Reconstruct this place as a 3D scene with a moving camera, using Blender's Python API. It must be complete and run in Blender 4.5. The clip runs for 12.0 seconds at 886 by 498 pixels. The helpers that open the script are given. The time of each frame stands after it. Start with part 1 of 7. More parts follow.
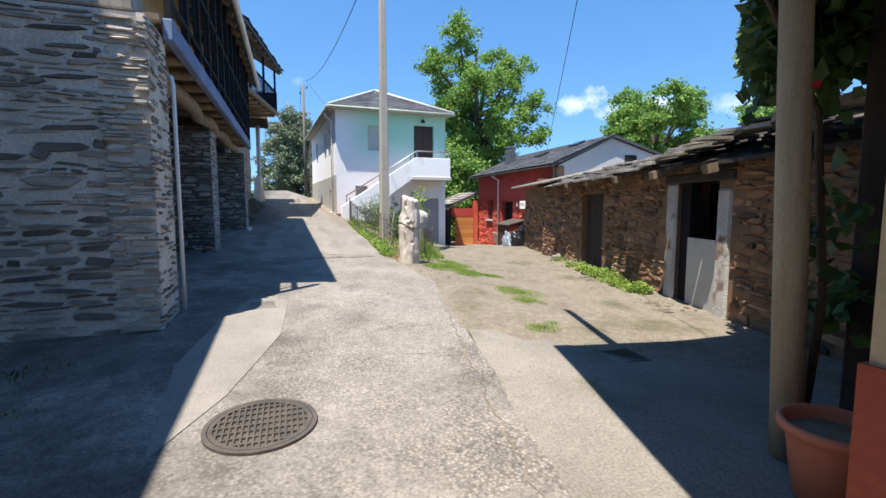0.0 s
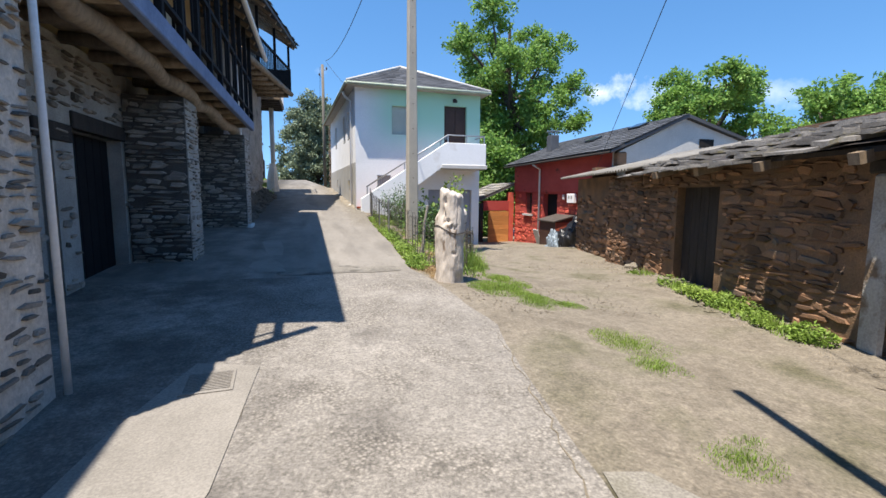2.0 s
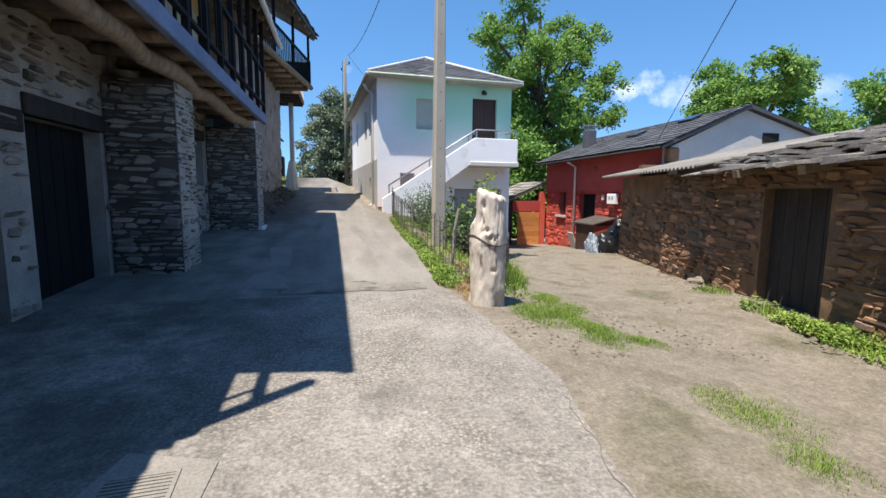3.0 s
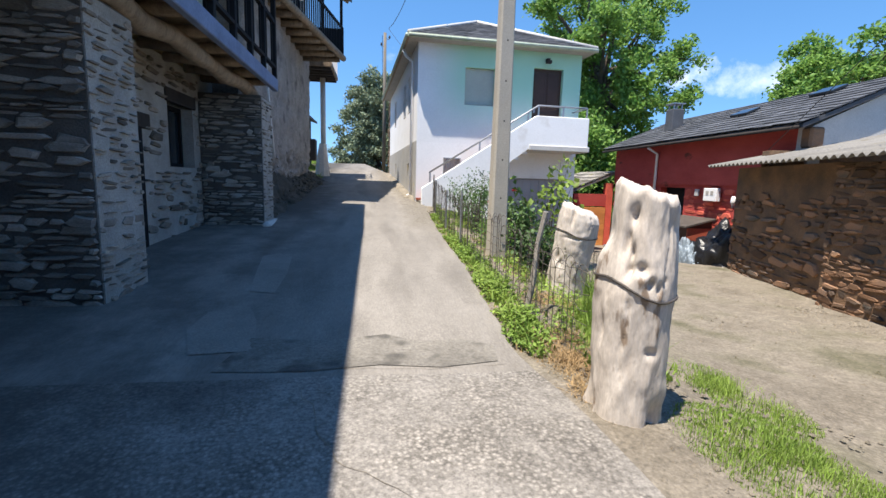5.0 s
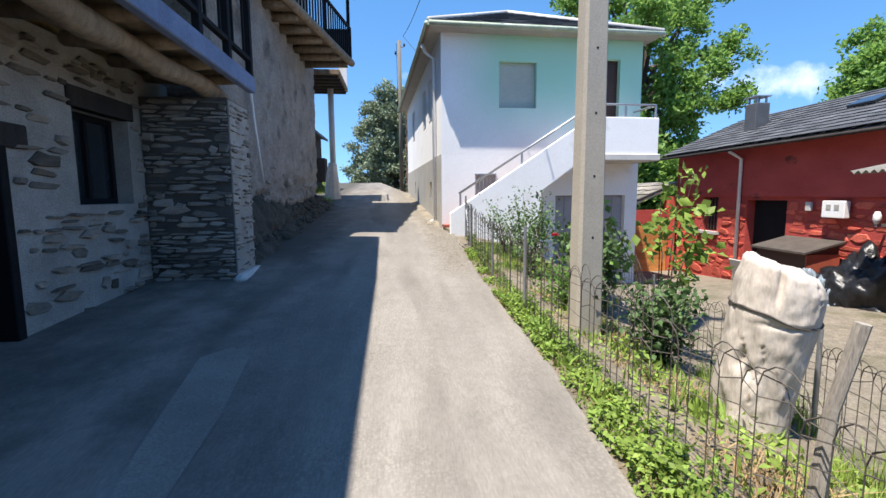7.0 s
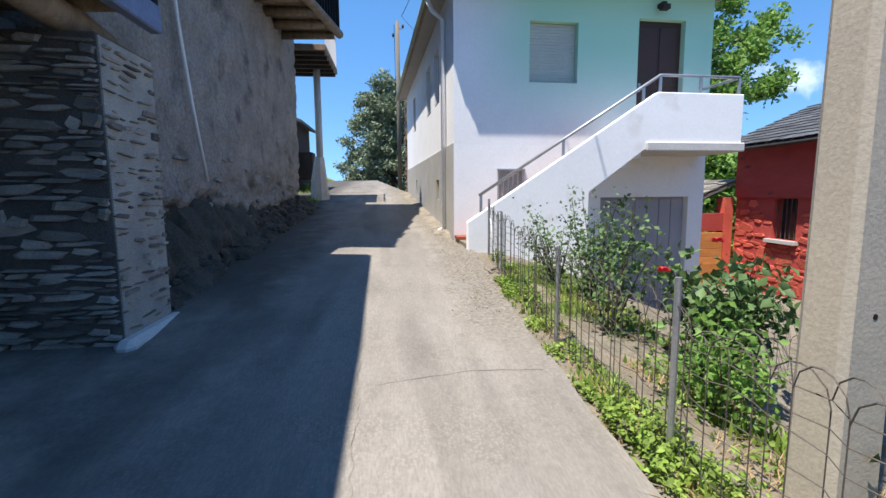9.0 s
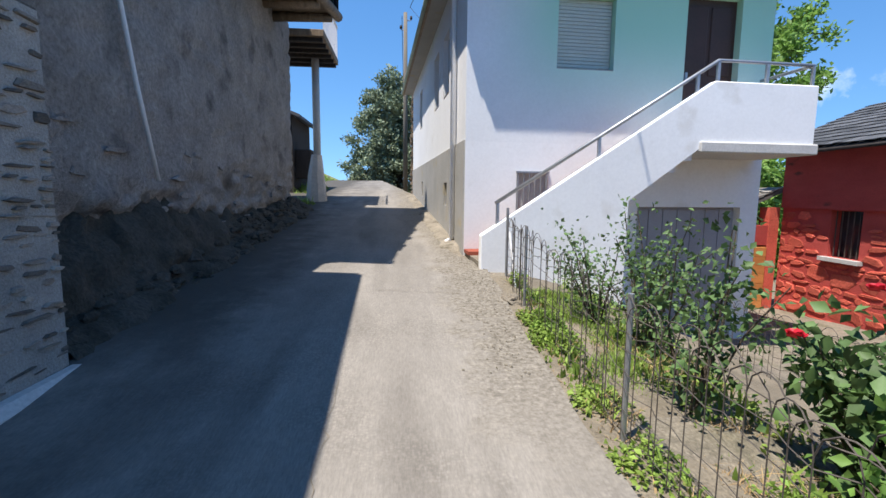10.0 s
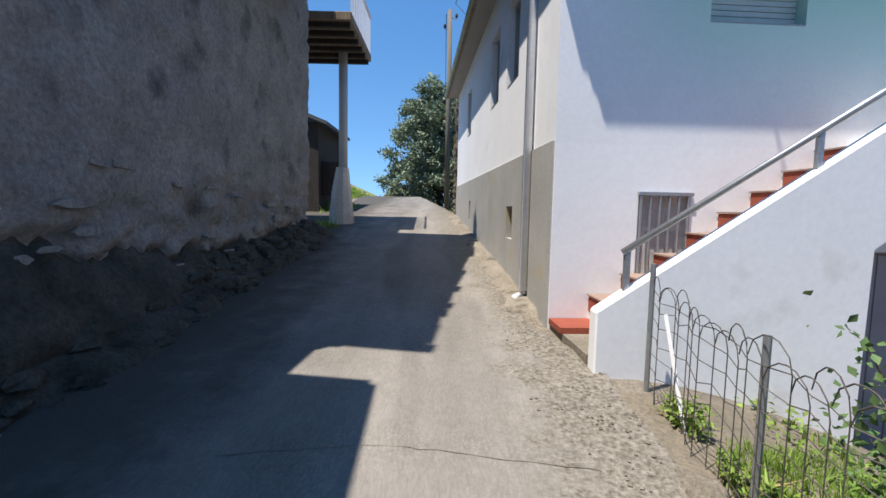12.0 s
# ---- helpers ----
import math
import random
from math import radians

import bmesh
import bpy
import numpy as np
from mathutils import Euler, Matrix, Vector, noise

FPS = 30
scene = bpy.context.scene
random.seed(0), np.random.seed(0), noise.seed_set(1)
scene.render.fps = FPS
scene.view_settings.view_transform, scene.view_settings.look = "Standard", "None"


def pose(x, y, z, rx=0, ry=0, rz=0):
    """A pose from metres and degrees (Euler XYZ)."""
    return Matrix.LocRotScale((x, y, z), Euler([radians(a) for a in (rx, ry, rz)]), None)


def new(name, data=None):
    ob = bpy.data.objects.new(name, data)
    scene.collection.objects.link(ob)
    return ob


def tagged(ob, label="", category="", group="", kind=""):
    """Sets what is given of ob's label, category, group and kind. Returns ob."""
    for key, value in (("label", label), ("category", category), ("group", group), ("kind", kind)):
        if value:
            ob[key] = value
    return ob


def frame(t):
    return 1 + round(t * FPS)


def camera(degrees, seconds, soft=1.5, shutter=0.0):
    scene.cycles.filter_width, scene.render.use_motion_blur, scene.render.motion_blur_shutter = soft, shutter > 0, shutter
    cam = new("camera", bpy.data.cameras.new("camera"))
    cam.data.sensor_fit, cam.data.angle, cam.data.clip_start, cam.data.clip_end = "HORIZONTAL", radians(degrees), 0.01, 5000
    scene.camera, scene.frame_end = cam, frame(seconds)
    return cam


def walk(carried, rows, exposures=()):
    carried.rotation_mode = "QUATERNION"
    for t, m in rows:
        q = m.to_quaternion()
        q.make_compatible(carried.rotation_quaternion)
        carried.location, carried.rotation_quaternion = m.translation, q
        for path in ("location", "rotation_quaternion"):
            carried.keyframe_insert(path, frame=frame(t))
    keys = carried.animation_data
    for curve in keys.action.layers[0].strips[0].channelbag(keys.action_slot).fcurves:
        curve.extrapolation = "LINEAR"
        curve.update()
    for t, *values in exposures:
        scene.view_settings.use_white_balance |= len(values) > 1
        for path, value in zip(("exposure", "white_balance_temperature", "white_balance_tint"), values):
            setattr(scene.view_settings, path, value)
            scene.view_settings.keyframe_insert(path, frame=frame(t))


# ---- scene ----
cam = camera(87.8, 12.0)
METRES, EYE, TILT, LEAN, TURN = 15.4, 1.5, 0.0, 0.0, -18.3
ROWS = [
    (0.0, 0.0, 0.0, 0.0, -0.0, -5.54, 0.01),
    (0.5, -0.005, 0.0404, 0.0005, 0.37, -5.47, -0.0),
    (1.0, -0.0123, 0.0819, 0.0026, 1.31, -5.73, -0.03),
    (1.5, -0.0214, 0.1209, 0.0038, 1.95, -6.33, -0.11),
    (2.0, -0.0283, 0.1609, 0.0052, 2.74, -6.76, -0.34),
    (2.5, -0.0366, 0.1993, 0.006, 3.9, -7.11, -0.44),
    (3.0, -0.0428, 0.2402, 0.008, 5.53, -7.0, -0.57),
    (5.0, -0.0805, 0.4058, 0.0086, 10.39, -8.48, -1.65),
    (5.5, -0.0927, 0.4479, 0.0105, 10.75, -8.5, -1.69),
    (6.0, -0.1046, 0.4889, 0.0125, 11.24, -7.96, -1.22),
    (6.5, -0.1184, 0.5292, 0.0157, 12.06, -7.22, -0.45),
    (7.0, -0.1325, 0.5674, 0.0191, 12.56, -6.7, 0.42),
    (9.0, -0.1838, 0.7221, 0.024, 12.3, -7.0, 0.43),
    (9.5, -0.1913, 0.7623, 0.0261, 12.62, -6.96, 0.02),
    (10.0, -0.2026, 0.8023, 0.0284, 13.17, -6.91, -0.58),
    (10.5, -0.2135, 0.8427, 0.0312, 13.76, -7.12, -0.99),
    (11.0, -0.2259, 0.8833, 0.034, 14.89, -7.03, -1.42),
    (11.5, -0.2423, 0.9223, 0.0366, 16.15, -6.2, -1.48),
    (12.0, -0.2605, 0.9608, 0.0391, 17.93, -5.19, -1.08),
]
walk(cam, [(t, pose(0, 0, EYE, TILT, LEAN, TURN) @ pose(METRES * x, METRES * y, METRES * z, 90 + pitch, roll, yaw)) for t, x, y, z, yaw, pitch, roll in ROWS], [(0.0, 1.08, 7000, 10), (3.0, 0.9, 7050, 10), (5.5, 1.06, 7000, 10), (7.0, 1.1, 6950, 10), (9.5, 0.92, 6800, 10), (11.0, 0.76, 6800, 10), (12.0, 0.71, 6850, 10)])

# ---- light ----
SUN = Vector((0.68, 0.50, -2.36)).normalized()
sun_data = bpy.data.lights.new("sun", "SUN")
sun_data.energy, sun_data.angle, sun_data.color = 4.5, radians(0.53), (1.0, 0.965, 0.92)
sun = new("sun", sun_data)
sun.matrix_world = Matrix.Translation((0, 0, 40)) @ SUN.to_track_quat("-Z", "Y").to_matrix().to_4x4()

world = bpy.data.worlds.new("sky")
scene.world = world
world.use_nodes = True
wn, wl = world.node_tree.nodes, world.node_tree.links
wn.clear()
w_out, w_bg = wn.new("ShaderNodeOutputWorld"), wn.new("ShaderNodeBackground")
w_sky = wn.new("ShaderNodeTexSky")
w_sky.sky_type, w_sky.sun_disc = "NISHITA", False
w_sky.sun_elevation = math.asin(-SUN.z)
w_sky.sun_rotation = math.atan2(-SUN.x, -SUN.y)
w_sky.air_density, w_sky.dust_density, w_sky.ozone_density = 1.0, 0.05, 3.0
w_bg.inputs["Strength"].default_value = 0.135
# a band of small fair-weather clouds low over the whole horizon
w_co, w_map = wn.new("ShaderNodeTexCoord"), wn.new("ShaderNodeMapping")
w_map.inputs["Scale"].default_value = (3.2, 3.2, 7.0)
w_map.inputs["Location"].default_value = (0.35, 0.2, 0.4)
w_no, w_ramp = wn.new("ShaderNodeTexNoise"), wn.new("ShaderNodeValToRGB")
w_no.inputs["Scale"].default_value, w_no.inputs["Detail"].default_value = 1.6, 7
w_ramp.color_ramp.elements[0].position, w_ramp.color_ramp.elements[1].position = 0.66, 0.80
w_sep, w_band = wn.new("ShaderNodeSeparateXYZ"), wn.new("ShaderNodeValToRGB")
for e, (p, v) in zip((w_band.color_ramp.elements[0], w_band.color_ramp.elements[1], w_band.color_ramp.elements.new(0.5), w_band.color_ramp.elements.new(0.7)),
                     ((0.0, 1.0), (0.20, 1.0), (0.36, 0.0), (1.0, 0.0))):
    e.position, e.color = p, (v, v, v, 1)
w_mul, w_mix = wn.new("ShaderNodeMath"), wn.new("ShaderNodeMixRGB")
w_mul.operation = "MULTIPLY"
w_mix.inputs["Color2"].default_value = (8.0, 8.2, 8.6, 1)
wl.new(w_co.outputs["Generated"], w_map.inputs["Vector"])
wl.new(w_map.outputs["Vector"], w_no.inputs["Vector"])
wl.new(w_no.outputs["Fac"], w_ramp.inputs["Fac"])
wl.new(w_co.outputs["Generated"], w_sep.inputs["Vector"])
wl.new(w_sep.outputs["Z"], w_band.inputs["Fac"])
wl.new(w_ramp.outputs["Color"], w_mul.inputs[0])
wl.new(w_band.outputs["Color"], w_mul.inputs[1])
w_puff = wn.new("ShaderNodeTexNoise")
w_puff.inputs["Scale"].default_value, w_puff.inputs["Detail"].default_value, w_puff.inputs["Roughness"].default_value = 16, 8, 0.62
wl.new(w_co.outputs["Generated"], w_puff.inputs["Vector"])
w_sum = w_mul.outputs["Value"]
# single fair-weather clouds: bearing, elevation, half width, thickness
for bearing, elevation, wide, thick in ((33.4, 11.6, 0.066, 0.62), (41.8, 10.6, 0.085, 0.45), (50.0, 10.2, 0.07, 0.25), (118, 14, 0.12, 0.8), (205, 12, 0.14, 0.8), (290, 13, 0.12, 0.8)):
    b, e = radians(bearing), radians(elevation)
    sub, mul, far, add, rmp, mx = wn.new("ShaderNodeVectorMath"), wn.new("ShaderNodeVectorMath"), wn.new("ShaderNodeVectorMath"), wn.new("ShaderNodeMath"), wn.new("ShaderNodeMapRange"), wn.new("ShaderNodeMath")
    sub.operation, mul.operation, far.operation, add.operation, mx.operation = "SUBTRACT", "MULTIPLY", "LENGTH", "MULTIPLY_ADD", "MAXIMUM"
    sub.inputs[1].default_value = (math.sin(b) * math.cos(e), math.cos(b) * math.cos(e), math.sin(e))
    mul.inputs[1].default_value = (1 / wide, 1 / wide, 2.6 / wide)
    wl.new(w_co.outputs["Generated"], sub.inputs[0])
    wl.new(sub.outputs["Vector"], mul.inputs[0])
    wl.new(mul.outputs["Vector"], far.inputs[0])
    add.inputs[1].default_value = -3.4
    wl.new(w_puff.outputs["Fac"], add.inputs[0])
    wl.new(far.outputs["Value"], add.inputs[2])
    rmp.inputs["From Min"].default_value, rmp.inputs["From Max"].default_value = -0.75, -1.9
    rmp.inputs["To Max"].default_value = thick
    wl.new(add.outputs["Value"], rmp.inputs["Value"])
    wl.new(rmp.outputs["Result"], mx.inputs[0])
    wl.new(w_sum, mx.inputs[1])
    w_sum = mx.outputs["Value"]
wl.new(w_sum, w_mix.inputs["Fac"])
w_hsv = wn.new("ShaderNodeHueSaturation")
w_hsv.inputs["Saturation"].default_value = 1.24
w_clear, w_norm = wn.new("ShaderNodeVectorMath"), wn.new("ShaderNodeVectorMath")
w_clear.operation, w_norm.operation = "ADD", "NORMALIZE"
w_clear.inputs[1].default_value = (0, 0, 0.16)
wl.new(w_co.outputs["Generated"], w_clear.inputs[0])
wl.new(w_clear.outputs["Vector"], w_norm.inputs[0])
wl.new(w_norm.outputs["Vector"], w_sky.inputs["Vector"])
wl.new(w_sky.outputs["Color"], w_hsv.inputs["Color"])
wl.new(w_hsv.outputs["Color"], w_mix.inputs["Color1"])
wl.new(w_mix.outputs["Color"], w_bg.inputs["Color"])
wl.new(w_bg.outputs["Background"], w_out.inputs["Surface"])


# ---- materials ----
def mat(name, base, other=None, scale=1.5, fine=40.0, var=0.22, rough=0.85, metal=0.0, bump=0.35, dist=0.01, piece=0.0, stretch=(1, 1, 1), dark=None, dark_at=(0.6, 0.75), dark_scale=2.5, spec=0.3, trans=0.0, detail=4, rag=0.62):
    """A surface of two tones in large patches, with fine grain and relief; piece: how far single pieces differ in tone; dark: a stain's colour."""
    m = bpy.data.materials.new(name)
    m.use_nodes = True
    n, l = m.node_tree.nodes, m.node_tree.links
    b = n["Principled BSDF"]
    b.inputs["Roughness"].default_value, b.inputs["Metallic"].default_value = rough, metal
    b.inputs["Specular IOR Level"].default_value = spec
    geo, mp = n.new("ShaderNodeNewGeometry"), n.new("ShaderNodeMapping")
    mp.inputs["Scale"].default_value = stretch
    l.new(geo.outputs["Position"], mp.inputs["Vector"])
    big, small = n.new("ShaderNodeTexNoise"), n.new("ShaderNodeTexNoise")
    for t, s, d, q in ((big, scale, 5, 0.62), (small, fine, detail, rag)):
        t.inputs["Scale"].default_value, t.inputs["Detail"].default_value, t.inputs["Roughness"].default_value = s, d, q
        l.new(mp.outputs["Vector"], t.inputs["Vector"])
    other = other or tuple(c * (1 - 1.5 * var) for c in base)
    r = n.new("ShaderNodeValToRGB")
    r.color_ramp.elements[0].position, r.color_ramp.elements[1].position = 0.32, 0.68
    r.color_ramp.elements[0].color, r.color_ramp.elements[1].color = (*other, 1), (*base, 1)
    l.new(big.outputs["Fac"], r.inputs["Fac"])
    out = r.outputs["Color"]
    if dark:
        sn, sr, mx = n.new("ShaderNodeTexNoise"), n.new("ShaderNodeValToRGB"), n.new("ShaderNodeMixRGB")
        sn.inputs["Scale"].default_value, sn.inputs["Detail"].default_value = dark_scale, 8
        sr.color_ramp.elements[0].position, sr.color_ramp.elements[1].position = dark_at
        mx.inputs["Color2"].default_value = (*dark, 1)
        l.new(mp.outputs["Vector"], sn.inputs["Vector"])
        l.new(sn.outputs["Fac"], sr.inputs["Fac"])
        l.new(sr.outputs["Color"], mx.inputs["Fac"])
        l.new(out, mx.inputs["Color1"])
        out = mx.outputs["Color"]
    grain = n.new("ShaderNodeMapRange")
    grain.inputs["From Min"].default_value, grain.inputs["From Max"].default_value = 0.3, 0.7
    grain.inputs["To Min"].default_value, grain.inputs["To Max"].default_value = 1 - var, 1 + var
    l.new(small.outputs["Fac"], grain.inputs["Value"])
    value = grain.outputs["Result"]
    if piece:
        info, rnd, mul = n.new("ShaderNodeObjectInfo"), n.new("ShaderNodeMath"), n.new("ShaderNodeMath")
        add, frac, rng = n.new("ShaderNodeMath"), n.new("ShaderNodeMath"), n.new("ShaderNodeMapRange")
        add.operation, frac.operation, mul.operation = "ADD", "FRACT", "MULTIPLY"
        l.new(info.outputs["Random"], add.inputs[0])
        l.new(geo.outputs["Random Per Island"], add.inputs[1])
        l.new(add.outputs["Value"], frac.inputs[0])
        rng.inputs["To Min"].default_value, rng.inputs["To Max"].default_value = 1 - piece, 1 + piece
        l.new(frac.outputs["Value"], rng.inputs["Value"])
        l.new(rng.outputs["Result"], mul.inputs[0])
        l.new(value, mul.inputs[1])
        value = mul.outputs["Value"]
    tint = n.new("ShaderNodeVectorMath")
    tint.operation = "SCALE"
    l.new(out, tint.inputs[0])
    l.new(value, tint.inputs["Scale"])
    l.new(tint.outputs["Vector"], b.inputs["Base Color"])
    if bump:
        bp, mixh = n.new("ShaderNodeBump"), n.new("ShaderNodeMath")
        mixh.operation = "ADD"
        l.new(small.outputs["Fac"], mixh.inputs[0])
        l.new(big.outputs["Fac"], mixh.inputs[1])
        bp.inputs["Strength"].default_value, bp.inputs["Distance"].default_value = bump, dist
        l.new(mixh.outputs["Value"], bp.inputs["Height"])
        l.new(bp.outputs["Normal"], b.inputs["Normal"])
    if trans:
        tr, ms, ad = n.new("ShaderNodeBsdfTranslucent"), n.new("ShaderNodeMixShader"), n["Material Output"]
        ms.inputs["Fac"].default_value = trans
        l.new(tint.outputs["Vector"], tr.inputs["Color"])
        l.new(b.outputs["BSDF"], ms.inputs[1])
        l.new(tr.outputs["BSDF"], ms.inputs[2])
        l.new(ms.outputs["Shader"], ad.inputs["Surface"])
    return m


M_ROAD = mat("road concrete", (0.275, 0.252, 0.225), (0.205, 0.187, 0.165), scale=0.9, fine=42, var=0.6, detail=6, rag=0.8, bump=0.5, dist=0.012, dark=(0.13, 0.118, 0.105), dark_at=(0.54, 0.74), dark_scale=1.1)
M_ROAD2 = mat("worn road concrete", (0.265, 0.242, 0.213), (0.19, 0.172, 0.15), scale=1.1, fine=55, var=0.2, detail=6, rag=0.75, bump=0.35, dist=0.008, stretch=(1.6, 0.28, 1), dark=(0.155, 0.14, 0.122), dark_at=(0.5, 0.72), dark_scale=1.5)
M_PATCH = mat("smooth concrete", (0.262, 0.24, 0.212), (0.20, 0.183, 0.16), scale=2.2, fine=70, var=0.22, bump=0.3, dist=0.006)
M_DIRT = mat("trodden earth and old concrete", (0.275, 0.238, 0.188), (0.165, 0.14, 0.107), scale=1.3, fine=45, var=0.42, detail=6, rag=0.75, bump=0.7, dist=0.015, dark=(0.115, 0.105, 0.065), dark_at=(0.50, 0.70), dark_scale=1.3)
M_LANEC = mat("worn lane concrete", (0.26, 0.238, 0.205), (0.175, 0.16, 0.135), scale=0.9, fine=60, var=0.34, bump=0.4, dist=0.008, dark=(0.14, 0.13, 0.09), dark_at=(0.56, 0.72), dark_scale=1.6)
M_SOIL = mat("garden soil", (0.25, 0.21, 0.155), (0.16, 0.135, 0.10), scale=3, fine=40, bump=0.8, dist=0.03)
M_FIELD = mat("meadow", (0.22, 0.24, 0.08), (0.13, 0.17, 0.045), scale=0.25, fine=8, var=0.3, bump=0.6, dist=0.05)
M_LIME = mat("pale lime mortar", (0.44, 0.415, 0.38), (0.29, 0.275, 0.25), scale=2.5, fine=60, var=0.2, bump=0.6, dist=0.02)
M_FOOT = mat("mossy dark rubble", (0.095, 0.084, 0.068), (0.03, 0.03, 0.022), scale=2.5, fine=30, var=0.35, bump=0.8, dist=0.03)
# corner schist in a lighter tone, painting in the sun on the gable's edge
M_LITSTONE = mat("schist lightened as sunlit", (0.58, 0.53, 0.46), (0.36, 0.325, 0.28), scale=3, fine=40, var=0.22, bump=0.5, dist=0.012, piece=0.3, stretch=(1, 1, 3))
M_MORTAR = mat("earth mortar", (0.68, 0.61, 0.535), (0.46, 0.41, 0.355), scale=2.1, fine=34, var=0.2, bump=0.6, dist=0.02)
M_JOINT = mat("dark earth joints", (0.15, 0.135, 0.12), (0.09, 0.082, 0.075), scale=2.5, fine=60, var=0.25, bump=0.6, dist=0.02)
M_STONED = mat("dark flat schist", (0.32, 0.275, 0.23), (0.15, 0.13, 0.11), scale=3, fine=50, var=0.25, bump=0.6, dist=0.012, piece=0.6, stretch=(1, 1, 3), dark=(0.28, 0.22, 0.155), dark_at=(0.6, 0.75))
M_STONE = mat("grey schist", (0.40, 0.365, 0.32), (0.20, 0.183, 0.163), scale=3, fine=50, var=0.25, bump=0.5, dist=0.012, piece=0.45, stretch=(1, 1, 3), dark=(0.26, 0.21, 0.155), dark_at=(0.6, 0.75))
M_BSTONE = mat("rusty schist", (0.34, 0.175, 0.09), (0.15, 0.10, 0.07), scale=1.1, fine=45, var=0.25, bump=0.5, dist=0.012, piece=0.6, stretch=(1, 1, 3), dark=(0.10, 0.085, 0.07), dark_at=(0.5, 0.66), dark_scale=0.9)
M_BMORTAR = mat("brown mortar", (0.27, 0.155, 0.085), (0.13, 0.09, 0.062), scale=2.5, fine=50, var=0.25, bump=0.6, dist=0.02)
M_PARAPET = mat("stained white paint", (0.88, 0.875, 0.87), (0.82, 0.815, 0.81), scale=0.9, fine=24, var=0.04, bump=0.08, dist=0.006, dark=(0.68, 0.65, 0.61), dark_at=(0.60, 0.80), dark_scale=2.2)
M_RENDER = mat("old rough render", (0.38, 0.345, 0.315), (0.245, 0.225, 0.205), scale=1.8, fine=22, var=0.35, detail=7, rag=0.7, bump=0.9, dist=0.04, dark=(0.11, 0.10, 0.095), dark_at=(0.58, 0.72), dark_scale=1.6)
M_WHITE = mat("white wall paint", (0.86, 0.855, 0.85), (0.80, 0.795, 0.79), scale=0.9, fine=24, var=0.035, bump=0.08, dist=0.006, dark=(0.70, 0.68, 0.64), dark_at=(0.60, 0.80), dark_scale=2.0)
M_DOORG = mat("grey metal paint", (0.34, 0.34, 0.37), (0.28, 0.28, 0.305), scale=1.2, fine=50, var=0.08, rough=0.5, bump=0.15)
M_GREYP = mat("grey plinth paint", (0.42, 0.40, 0.37), (0.34, 0.33, 0.30), scale=1.2, fine=50, var=0.12, bump=0.4, dist=0.008, dark=(0.42, 0.35, 0.22), dark_at=(0.6, 0.75))
M_RED = mat("dark red wall paint", (0.50, 0.085, 0.07), (0.40, 0.06, 0.05), scale=1.2, fine=40, var=0.15, bump=0.5, dist=0.012, stretch=(1, 1, 2.5), dark=(0.17, 0.05, 0.04), dark_at=(0.64, 0.69), dark_scale=1.3)
M_REDST = mat("red painted stone", (0.60, 0.13, 0.085), (0.46, 0.085, 0.055), scale=2, fine=30, var=0.2, bump=0.6, dist=0.02, piece=0.35)
M_GABLE = mat("pale grey gable render", (0.58, 0.56, 0.53), (0.46, 0.45, 0.43), scale=1.0, fine=40, var=0.12, bump=0.3)
M_SLATE = mat("roof slate", (0.10, 0.105, 0.115), (0.065, 0.068, 0.075), scale=1.2, fine=40, var=0.2, rough=0.7, bump=0.4, piece=0.35)
M_OSLATE = mat("weathered stone slabs", (0.27, 0.25, 0.225), (0.16, 0.15, 0.14), scale=2, fine=40, var=0.25, bump=0.5, piece=0.4, dark=(0.20, 0.17, 0.07), dark_at=(0.6, 0.7))
M_OLDWOOD = mat("old grey-brown timber", (0.31, 0.235, 0.165), (0.17, 0.125, 0.085), scale=2, fine=35, var=0.25, bump=0.5, piece=0.25, stretch=(6, 6, 1))
M_DARKWOOD = mat("dark weathered wood", (0.055, 0.045, 0.04), (0.03, 0.026, 0.024), scale=2, fine=30, var=0.3, bump=0.4, stretch=(5, 5, 1))
M_BLUEBEAM = mat("grey-blue painted beam", (0.20, 0.26, 0.40), (0.13, 0.17, 0.27), scale=2, fine=35, var=0.15, bump=0.3)
M_BLACK = mat("black paint", (0.018, 0.018, 0.02), (0.012, 0.012, 0.014), scale=3, fine=50, rough=0.8, bump=0.2, spec=0.12)
# near-black stands in for the shade inside doorways, windows and holes
M_DARK = mat("unlit opening black", (0.02, 0.018, 0.016), (0.012, 0.011, 0.01), scale=2, fine=20, bump=0.2)
M_BROWN = mat("brown door paint", (0.075, 0.038, 0.028), (0.055, 0.03, 0.022), scale=2, fine=40, var=0.12, rough=0.5, bump=0.2)
M_SHUT = mat("pale shutter slats", (0.52, 0.54, 0.47), (0.46, 0.48, 0.42), scale=2, fine=30, var=0.06, rough=0.5, bump=0.1)
M_METAL = mat("galvanised metal", (0.42, 0.43, 0.45), (0.33, 0.34, 0.36), scale=5, fine=60, var=0.12, rough=0.45, metal=0.7, bump=0.1)
M_RUST = mat("rusty wire", (0.12, 0.105, 0.095), (0.075, 0.065, 0.058), scale=8, fine=60, rough=0.7, metal=0.4, bump=0.2)
M_CONC = mat("pole concrete", (0.45, 0.40, 0.33), (0.36, 0.33, 0.28), scale=1.5, fine=60, var=0.12, bump=0.3, dist=0.006)
M_MOSSY = mat("mossy gutter", (0.50, 0.54, 0.46), (0.34, 0.42, 0.30), scale=4, fine=30, var=0.15, rough=0.7, bump=0.2)
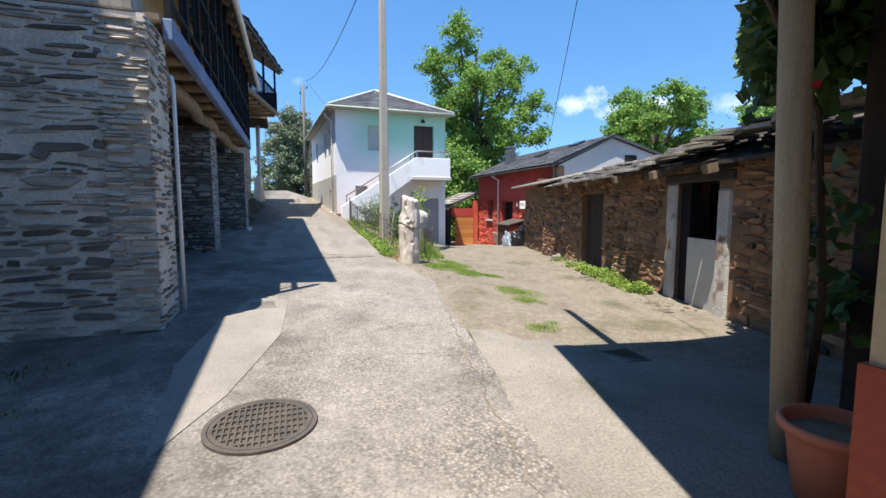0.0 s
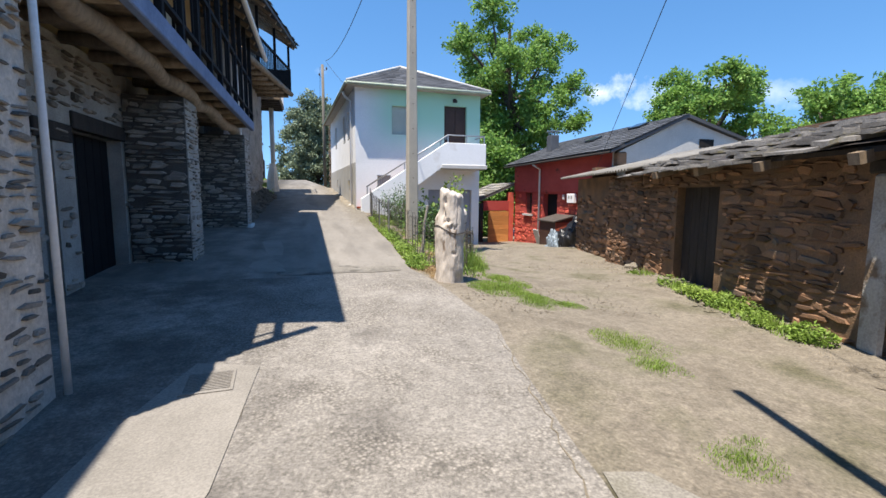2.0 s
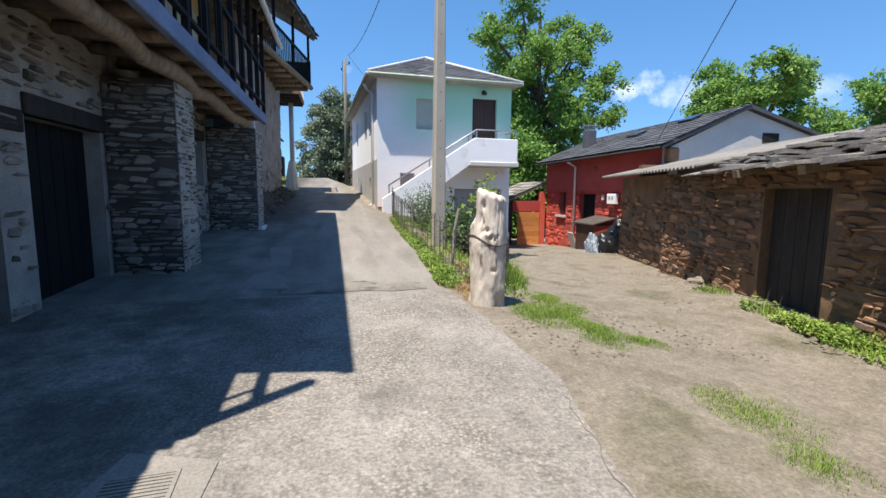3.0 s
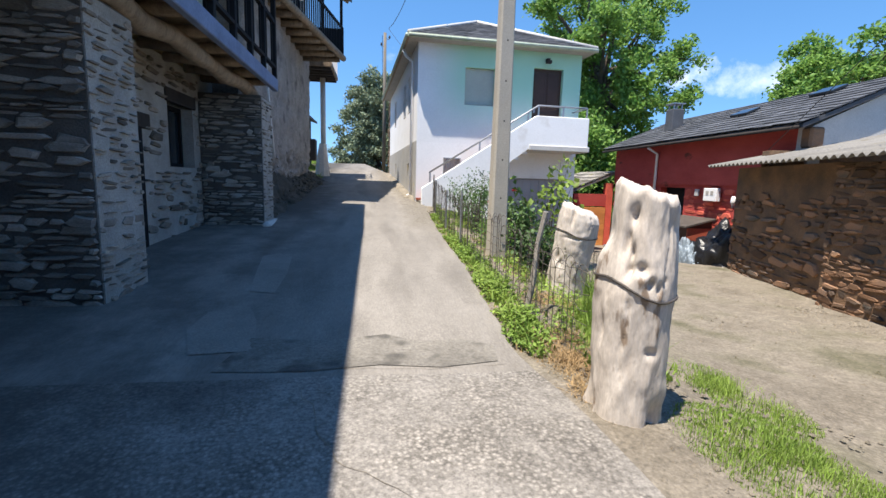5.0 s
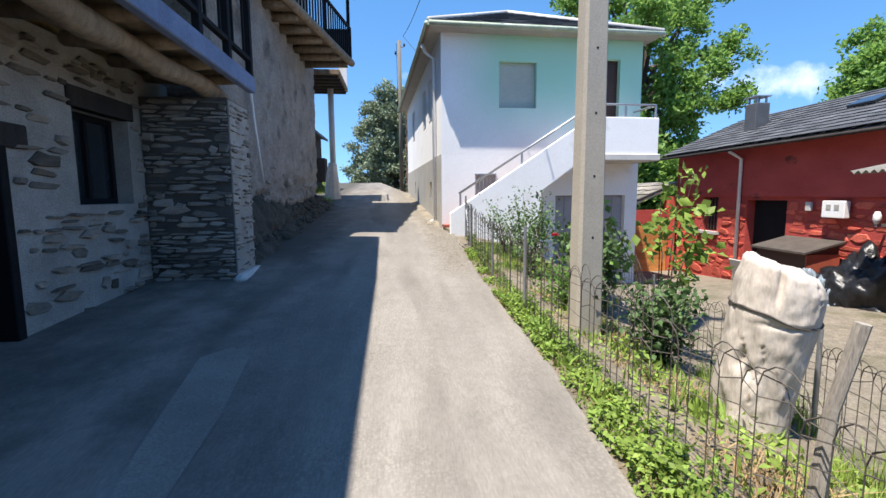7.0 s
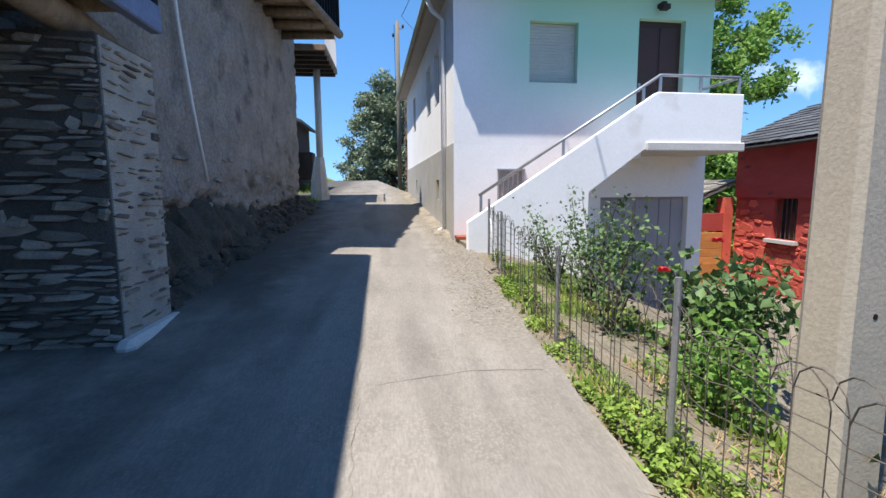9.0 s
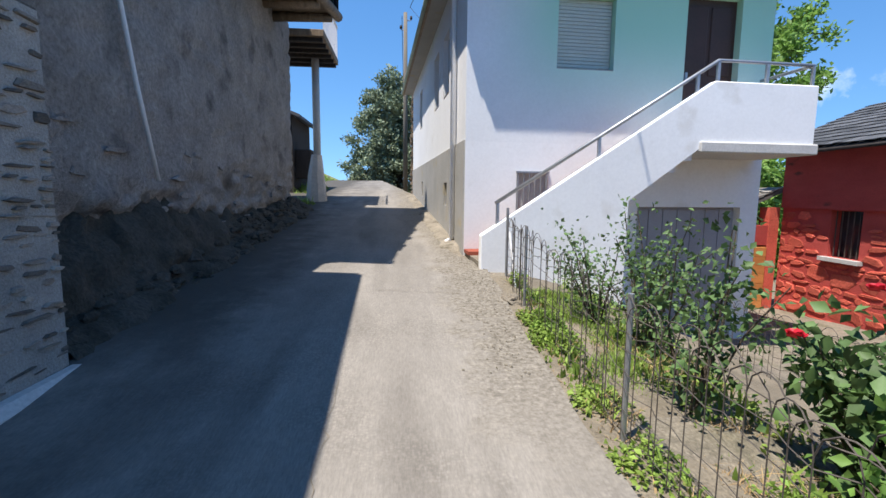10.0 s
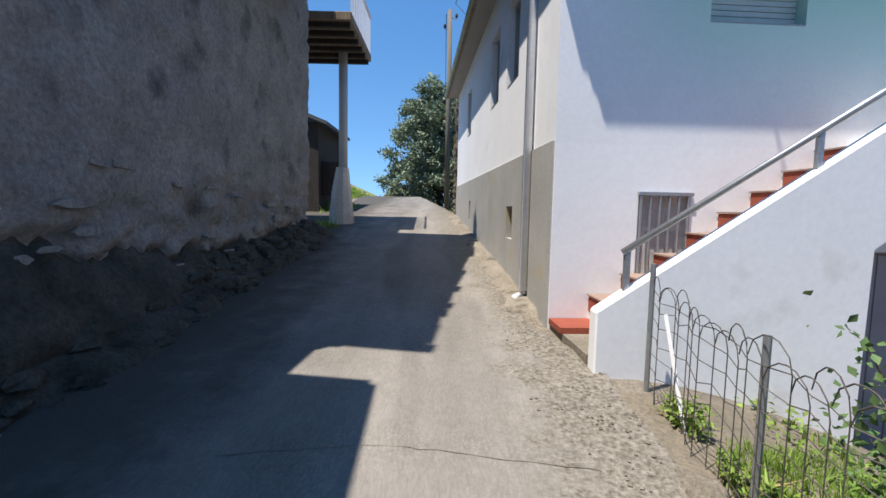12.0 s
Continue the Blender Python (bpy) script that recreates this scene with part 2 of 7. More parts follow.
M_PIPE = mat("pale plastic pipe", (0.80, 0.79, 0.78), (0.72, 0.71, 0.70), scale=3, fine=40, var=0.06, rough=0.5, bump=0.1)
M_TIMBER = mat("round timber", (0.46, 0.42, 0.34), (0.34, 0.30, 0.24), scale=1.5, fine=30, var=0.2, bump=0.4, stretch=(8, 8, 0.8))
M_TARRED = mat("tarred grey-brown pole wood", (0.20, 0.175, 0.14), (0.13, 0.11, 0.085), scale=1.5, fine=30, var=0.2, bump=0.4, stretch=(8, 8, 0.8))
M_STUMP = mat("bleached dead wood", (0.62, 0.555, 0.49), (0.45, 0.39, 0.335), scale=4.5, fine=34, var=0.16, bump=0.4, dist=0.008, stretch=(1.8, 1.8, 0.6), dark=(0.26, 0.195, 0.145), dark_at=(0.61, 0.66), dark_scale=5.5)
M_GREYWOOD = mat("silvered split wood", (0.40, 0.36, 0.31), (0.24, 0.21, 0.18), scale=3, fine=30, var=0.25, bump=0.6, stretch=(6, 6, 0.8))
M_STRIP = mat("dark worn cement", (0.235, 0.215, 0.185), (0.15, 0.137, 0.117), scale=2.6, fine=40, var=0.4, detail=6, rag=0.75, bump=0.7, dist=0.012, dark=(0.10, 0.092, 0.08), dark_at=(0.55, 0.66), dark_scale=5)
M_LEDGE = mat("stained cement ledge", (0.27, 0.235, 0.185), (0.17, 0.145, 0.11), scale=2.2, fine=40, var=0.35, detail=6, rag=0.7, bump=0.8, dist=0.015, dark=(0.10, 0.085, 0.06), dark_at=(0.56, 0.68), dark_scale=4)
M_LIMEW = mat("flaking whitewash", (0.50, 0.485, 0.46), (0.36, 0.345, 0.32), scale=3, fine=40, var=0.2, bump=0.7, dist=0.02, dark=(0.19, 0.14, 0.10), dark_at=(0.55, 0.65), dark_scale=4)
M_TREAD = mat("faded terracotta", (0.34, 0.24, 0.19), (0.27, 0.19, 0.15), scale=4, fine=40, var=0.12, bump=0.2)
M_BRICK = mat("red terracotta tread", (0.33, 0.085, 0.05), (0.25, 0.065, 0.04), scale=4, fine=40, var=0.12, bump=0.2)
M_POT = mat("terracotta plastic pot", (0.56, 0.21, 0.13), (0.50, 0.18, 0.11), scale=3, fine=30, var=0.06, rough=0.5, bump=0.1)
M_ORANGE = mat("orange-red wall paint", (0.42, 0.10, 0.055), (0.34, 0.08, 0.045), scale=2, fine=40, var=0.1, bump=0.3)
M_CREAM = mat("cream wall paint", (0.58, 0.45, 0.26), (0.50, 0.38, 0.22), scale=2, fine=40, var=0.1, bump=0.3)
M_GATE = mat("varnished orange boards", (0.62, 0.28, 0.09), (0.50, 0.21, 0.065), scale=3, fine=30, var=0.15, rough=0.5, bump=0.2, stretch=(1, 1, 6), piece=0.15)
M_IRON = mat("cast iron", (0.13, 0.11, 0.095), (0.085, 0.075, 0.065), scale=6, fine=60, var=0.2, rough=0.6, metal=0.3, bump=0.3)
M_LEAF = mat("leaf green", (0.25, 0.40, 0.095), (0.14, 0.27, 0.06), scale=0.8, fine=12, var=0.2, rough=0.5, bump=0, piece=0.35, trans=0.45)
M_LEAFD = mat("dark leaf green", (0.12, 0.20, 0.07), (0.065, 0.12, 0.042), scale=0.6, fine=10, var=0.2, rough=0.55, bump=0, piece=0.35, trans=0.25)
M_PINE = mat("conifer green", (0.25, 0.30, 0.19), (0.16, 0.20, 0.125), scale=0.5, fine=10, var=0.2, rough=0.6, bump=0, piece=0.35, trans=0.15)
M_GRASS = mat("fresh grass", (0.27, 0.37, 0.075), (0.16, 0.26, 0.05), scale=1.2, fine=12, var=0.2, rough=0.55, bump=0, piece=0.35, trans=0.35)
M_DRY = mat("dry grass", (0.42, 0.30, 0.16), (0.30, 0.20, 0.10), scale=2, fine=15, var=0.2, bump=0, piece=0.3, trans=0.2)
M_BARK = mat("bark", (0.13, 0.10, 0.075), (0.08, 0.062, 0.048), scale=3, fine=25, var=0.25, bump=0.7, dist=0.03, stretch=(4, 4, 1))
M_ROSE = mat("rose petals", (0.55, 0.02, 0.04), (0.38, 0.012, 0.025), scale=9, fine=40, var=0.15, rough=0.5, bump=0, trans=0.2)
M_FIBRE = mat("fibre-cement sheet", (0.26, 0.245, 0.22), (0.17, 0.16, 0.145), scale=1.5, fine=40, var=0.15, bump=0.3, dark=(0.15, 0.13, 0.09), dark_at=(0.6, 0.7))
M_TARP = mat("black plastic sheet", (0.018, 0.018, 0.02), (0.012, 0.012, 0.014), scale=5, fine=20, rough=0.3, bump=0.3, dist=0.02)
M_GREYTARP = mat("grey-blue plastic sheet", (0.24, 0.29, 0.33), (0.18, 0.22, 0.26), scale=4, fine=20, rough=0.4, bump=0.4, dist=0.02)
M_CABLE = mat("black cable", (0.03, 0.03, 0.032), (0.02, 0.02, 0.022), scale=4, fine=20, rough=0.6, bump=0)
M_SHEET = mat("scuffed zinc sheet", (0.45, 0.46, 0.45), (0.36, 0.37, 0.36), scale=2, fine=40, var=0.12, rough=0.5, metal=0.35, bump=0.15)
M_GLASS = mat("dark window glass", (0.03, 0.035, 0.04), (0.02, 0.025, 0.03), scale=1, fine=5, rough=0.06, bump=0, spec=0.6)



def green_shade(name):
    """White paint with the upper front's green shade mixed in, fading low down and towards the road."""
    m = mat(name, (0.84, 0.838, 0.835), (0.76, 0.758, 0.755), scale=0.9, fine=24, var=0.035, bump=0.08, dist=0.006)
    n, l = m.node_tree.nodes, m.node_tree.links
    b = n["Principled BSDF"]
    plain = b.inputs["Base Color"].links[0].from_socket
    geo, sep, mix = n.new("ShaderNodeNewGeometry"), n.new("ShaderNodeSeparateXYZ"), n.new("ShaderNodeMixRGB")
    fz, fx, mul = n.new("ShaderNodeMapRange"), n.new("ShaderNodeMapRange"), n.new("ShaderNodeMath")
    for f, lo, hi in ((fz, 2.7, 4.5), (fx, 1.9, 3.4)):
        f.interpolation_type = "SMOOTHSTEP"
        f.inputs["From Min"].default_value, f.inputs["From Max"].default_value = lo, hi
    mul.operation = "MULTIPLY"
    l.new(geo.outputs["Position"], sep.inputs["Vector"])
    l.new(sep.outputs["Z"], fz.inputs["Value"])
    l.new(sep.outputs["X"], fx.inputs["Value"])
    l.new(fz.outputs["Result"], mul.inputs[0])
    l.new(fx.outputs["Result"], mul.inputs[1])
    # green cast of the shaded wall, put into the paint colour
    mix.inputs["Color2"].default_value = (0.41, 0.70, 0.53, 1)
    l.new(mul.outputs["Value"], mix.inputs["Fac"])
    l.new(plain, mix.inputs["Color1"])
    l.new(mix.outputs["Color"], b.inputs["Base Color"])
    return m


M_FRONT = green_shade("white wall with painted green shade")


def wear_road(m):
    """Adds the road's own wear, a crumbling pebbly strip along its garden edge, and a near-black band along the
    rendered wall.
    """
    n, l = m.node_tree.nodes, m.node_tree.links
    b = n["Principled BSDF"]
    geo, sep = n.new("ShaderNodeNewGeometry"), n.new("ShaderNodeSeparateXYZ")
    l.new(geo.outputs["Position"], sep.inputs["Vector"])
    rag, grit = n.new("ShaderNodeTexNoise"), n.new("ShaderNodeTexNoise")
    for t, s, d in ((rag, 2.4, 8), (grit, 30, 6)):
        t.inputs["Scale"].default_value, t.inputs["Detail"].default_value, t.inputs["Roughness"].default_value = s, d, 0.72
        l.new(geo.outputs["Position"], t.inputs["Vector"])

    def math_node(op, one, two):
        k = n.new("ShaderNodeMath")
        k.operation = op
        for i, v in enumerate((one, two)):
            if isinstance(v, (int, float)):
                k.inputs[i].default_value = v
            else:
                l.new(v, k.inputs[i])
        return k.outputs["Value"]

    def ramp(v, lo, hi, to0=0.0, to1=1.0, smooth=True):
        k = n.new("ShaderNodeMapRange")
        k.interpolation_type = "SMOOTHSTEP" if smooth else "LINEAR"
        for name, val in (("From Min", lo), ("From Max", hi), ("To Min", to0), ("To Max", to1)):
            k.inputs[name].default_value = val
        l.new(v, k.inputs["Value"])
        return k.outputs["Result"]

    def lay(mask, col):
        mix = n.new("ShaderNodeMixRGB")
        l.new(mask, mix.inputs["Fac"])
        l.new(b.inputs["Base Color"].links[0].from_socket, mix.inputs["Color1"])
        if isinstance(col, tuple):
            mix.inputs["Color2"].default_value = (*col, 1)
        else:
            l.new(col, mix.inputs["Color2"])
        l.new(mix.outputs["Color"], b.inputs["Base Color"])

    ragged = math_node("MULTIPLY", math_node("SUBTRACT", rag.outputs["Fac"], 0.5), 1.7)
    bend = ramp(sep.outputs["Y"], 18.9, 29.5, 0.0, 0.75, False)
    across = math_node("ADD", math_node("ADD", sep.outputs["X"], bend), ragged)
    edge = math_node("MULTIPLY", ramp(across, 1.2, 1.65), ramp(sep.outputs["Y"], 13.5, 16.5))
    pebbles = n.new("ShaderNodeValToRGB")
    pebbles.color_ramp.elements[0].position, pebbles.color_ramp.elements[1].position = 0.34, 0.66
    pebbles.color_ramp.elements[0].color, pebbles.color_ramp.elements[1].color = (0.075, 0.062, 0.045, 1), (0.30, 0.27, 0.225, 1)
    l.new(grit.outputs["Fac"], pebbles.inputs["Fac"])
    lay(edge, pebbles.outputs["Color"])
    # near-black band deepening towards the rendered wall, ragged at its edge
    wall_band = math_node("MULTIPLY", ramp(across, -0.15, -1.0), ramp(sep.outputs["Y"], 15.3, 17.0))
    lay(math_node("MULTIPLY", wall_band, 0.85), (0.055, 0.05, 0.04))


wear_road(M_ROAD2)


def wear_pebbles(m, pebble=34.0, worn=0.34, patchy=0.13, shade_dark=0.85):
    """Shows the aggregate where the cement skin has worn off, in ragged patches, and paints dark stains and shade on
    the porch side.
    """
    n, l = m.node_tree.nodes, m.node_tree.links
    b = n["Principled BSDF"]
    plain = b.inputs["Base Color"].links[0].from_socket
    geo, vor, mid, mask = n.new("ShaderNodeNewGeometry"), n.new("ShaderNodeTexVoronoi"), n.new("ShaderNodeTexNoise"), n.new("ShaderNodeTexNoise")
    vor.inputs["Scale"].default_value = pebble
    for t, s, d in ((mid, 11, 5), (mask, 1.5, 7)):
        t.inputs["Scale"].default_value, t.inputs["Detail"].default_value, t.inputs["Roughness"].default_value = s, d, 0.7
        l.new(geo.outputs["Position"], t.inputs["Vector"])
    l.new(geo.outputs["Position"], vor.inputs["Vector"])
    stones, ragged, where = n.new("ShaderNodeValToRGB"), n.new("ShaderNodeMapRange"), n.new("ShaderNodeMapRange")
    stones.color_ramp.elements[0].position, stones.color_ramp.elements[1].position = 0.22, 0.62
    stones.color_ramp.elements[0].color, stones.color_ramp.elements[1].color = (1.35, 1.33, 1.3, 1), (0.48, 0.47, 0.45, 1)
    l.new(vor.outputs["Distance"], stones.inputs["Fac"])
    for k, lo, hi, a, z in ((ragged, 0.34, 0.66, 1 - patchy, 1 + patchy), (where, 0.42, 0.60, 0.0, worn * 2)):
        k.inputs["From Min"].default_value, k.inputs["From Max"].default_value, k.inputs["To Min"].default_value, k.inputs["To Max"].default_value = lo, hi, a, z
    l.new(mid.outputs["Fac"], ragged.inputs["Value"])
    l.new(mask.outputs["Fac"], where.inputs["Value"])
    one, two, lay = n.new("ShaderNodeMixRGB"), n.new("ShaderNodeVectorMath"), n.new("ShaderNodeMixRGB")
    one.blend_type, two.operation = "MULTIPLY", "SCALE"
    l.new(where.outputs["Result"], one.inputs["Fac"])
    l.new(plain, one.inputs["Color1"])
    l.new(stones.outputs["Color"], one.inputs["Color2"])
    l.new(one.outputs["Color"], two.inputs[0])
    l.new(ragged.outputs["Result"], two.inputs["Scale"])
    # ragged stains, deepened to paint in the dark of the shaded left side
    sep, near, stain, shade_mask = n.new("ShaderNodeSeparateXYZ"), n.new("ShaderNodeMapRange"), n.new("ShaderNodeMapRange"), n.new("ShaderNodeMath")
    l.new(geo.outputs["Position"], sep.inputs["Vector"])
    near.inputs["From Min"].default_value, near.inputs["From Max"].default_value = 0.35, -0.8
    stain.inputs["From Min"].default_value, stain.inputs["From Max"].default_value, stain.inputs["To Max"].default_value = 0.40, 0.62, shade_dark
    shade_mask.operation = "MULTIPLY"
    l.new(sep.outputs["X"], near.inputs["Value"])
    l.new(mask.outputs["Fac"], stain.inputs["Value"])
    l.new(near.outputs["Result"], shade_mask.inputs[0])
    l.new(stain.outputs["Result"], shade_mask.inputs[1])
    l.new(shade_mask.outputs["Value"], lay.inputs["Fac"])
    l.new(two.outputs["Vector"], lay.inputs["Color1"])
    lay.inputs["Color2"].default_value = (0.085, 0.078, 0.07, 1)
    l.new(lay.outputs["Color"], b.inputs["Base Color"])


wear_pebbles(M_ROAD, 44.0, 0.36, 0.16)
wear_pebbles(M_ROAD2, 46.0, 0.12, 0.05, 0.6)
wear_pebbles(M_DIRT, 36.0, 0.15, 0.2, 0.0)


# ---- building helpers ----
def thing(name, label, category, m=None, group="", kind=""):
    ob = new(name)
    ob.empty_display_size = 0.1
    if m is not None:
        ob.matrix_world = m
    return tagged(ob, label, category, group, kind)


def finish(bm, name, material, smooth=False):
    me = bpy.data.meshes.new(name)
    bmesh.ops.recalc_face_normals(bm, faces=bm.faces[:])
    bm.to_mesh(me)
    bm.free()
    me.materials.append(material)
    if smooth:
        for p in me.polygons:
            p.use_smooth = True
    return me


def part(name, bm, material, parent=None, label="", smooth=False, kind=""):
    ob = new(name, finish(bm, name, material, smooth))
    if parent is not None:
        ob.parent = parent
    return tagged(ob, label, kind=kind)


def solo(name, bm, material, label, category, group="", kind="", smooth=False):
    return tagged(new(name, finish(bm, name, material, smooth)), label, category, group, kind)


def raw(name, verts, faces, material, parent=None, kind="", label="", smooth=False):
    me = bpy.data.meshes.new(name)
    me.from_pydata(verts, [], faces)
    me.materials.append(material)
    me.update()
    if smooth:
        me.polygons.foreach_set("use_smooth", [True] * len(me.polygons))
    ob = new(name, me)
    if parent is not None:
        ob.parent = parent
    return tagged(ob, label, kind=kind)


def box(bm, x0, x1, y0, y1, z0, z1, bevel=0.0, m=None):
    vs = [bm.verts.new((x, y, z)) for z in (z0, z1) for x, y in ((x0, y0), (x1, y0), (x1, y1), (x0, y1))]
    fs = [bm.faces.new([vs[i] for i in f]) for f in ((3, 2, 1, 0), (4, 5, 6, 7), (0, 1, 5, 4), (1, 2, 6, 5), (2, 3, 7, 6), (3, 0, 4, 7))]
    if m is not None:
        bmesh.ops.transform(bm, matrix=m, verts=vs)
    if bevel:
        bmesh.ops.bevel(bm, geom=list({e for f in fs for e in f.edges}), offset=bevel, segments=1, affect="EDGES")
    return bm


def boxes(*args, bevel=0.0):
    bm = bmesh.new()
    for a in args:
        box(bm, *a, bevel=bevel)
    return bm


def prism(bm, outline, axis, a, b):
    """A flat outline pulled from a to b along an axis; the outline is in the two other axes."""
    def at(p, v):
        return {"x": (v, p[0], p[1]), "y": (p[0], v, p[1]), "z": (p[0], p[1], v)}[axis]
    one, two = [bm.verts.new(at(p, a)) for p in outline], [bm.verts.new(at(p, b)) for p in outline]
    bm.faces.new(one)
    bm.faces.new(list(reversed(two)))
    for i in range(len(outline)):
        j = (i + 1) % len(outline)
        bm.faces.new((one[j], one[i], two[i], two[j]))
    return bm


def tube(bm, pts, radii, seg=8, cap=True):
    """A round tube through points; radii: one number or one a point."""
    pts = [Vector(p) for p in pts]
    if not isinstance(radii, (list, tuple)):
        radii = [radii] * len(pts)
    rings = []
    for i, p in enumerate(pts):
        d = (pts[min(i + 1, len(pts) - 1)] - pts[max(i - 1, 0)]).normalized()
        u = d.cross(Vector((0, 0, 1)) if abs(d.z) < 0.95 else Vector((1, 0, 0))).normalized()
        v = d.cross(u)
        rings.append([bm.verts.new(p + radii[i] * (math.cos(k * math.tau / seg) * u + math.sin(k * math.tau / seg) * v)) for k in range(seg)])
    for a, b in zip(rings, rings[1:]):
        for k in range(seg):
            bm.faces.new((a[k], a[(k + 1) % seg], b[(k + 1) % seg], b[k]))
    if cap and seg > 2:
        bm.faces.new(rings[0])
        bm.faces.new(list(reversed(rings[-1])))
    return bm


def walled(bm, x0, x1, z0, z1, y0, y1, holes=()):
    """A wall along x with its thickness along y, built round openings (x0, x1, z0, z1)."""
    xs = sorted({x0, x1, *[h[0] for h in holes], *[h[1] for h in holes]})
    zs = sorted({z0, z1, *[h[2] for h in holes], *[h[3] for h in holes]})
    for a, b in zip(xs, xs[1:]):
        for c, d in zip(zs, zs[1:]):
            if not any(h[0] < (a + b) / 2 < h[1] and h[2] < (c + d) / 2 < h[3] for h in holes):
                box(bm, a, b, y0, y1, c, d)
    bmesh.ops.remove_doubles(bm, verts=bm.verts[:], dist=1e-5)
    seen = {}
    for f in bm.faces:
        seen.setdefault(frozenset(v.index for v in f.verts), []).append(f)
    bm.verts.index_update()
    seen = {}
    for f in bm.faces:
        seen.setdefault(frozenset(v.index for v in f.verts), []).append(f)
    bmesh.ops.delete(bm, geom=[f for g in seen.values() if len(g) > 1 for f in g], context="FACES")
    return bm


def stone_shape(rng):
    """A unit stone: x along the wall, y out of it, z up, with a chipped and rounded face."""
    e = [rng.uniform(0.04, 0.36) for i in range(4)]
    out = [(-0.5 + e[0], -0.5), (0.5 - e[1], -0.5 + rng.uniform(0, 0.22)), (0.5, rng.uniform(-0.25, 0.25)), (0.5 - e[2], 0.5), (-0.5 + e[3], 0.5 - rng.uniform(0, 0.22)), (-0.5, rng.uniform(-0.25, 0.25))]

    def ring(y, k, j):
        return [(x * k + rng.uniform(-j, j), y + rng.uniform(-j, j), z * k + rng.uniform(-j, j)) for x, z in out]
    v = ring(0, 1, 0) + ring(0.6, 0.98, 0.04) + ring(1.0, 0.84, 0.08)
    f = [(6 * r + i, 6 * r + (i + 1) % 6, 6 * r + 6 + (i + 1) % 6, 6 * r + 6 + i) for r in (0, 1) for i in range(6)] + [(12, 13, 14, 15, 16, 17)]
    return v, f


STONE_RNG = random.Random(7)
STONE_SHAPES = [stone_shape(STONE_RNG) for i in range(16)]
STONE_MESHES = {}


def stone_mesh(material, k):
    if (material.name, k) not in STONE_MESHES:
        me = bpy.data.meshes.new("stone")
        me.from_pydata(STONE_SHAPES[k][0], [], STONE_SHAPES[k][1])
        me.materials.append(material)
        STONE_MESHES[material.name, k] = me
    return STONE_MESHES[material.name, k]


def masonry(parent, material, m, width, height, seed, lengths=(0.16, 0.55), heights=(0.035, 0.13), gap=0.022, proud=(0.015, 0.05), holes=(), top=None, singles=0, near=(0.2, 2.4), name="stone", skip=0.0, tip=0.07):
    """Rubble in rough courses on a wall face. m: the face's pose (x along it, y out, z up). top(u): the wall's height there.
    singles: how many stones are objects of their own, taken from the heights in near; the rest are joined."""
    rng = random.Random(seed)
    z, made, verts, faces = 0.0, 0, [], []
    while z < height - 0.03:
        h = rng.uniform(*heights) * rng.choice((0.7, 0.9, 1.0, 1.4))
        u = rng.uniform(-0.3, 0)
        while u < width:
            w = rng.uniform(*lengths) * (0.7 + 2.2 * h)
            a, b = max(u, 0.0), min(u + w, width)
            u += w + gap * rng.uniform(0.6, 1.8)
            hh = h * rng.choice((0.5, 0.75, 0.9, 1.0, 1.15))
            zc = z + h / 2 + rng.uniform(-0.32, 0.32) * h
            if b - a < 0.05 or rng.random() < skip or zc + hh / 2 > (top((a + b) / 2) if top else height):
                continue
            if any(p[0] < b - 0.01 and a + 0.01 < p[1] and p[2] < zc + hh / 2 and zc - hh / 2 < p[3] for p in holes):
                continue
            local = m @ Matrix.Translation(((a + b) / 2, -0.01, zc)) @ Matrix.Rotation(rng.uniform(-tip, tip), 4, "Y") @ Matrix.Diagonal((b - a, rng.uniform(*proud) + 0.01, hh, 1))
            k = rng.randrange(len(STONE_SHAPES))
            if made < singles and near[0] < zc < near[1]:
                ob = new(name, stone_mesh(material, k))
                ob.parent = parent
                ob.matrix_local = local
                made += 1
            else:
                o = len(verts)
                verts += [local @ Vector(v) for v in STONE_SHAPES[k][0]]
                faces += [tuple(i + o for i in f) for f in STONE_SHAPES[k][1]]
        z += h + gap * rng.uniform(0.5, 1.3)
    if verts:
        raw("rubble", verts, faces, material, parent, kind="stuff")



# ---- ground ----
def lerp_table(table, v):
    return float(np.interp(v, [a for a, b in table], [b for a, b in table]))


ROAD_RISE = [(-60, -1.5), (-8, -0.15), (0, 0.10), (5, 0.27), (9, 0.45), (15, 0.72), (19.7, 1.10), (25, 1.55), (30, 1.98), (40, 2.62), (47, 2.72), (80, 1.5), (400, -12)]
LANE_RISE = [(-60, -1.8), (-8, -0.2), (0, 0.08), (5, 0.13), (9, 0.20), (12, 0.06), (15, 0.0), (18, -0.2), (21, -0.48), (30, -0.9), (60, -2.5), (400, -14)]
ROAD_EDGE = [(-60, 0.9), (0, 0.9), (3.3, 1.45), (6.5, 2.0), (8.0, 1.9), (9.5, 1.74), (12, 1.85), (15, 1.88), (18.6, 2.0), (19.3, 1.62), (29.5, 1.05), (40, -0.2), (47, -1.2)]


def height(x, y):
    e = lerp_table(ROAD_EDGE, y)
    k = min(max((x - e) / (2.6 if y < 15 else 4.2), 0), 1)
    k = k * k * (3 - 2 * k)
    h = (1 - k) * lerp_table(ROAD_RISE, y) + k * lerp_table(LANE_RISE, y)
    if y > 30:
        far = min((y - 30) / 15, 1)
        side = min(max((-x - 3.6) / 2.6, 0), 1)
        h += 1.3 * far * side
    return h


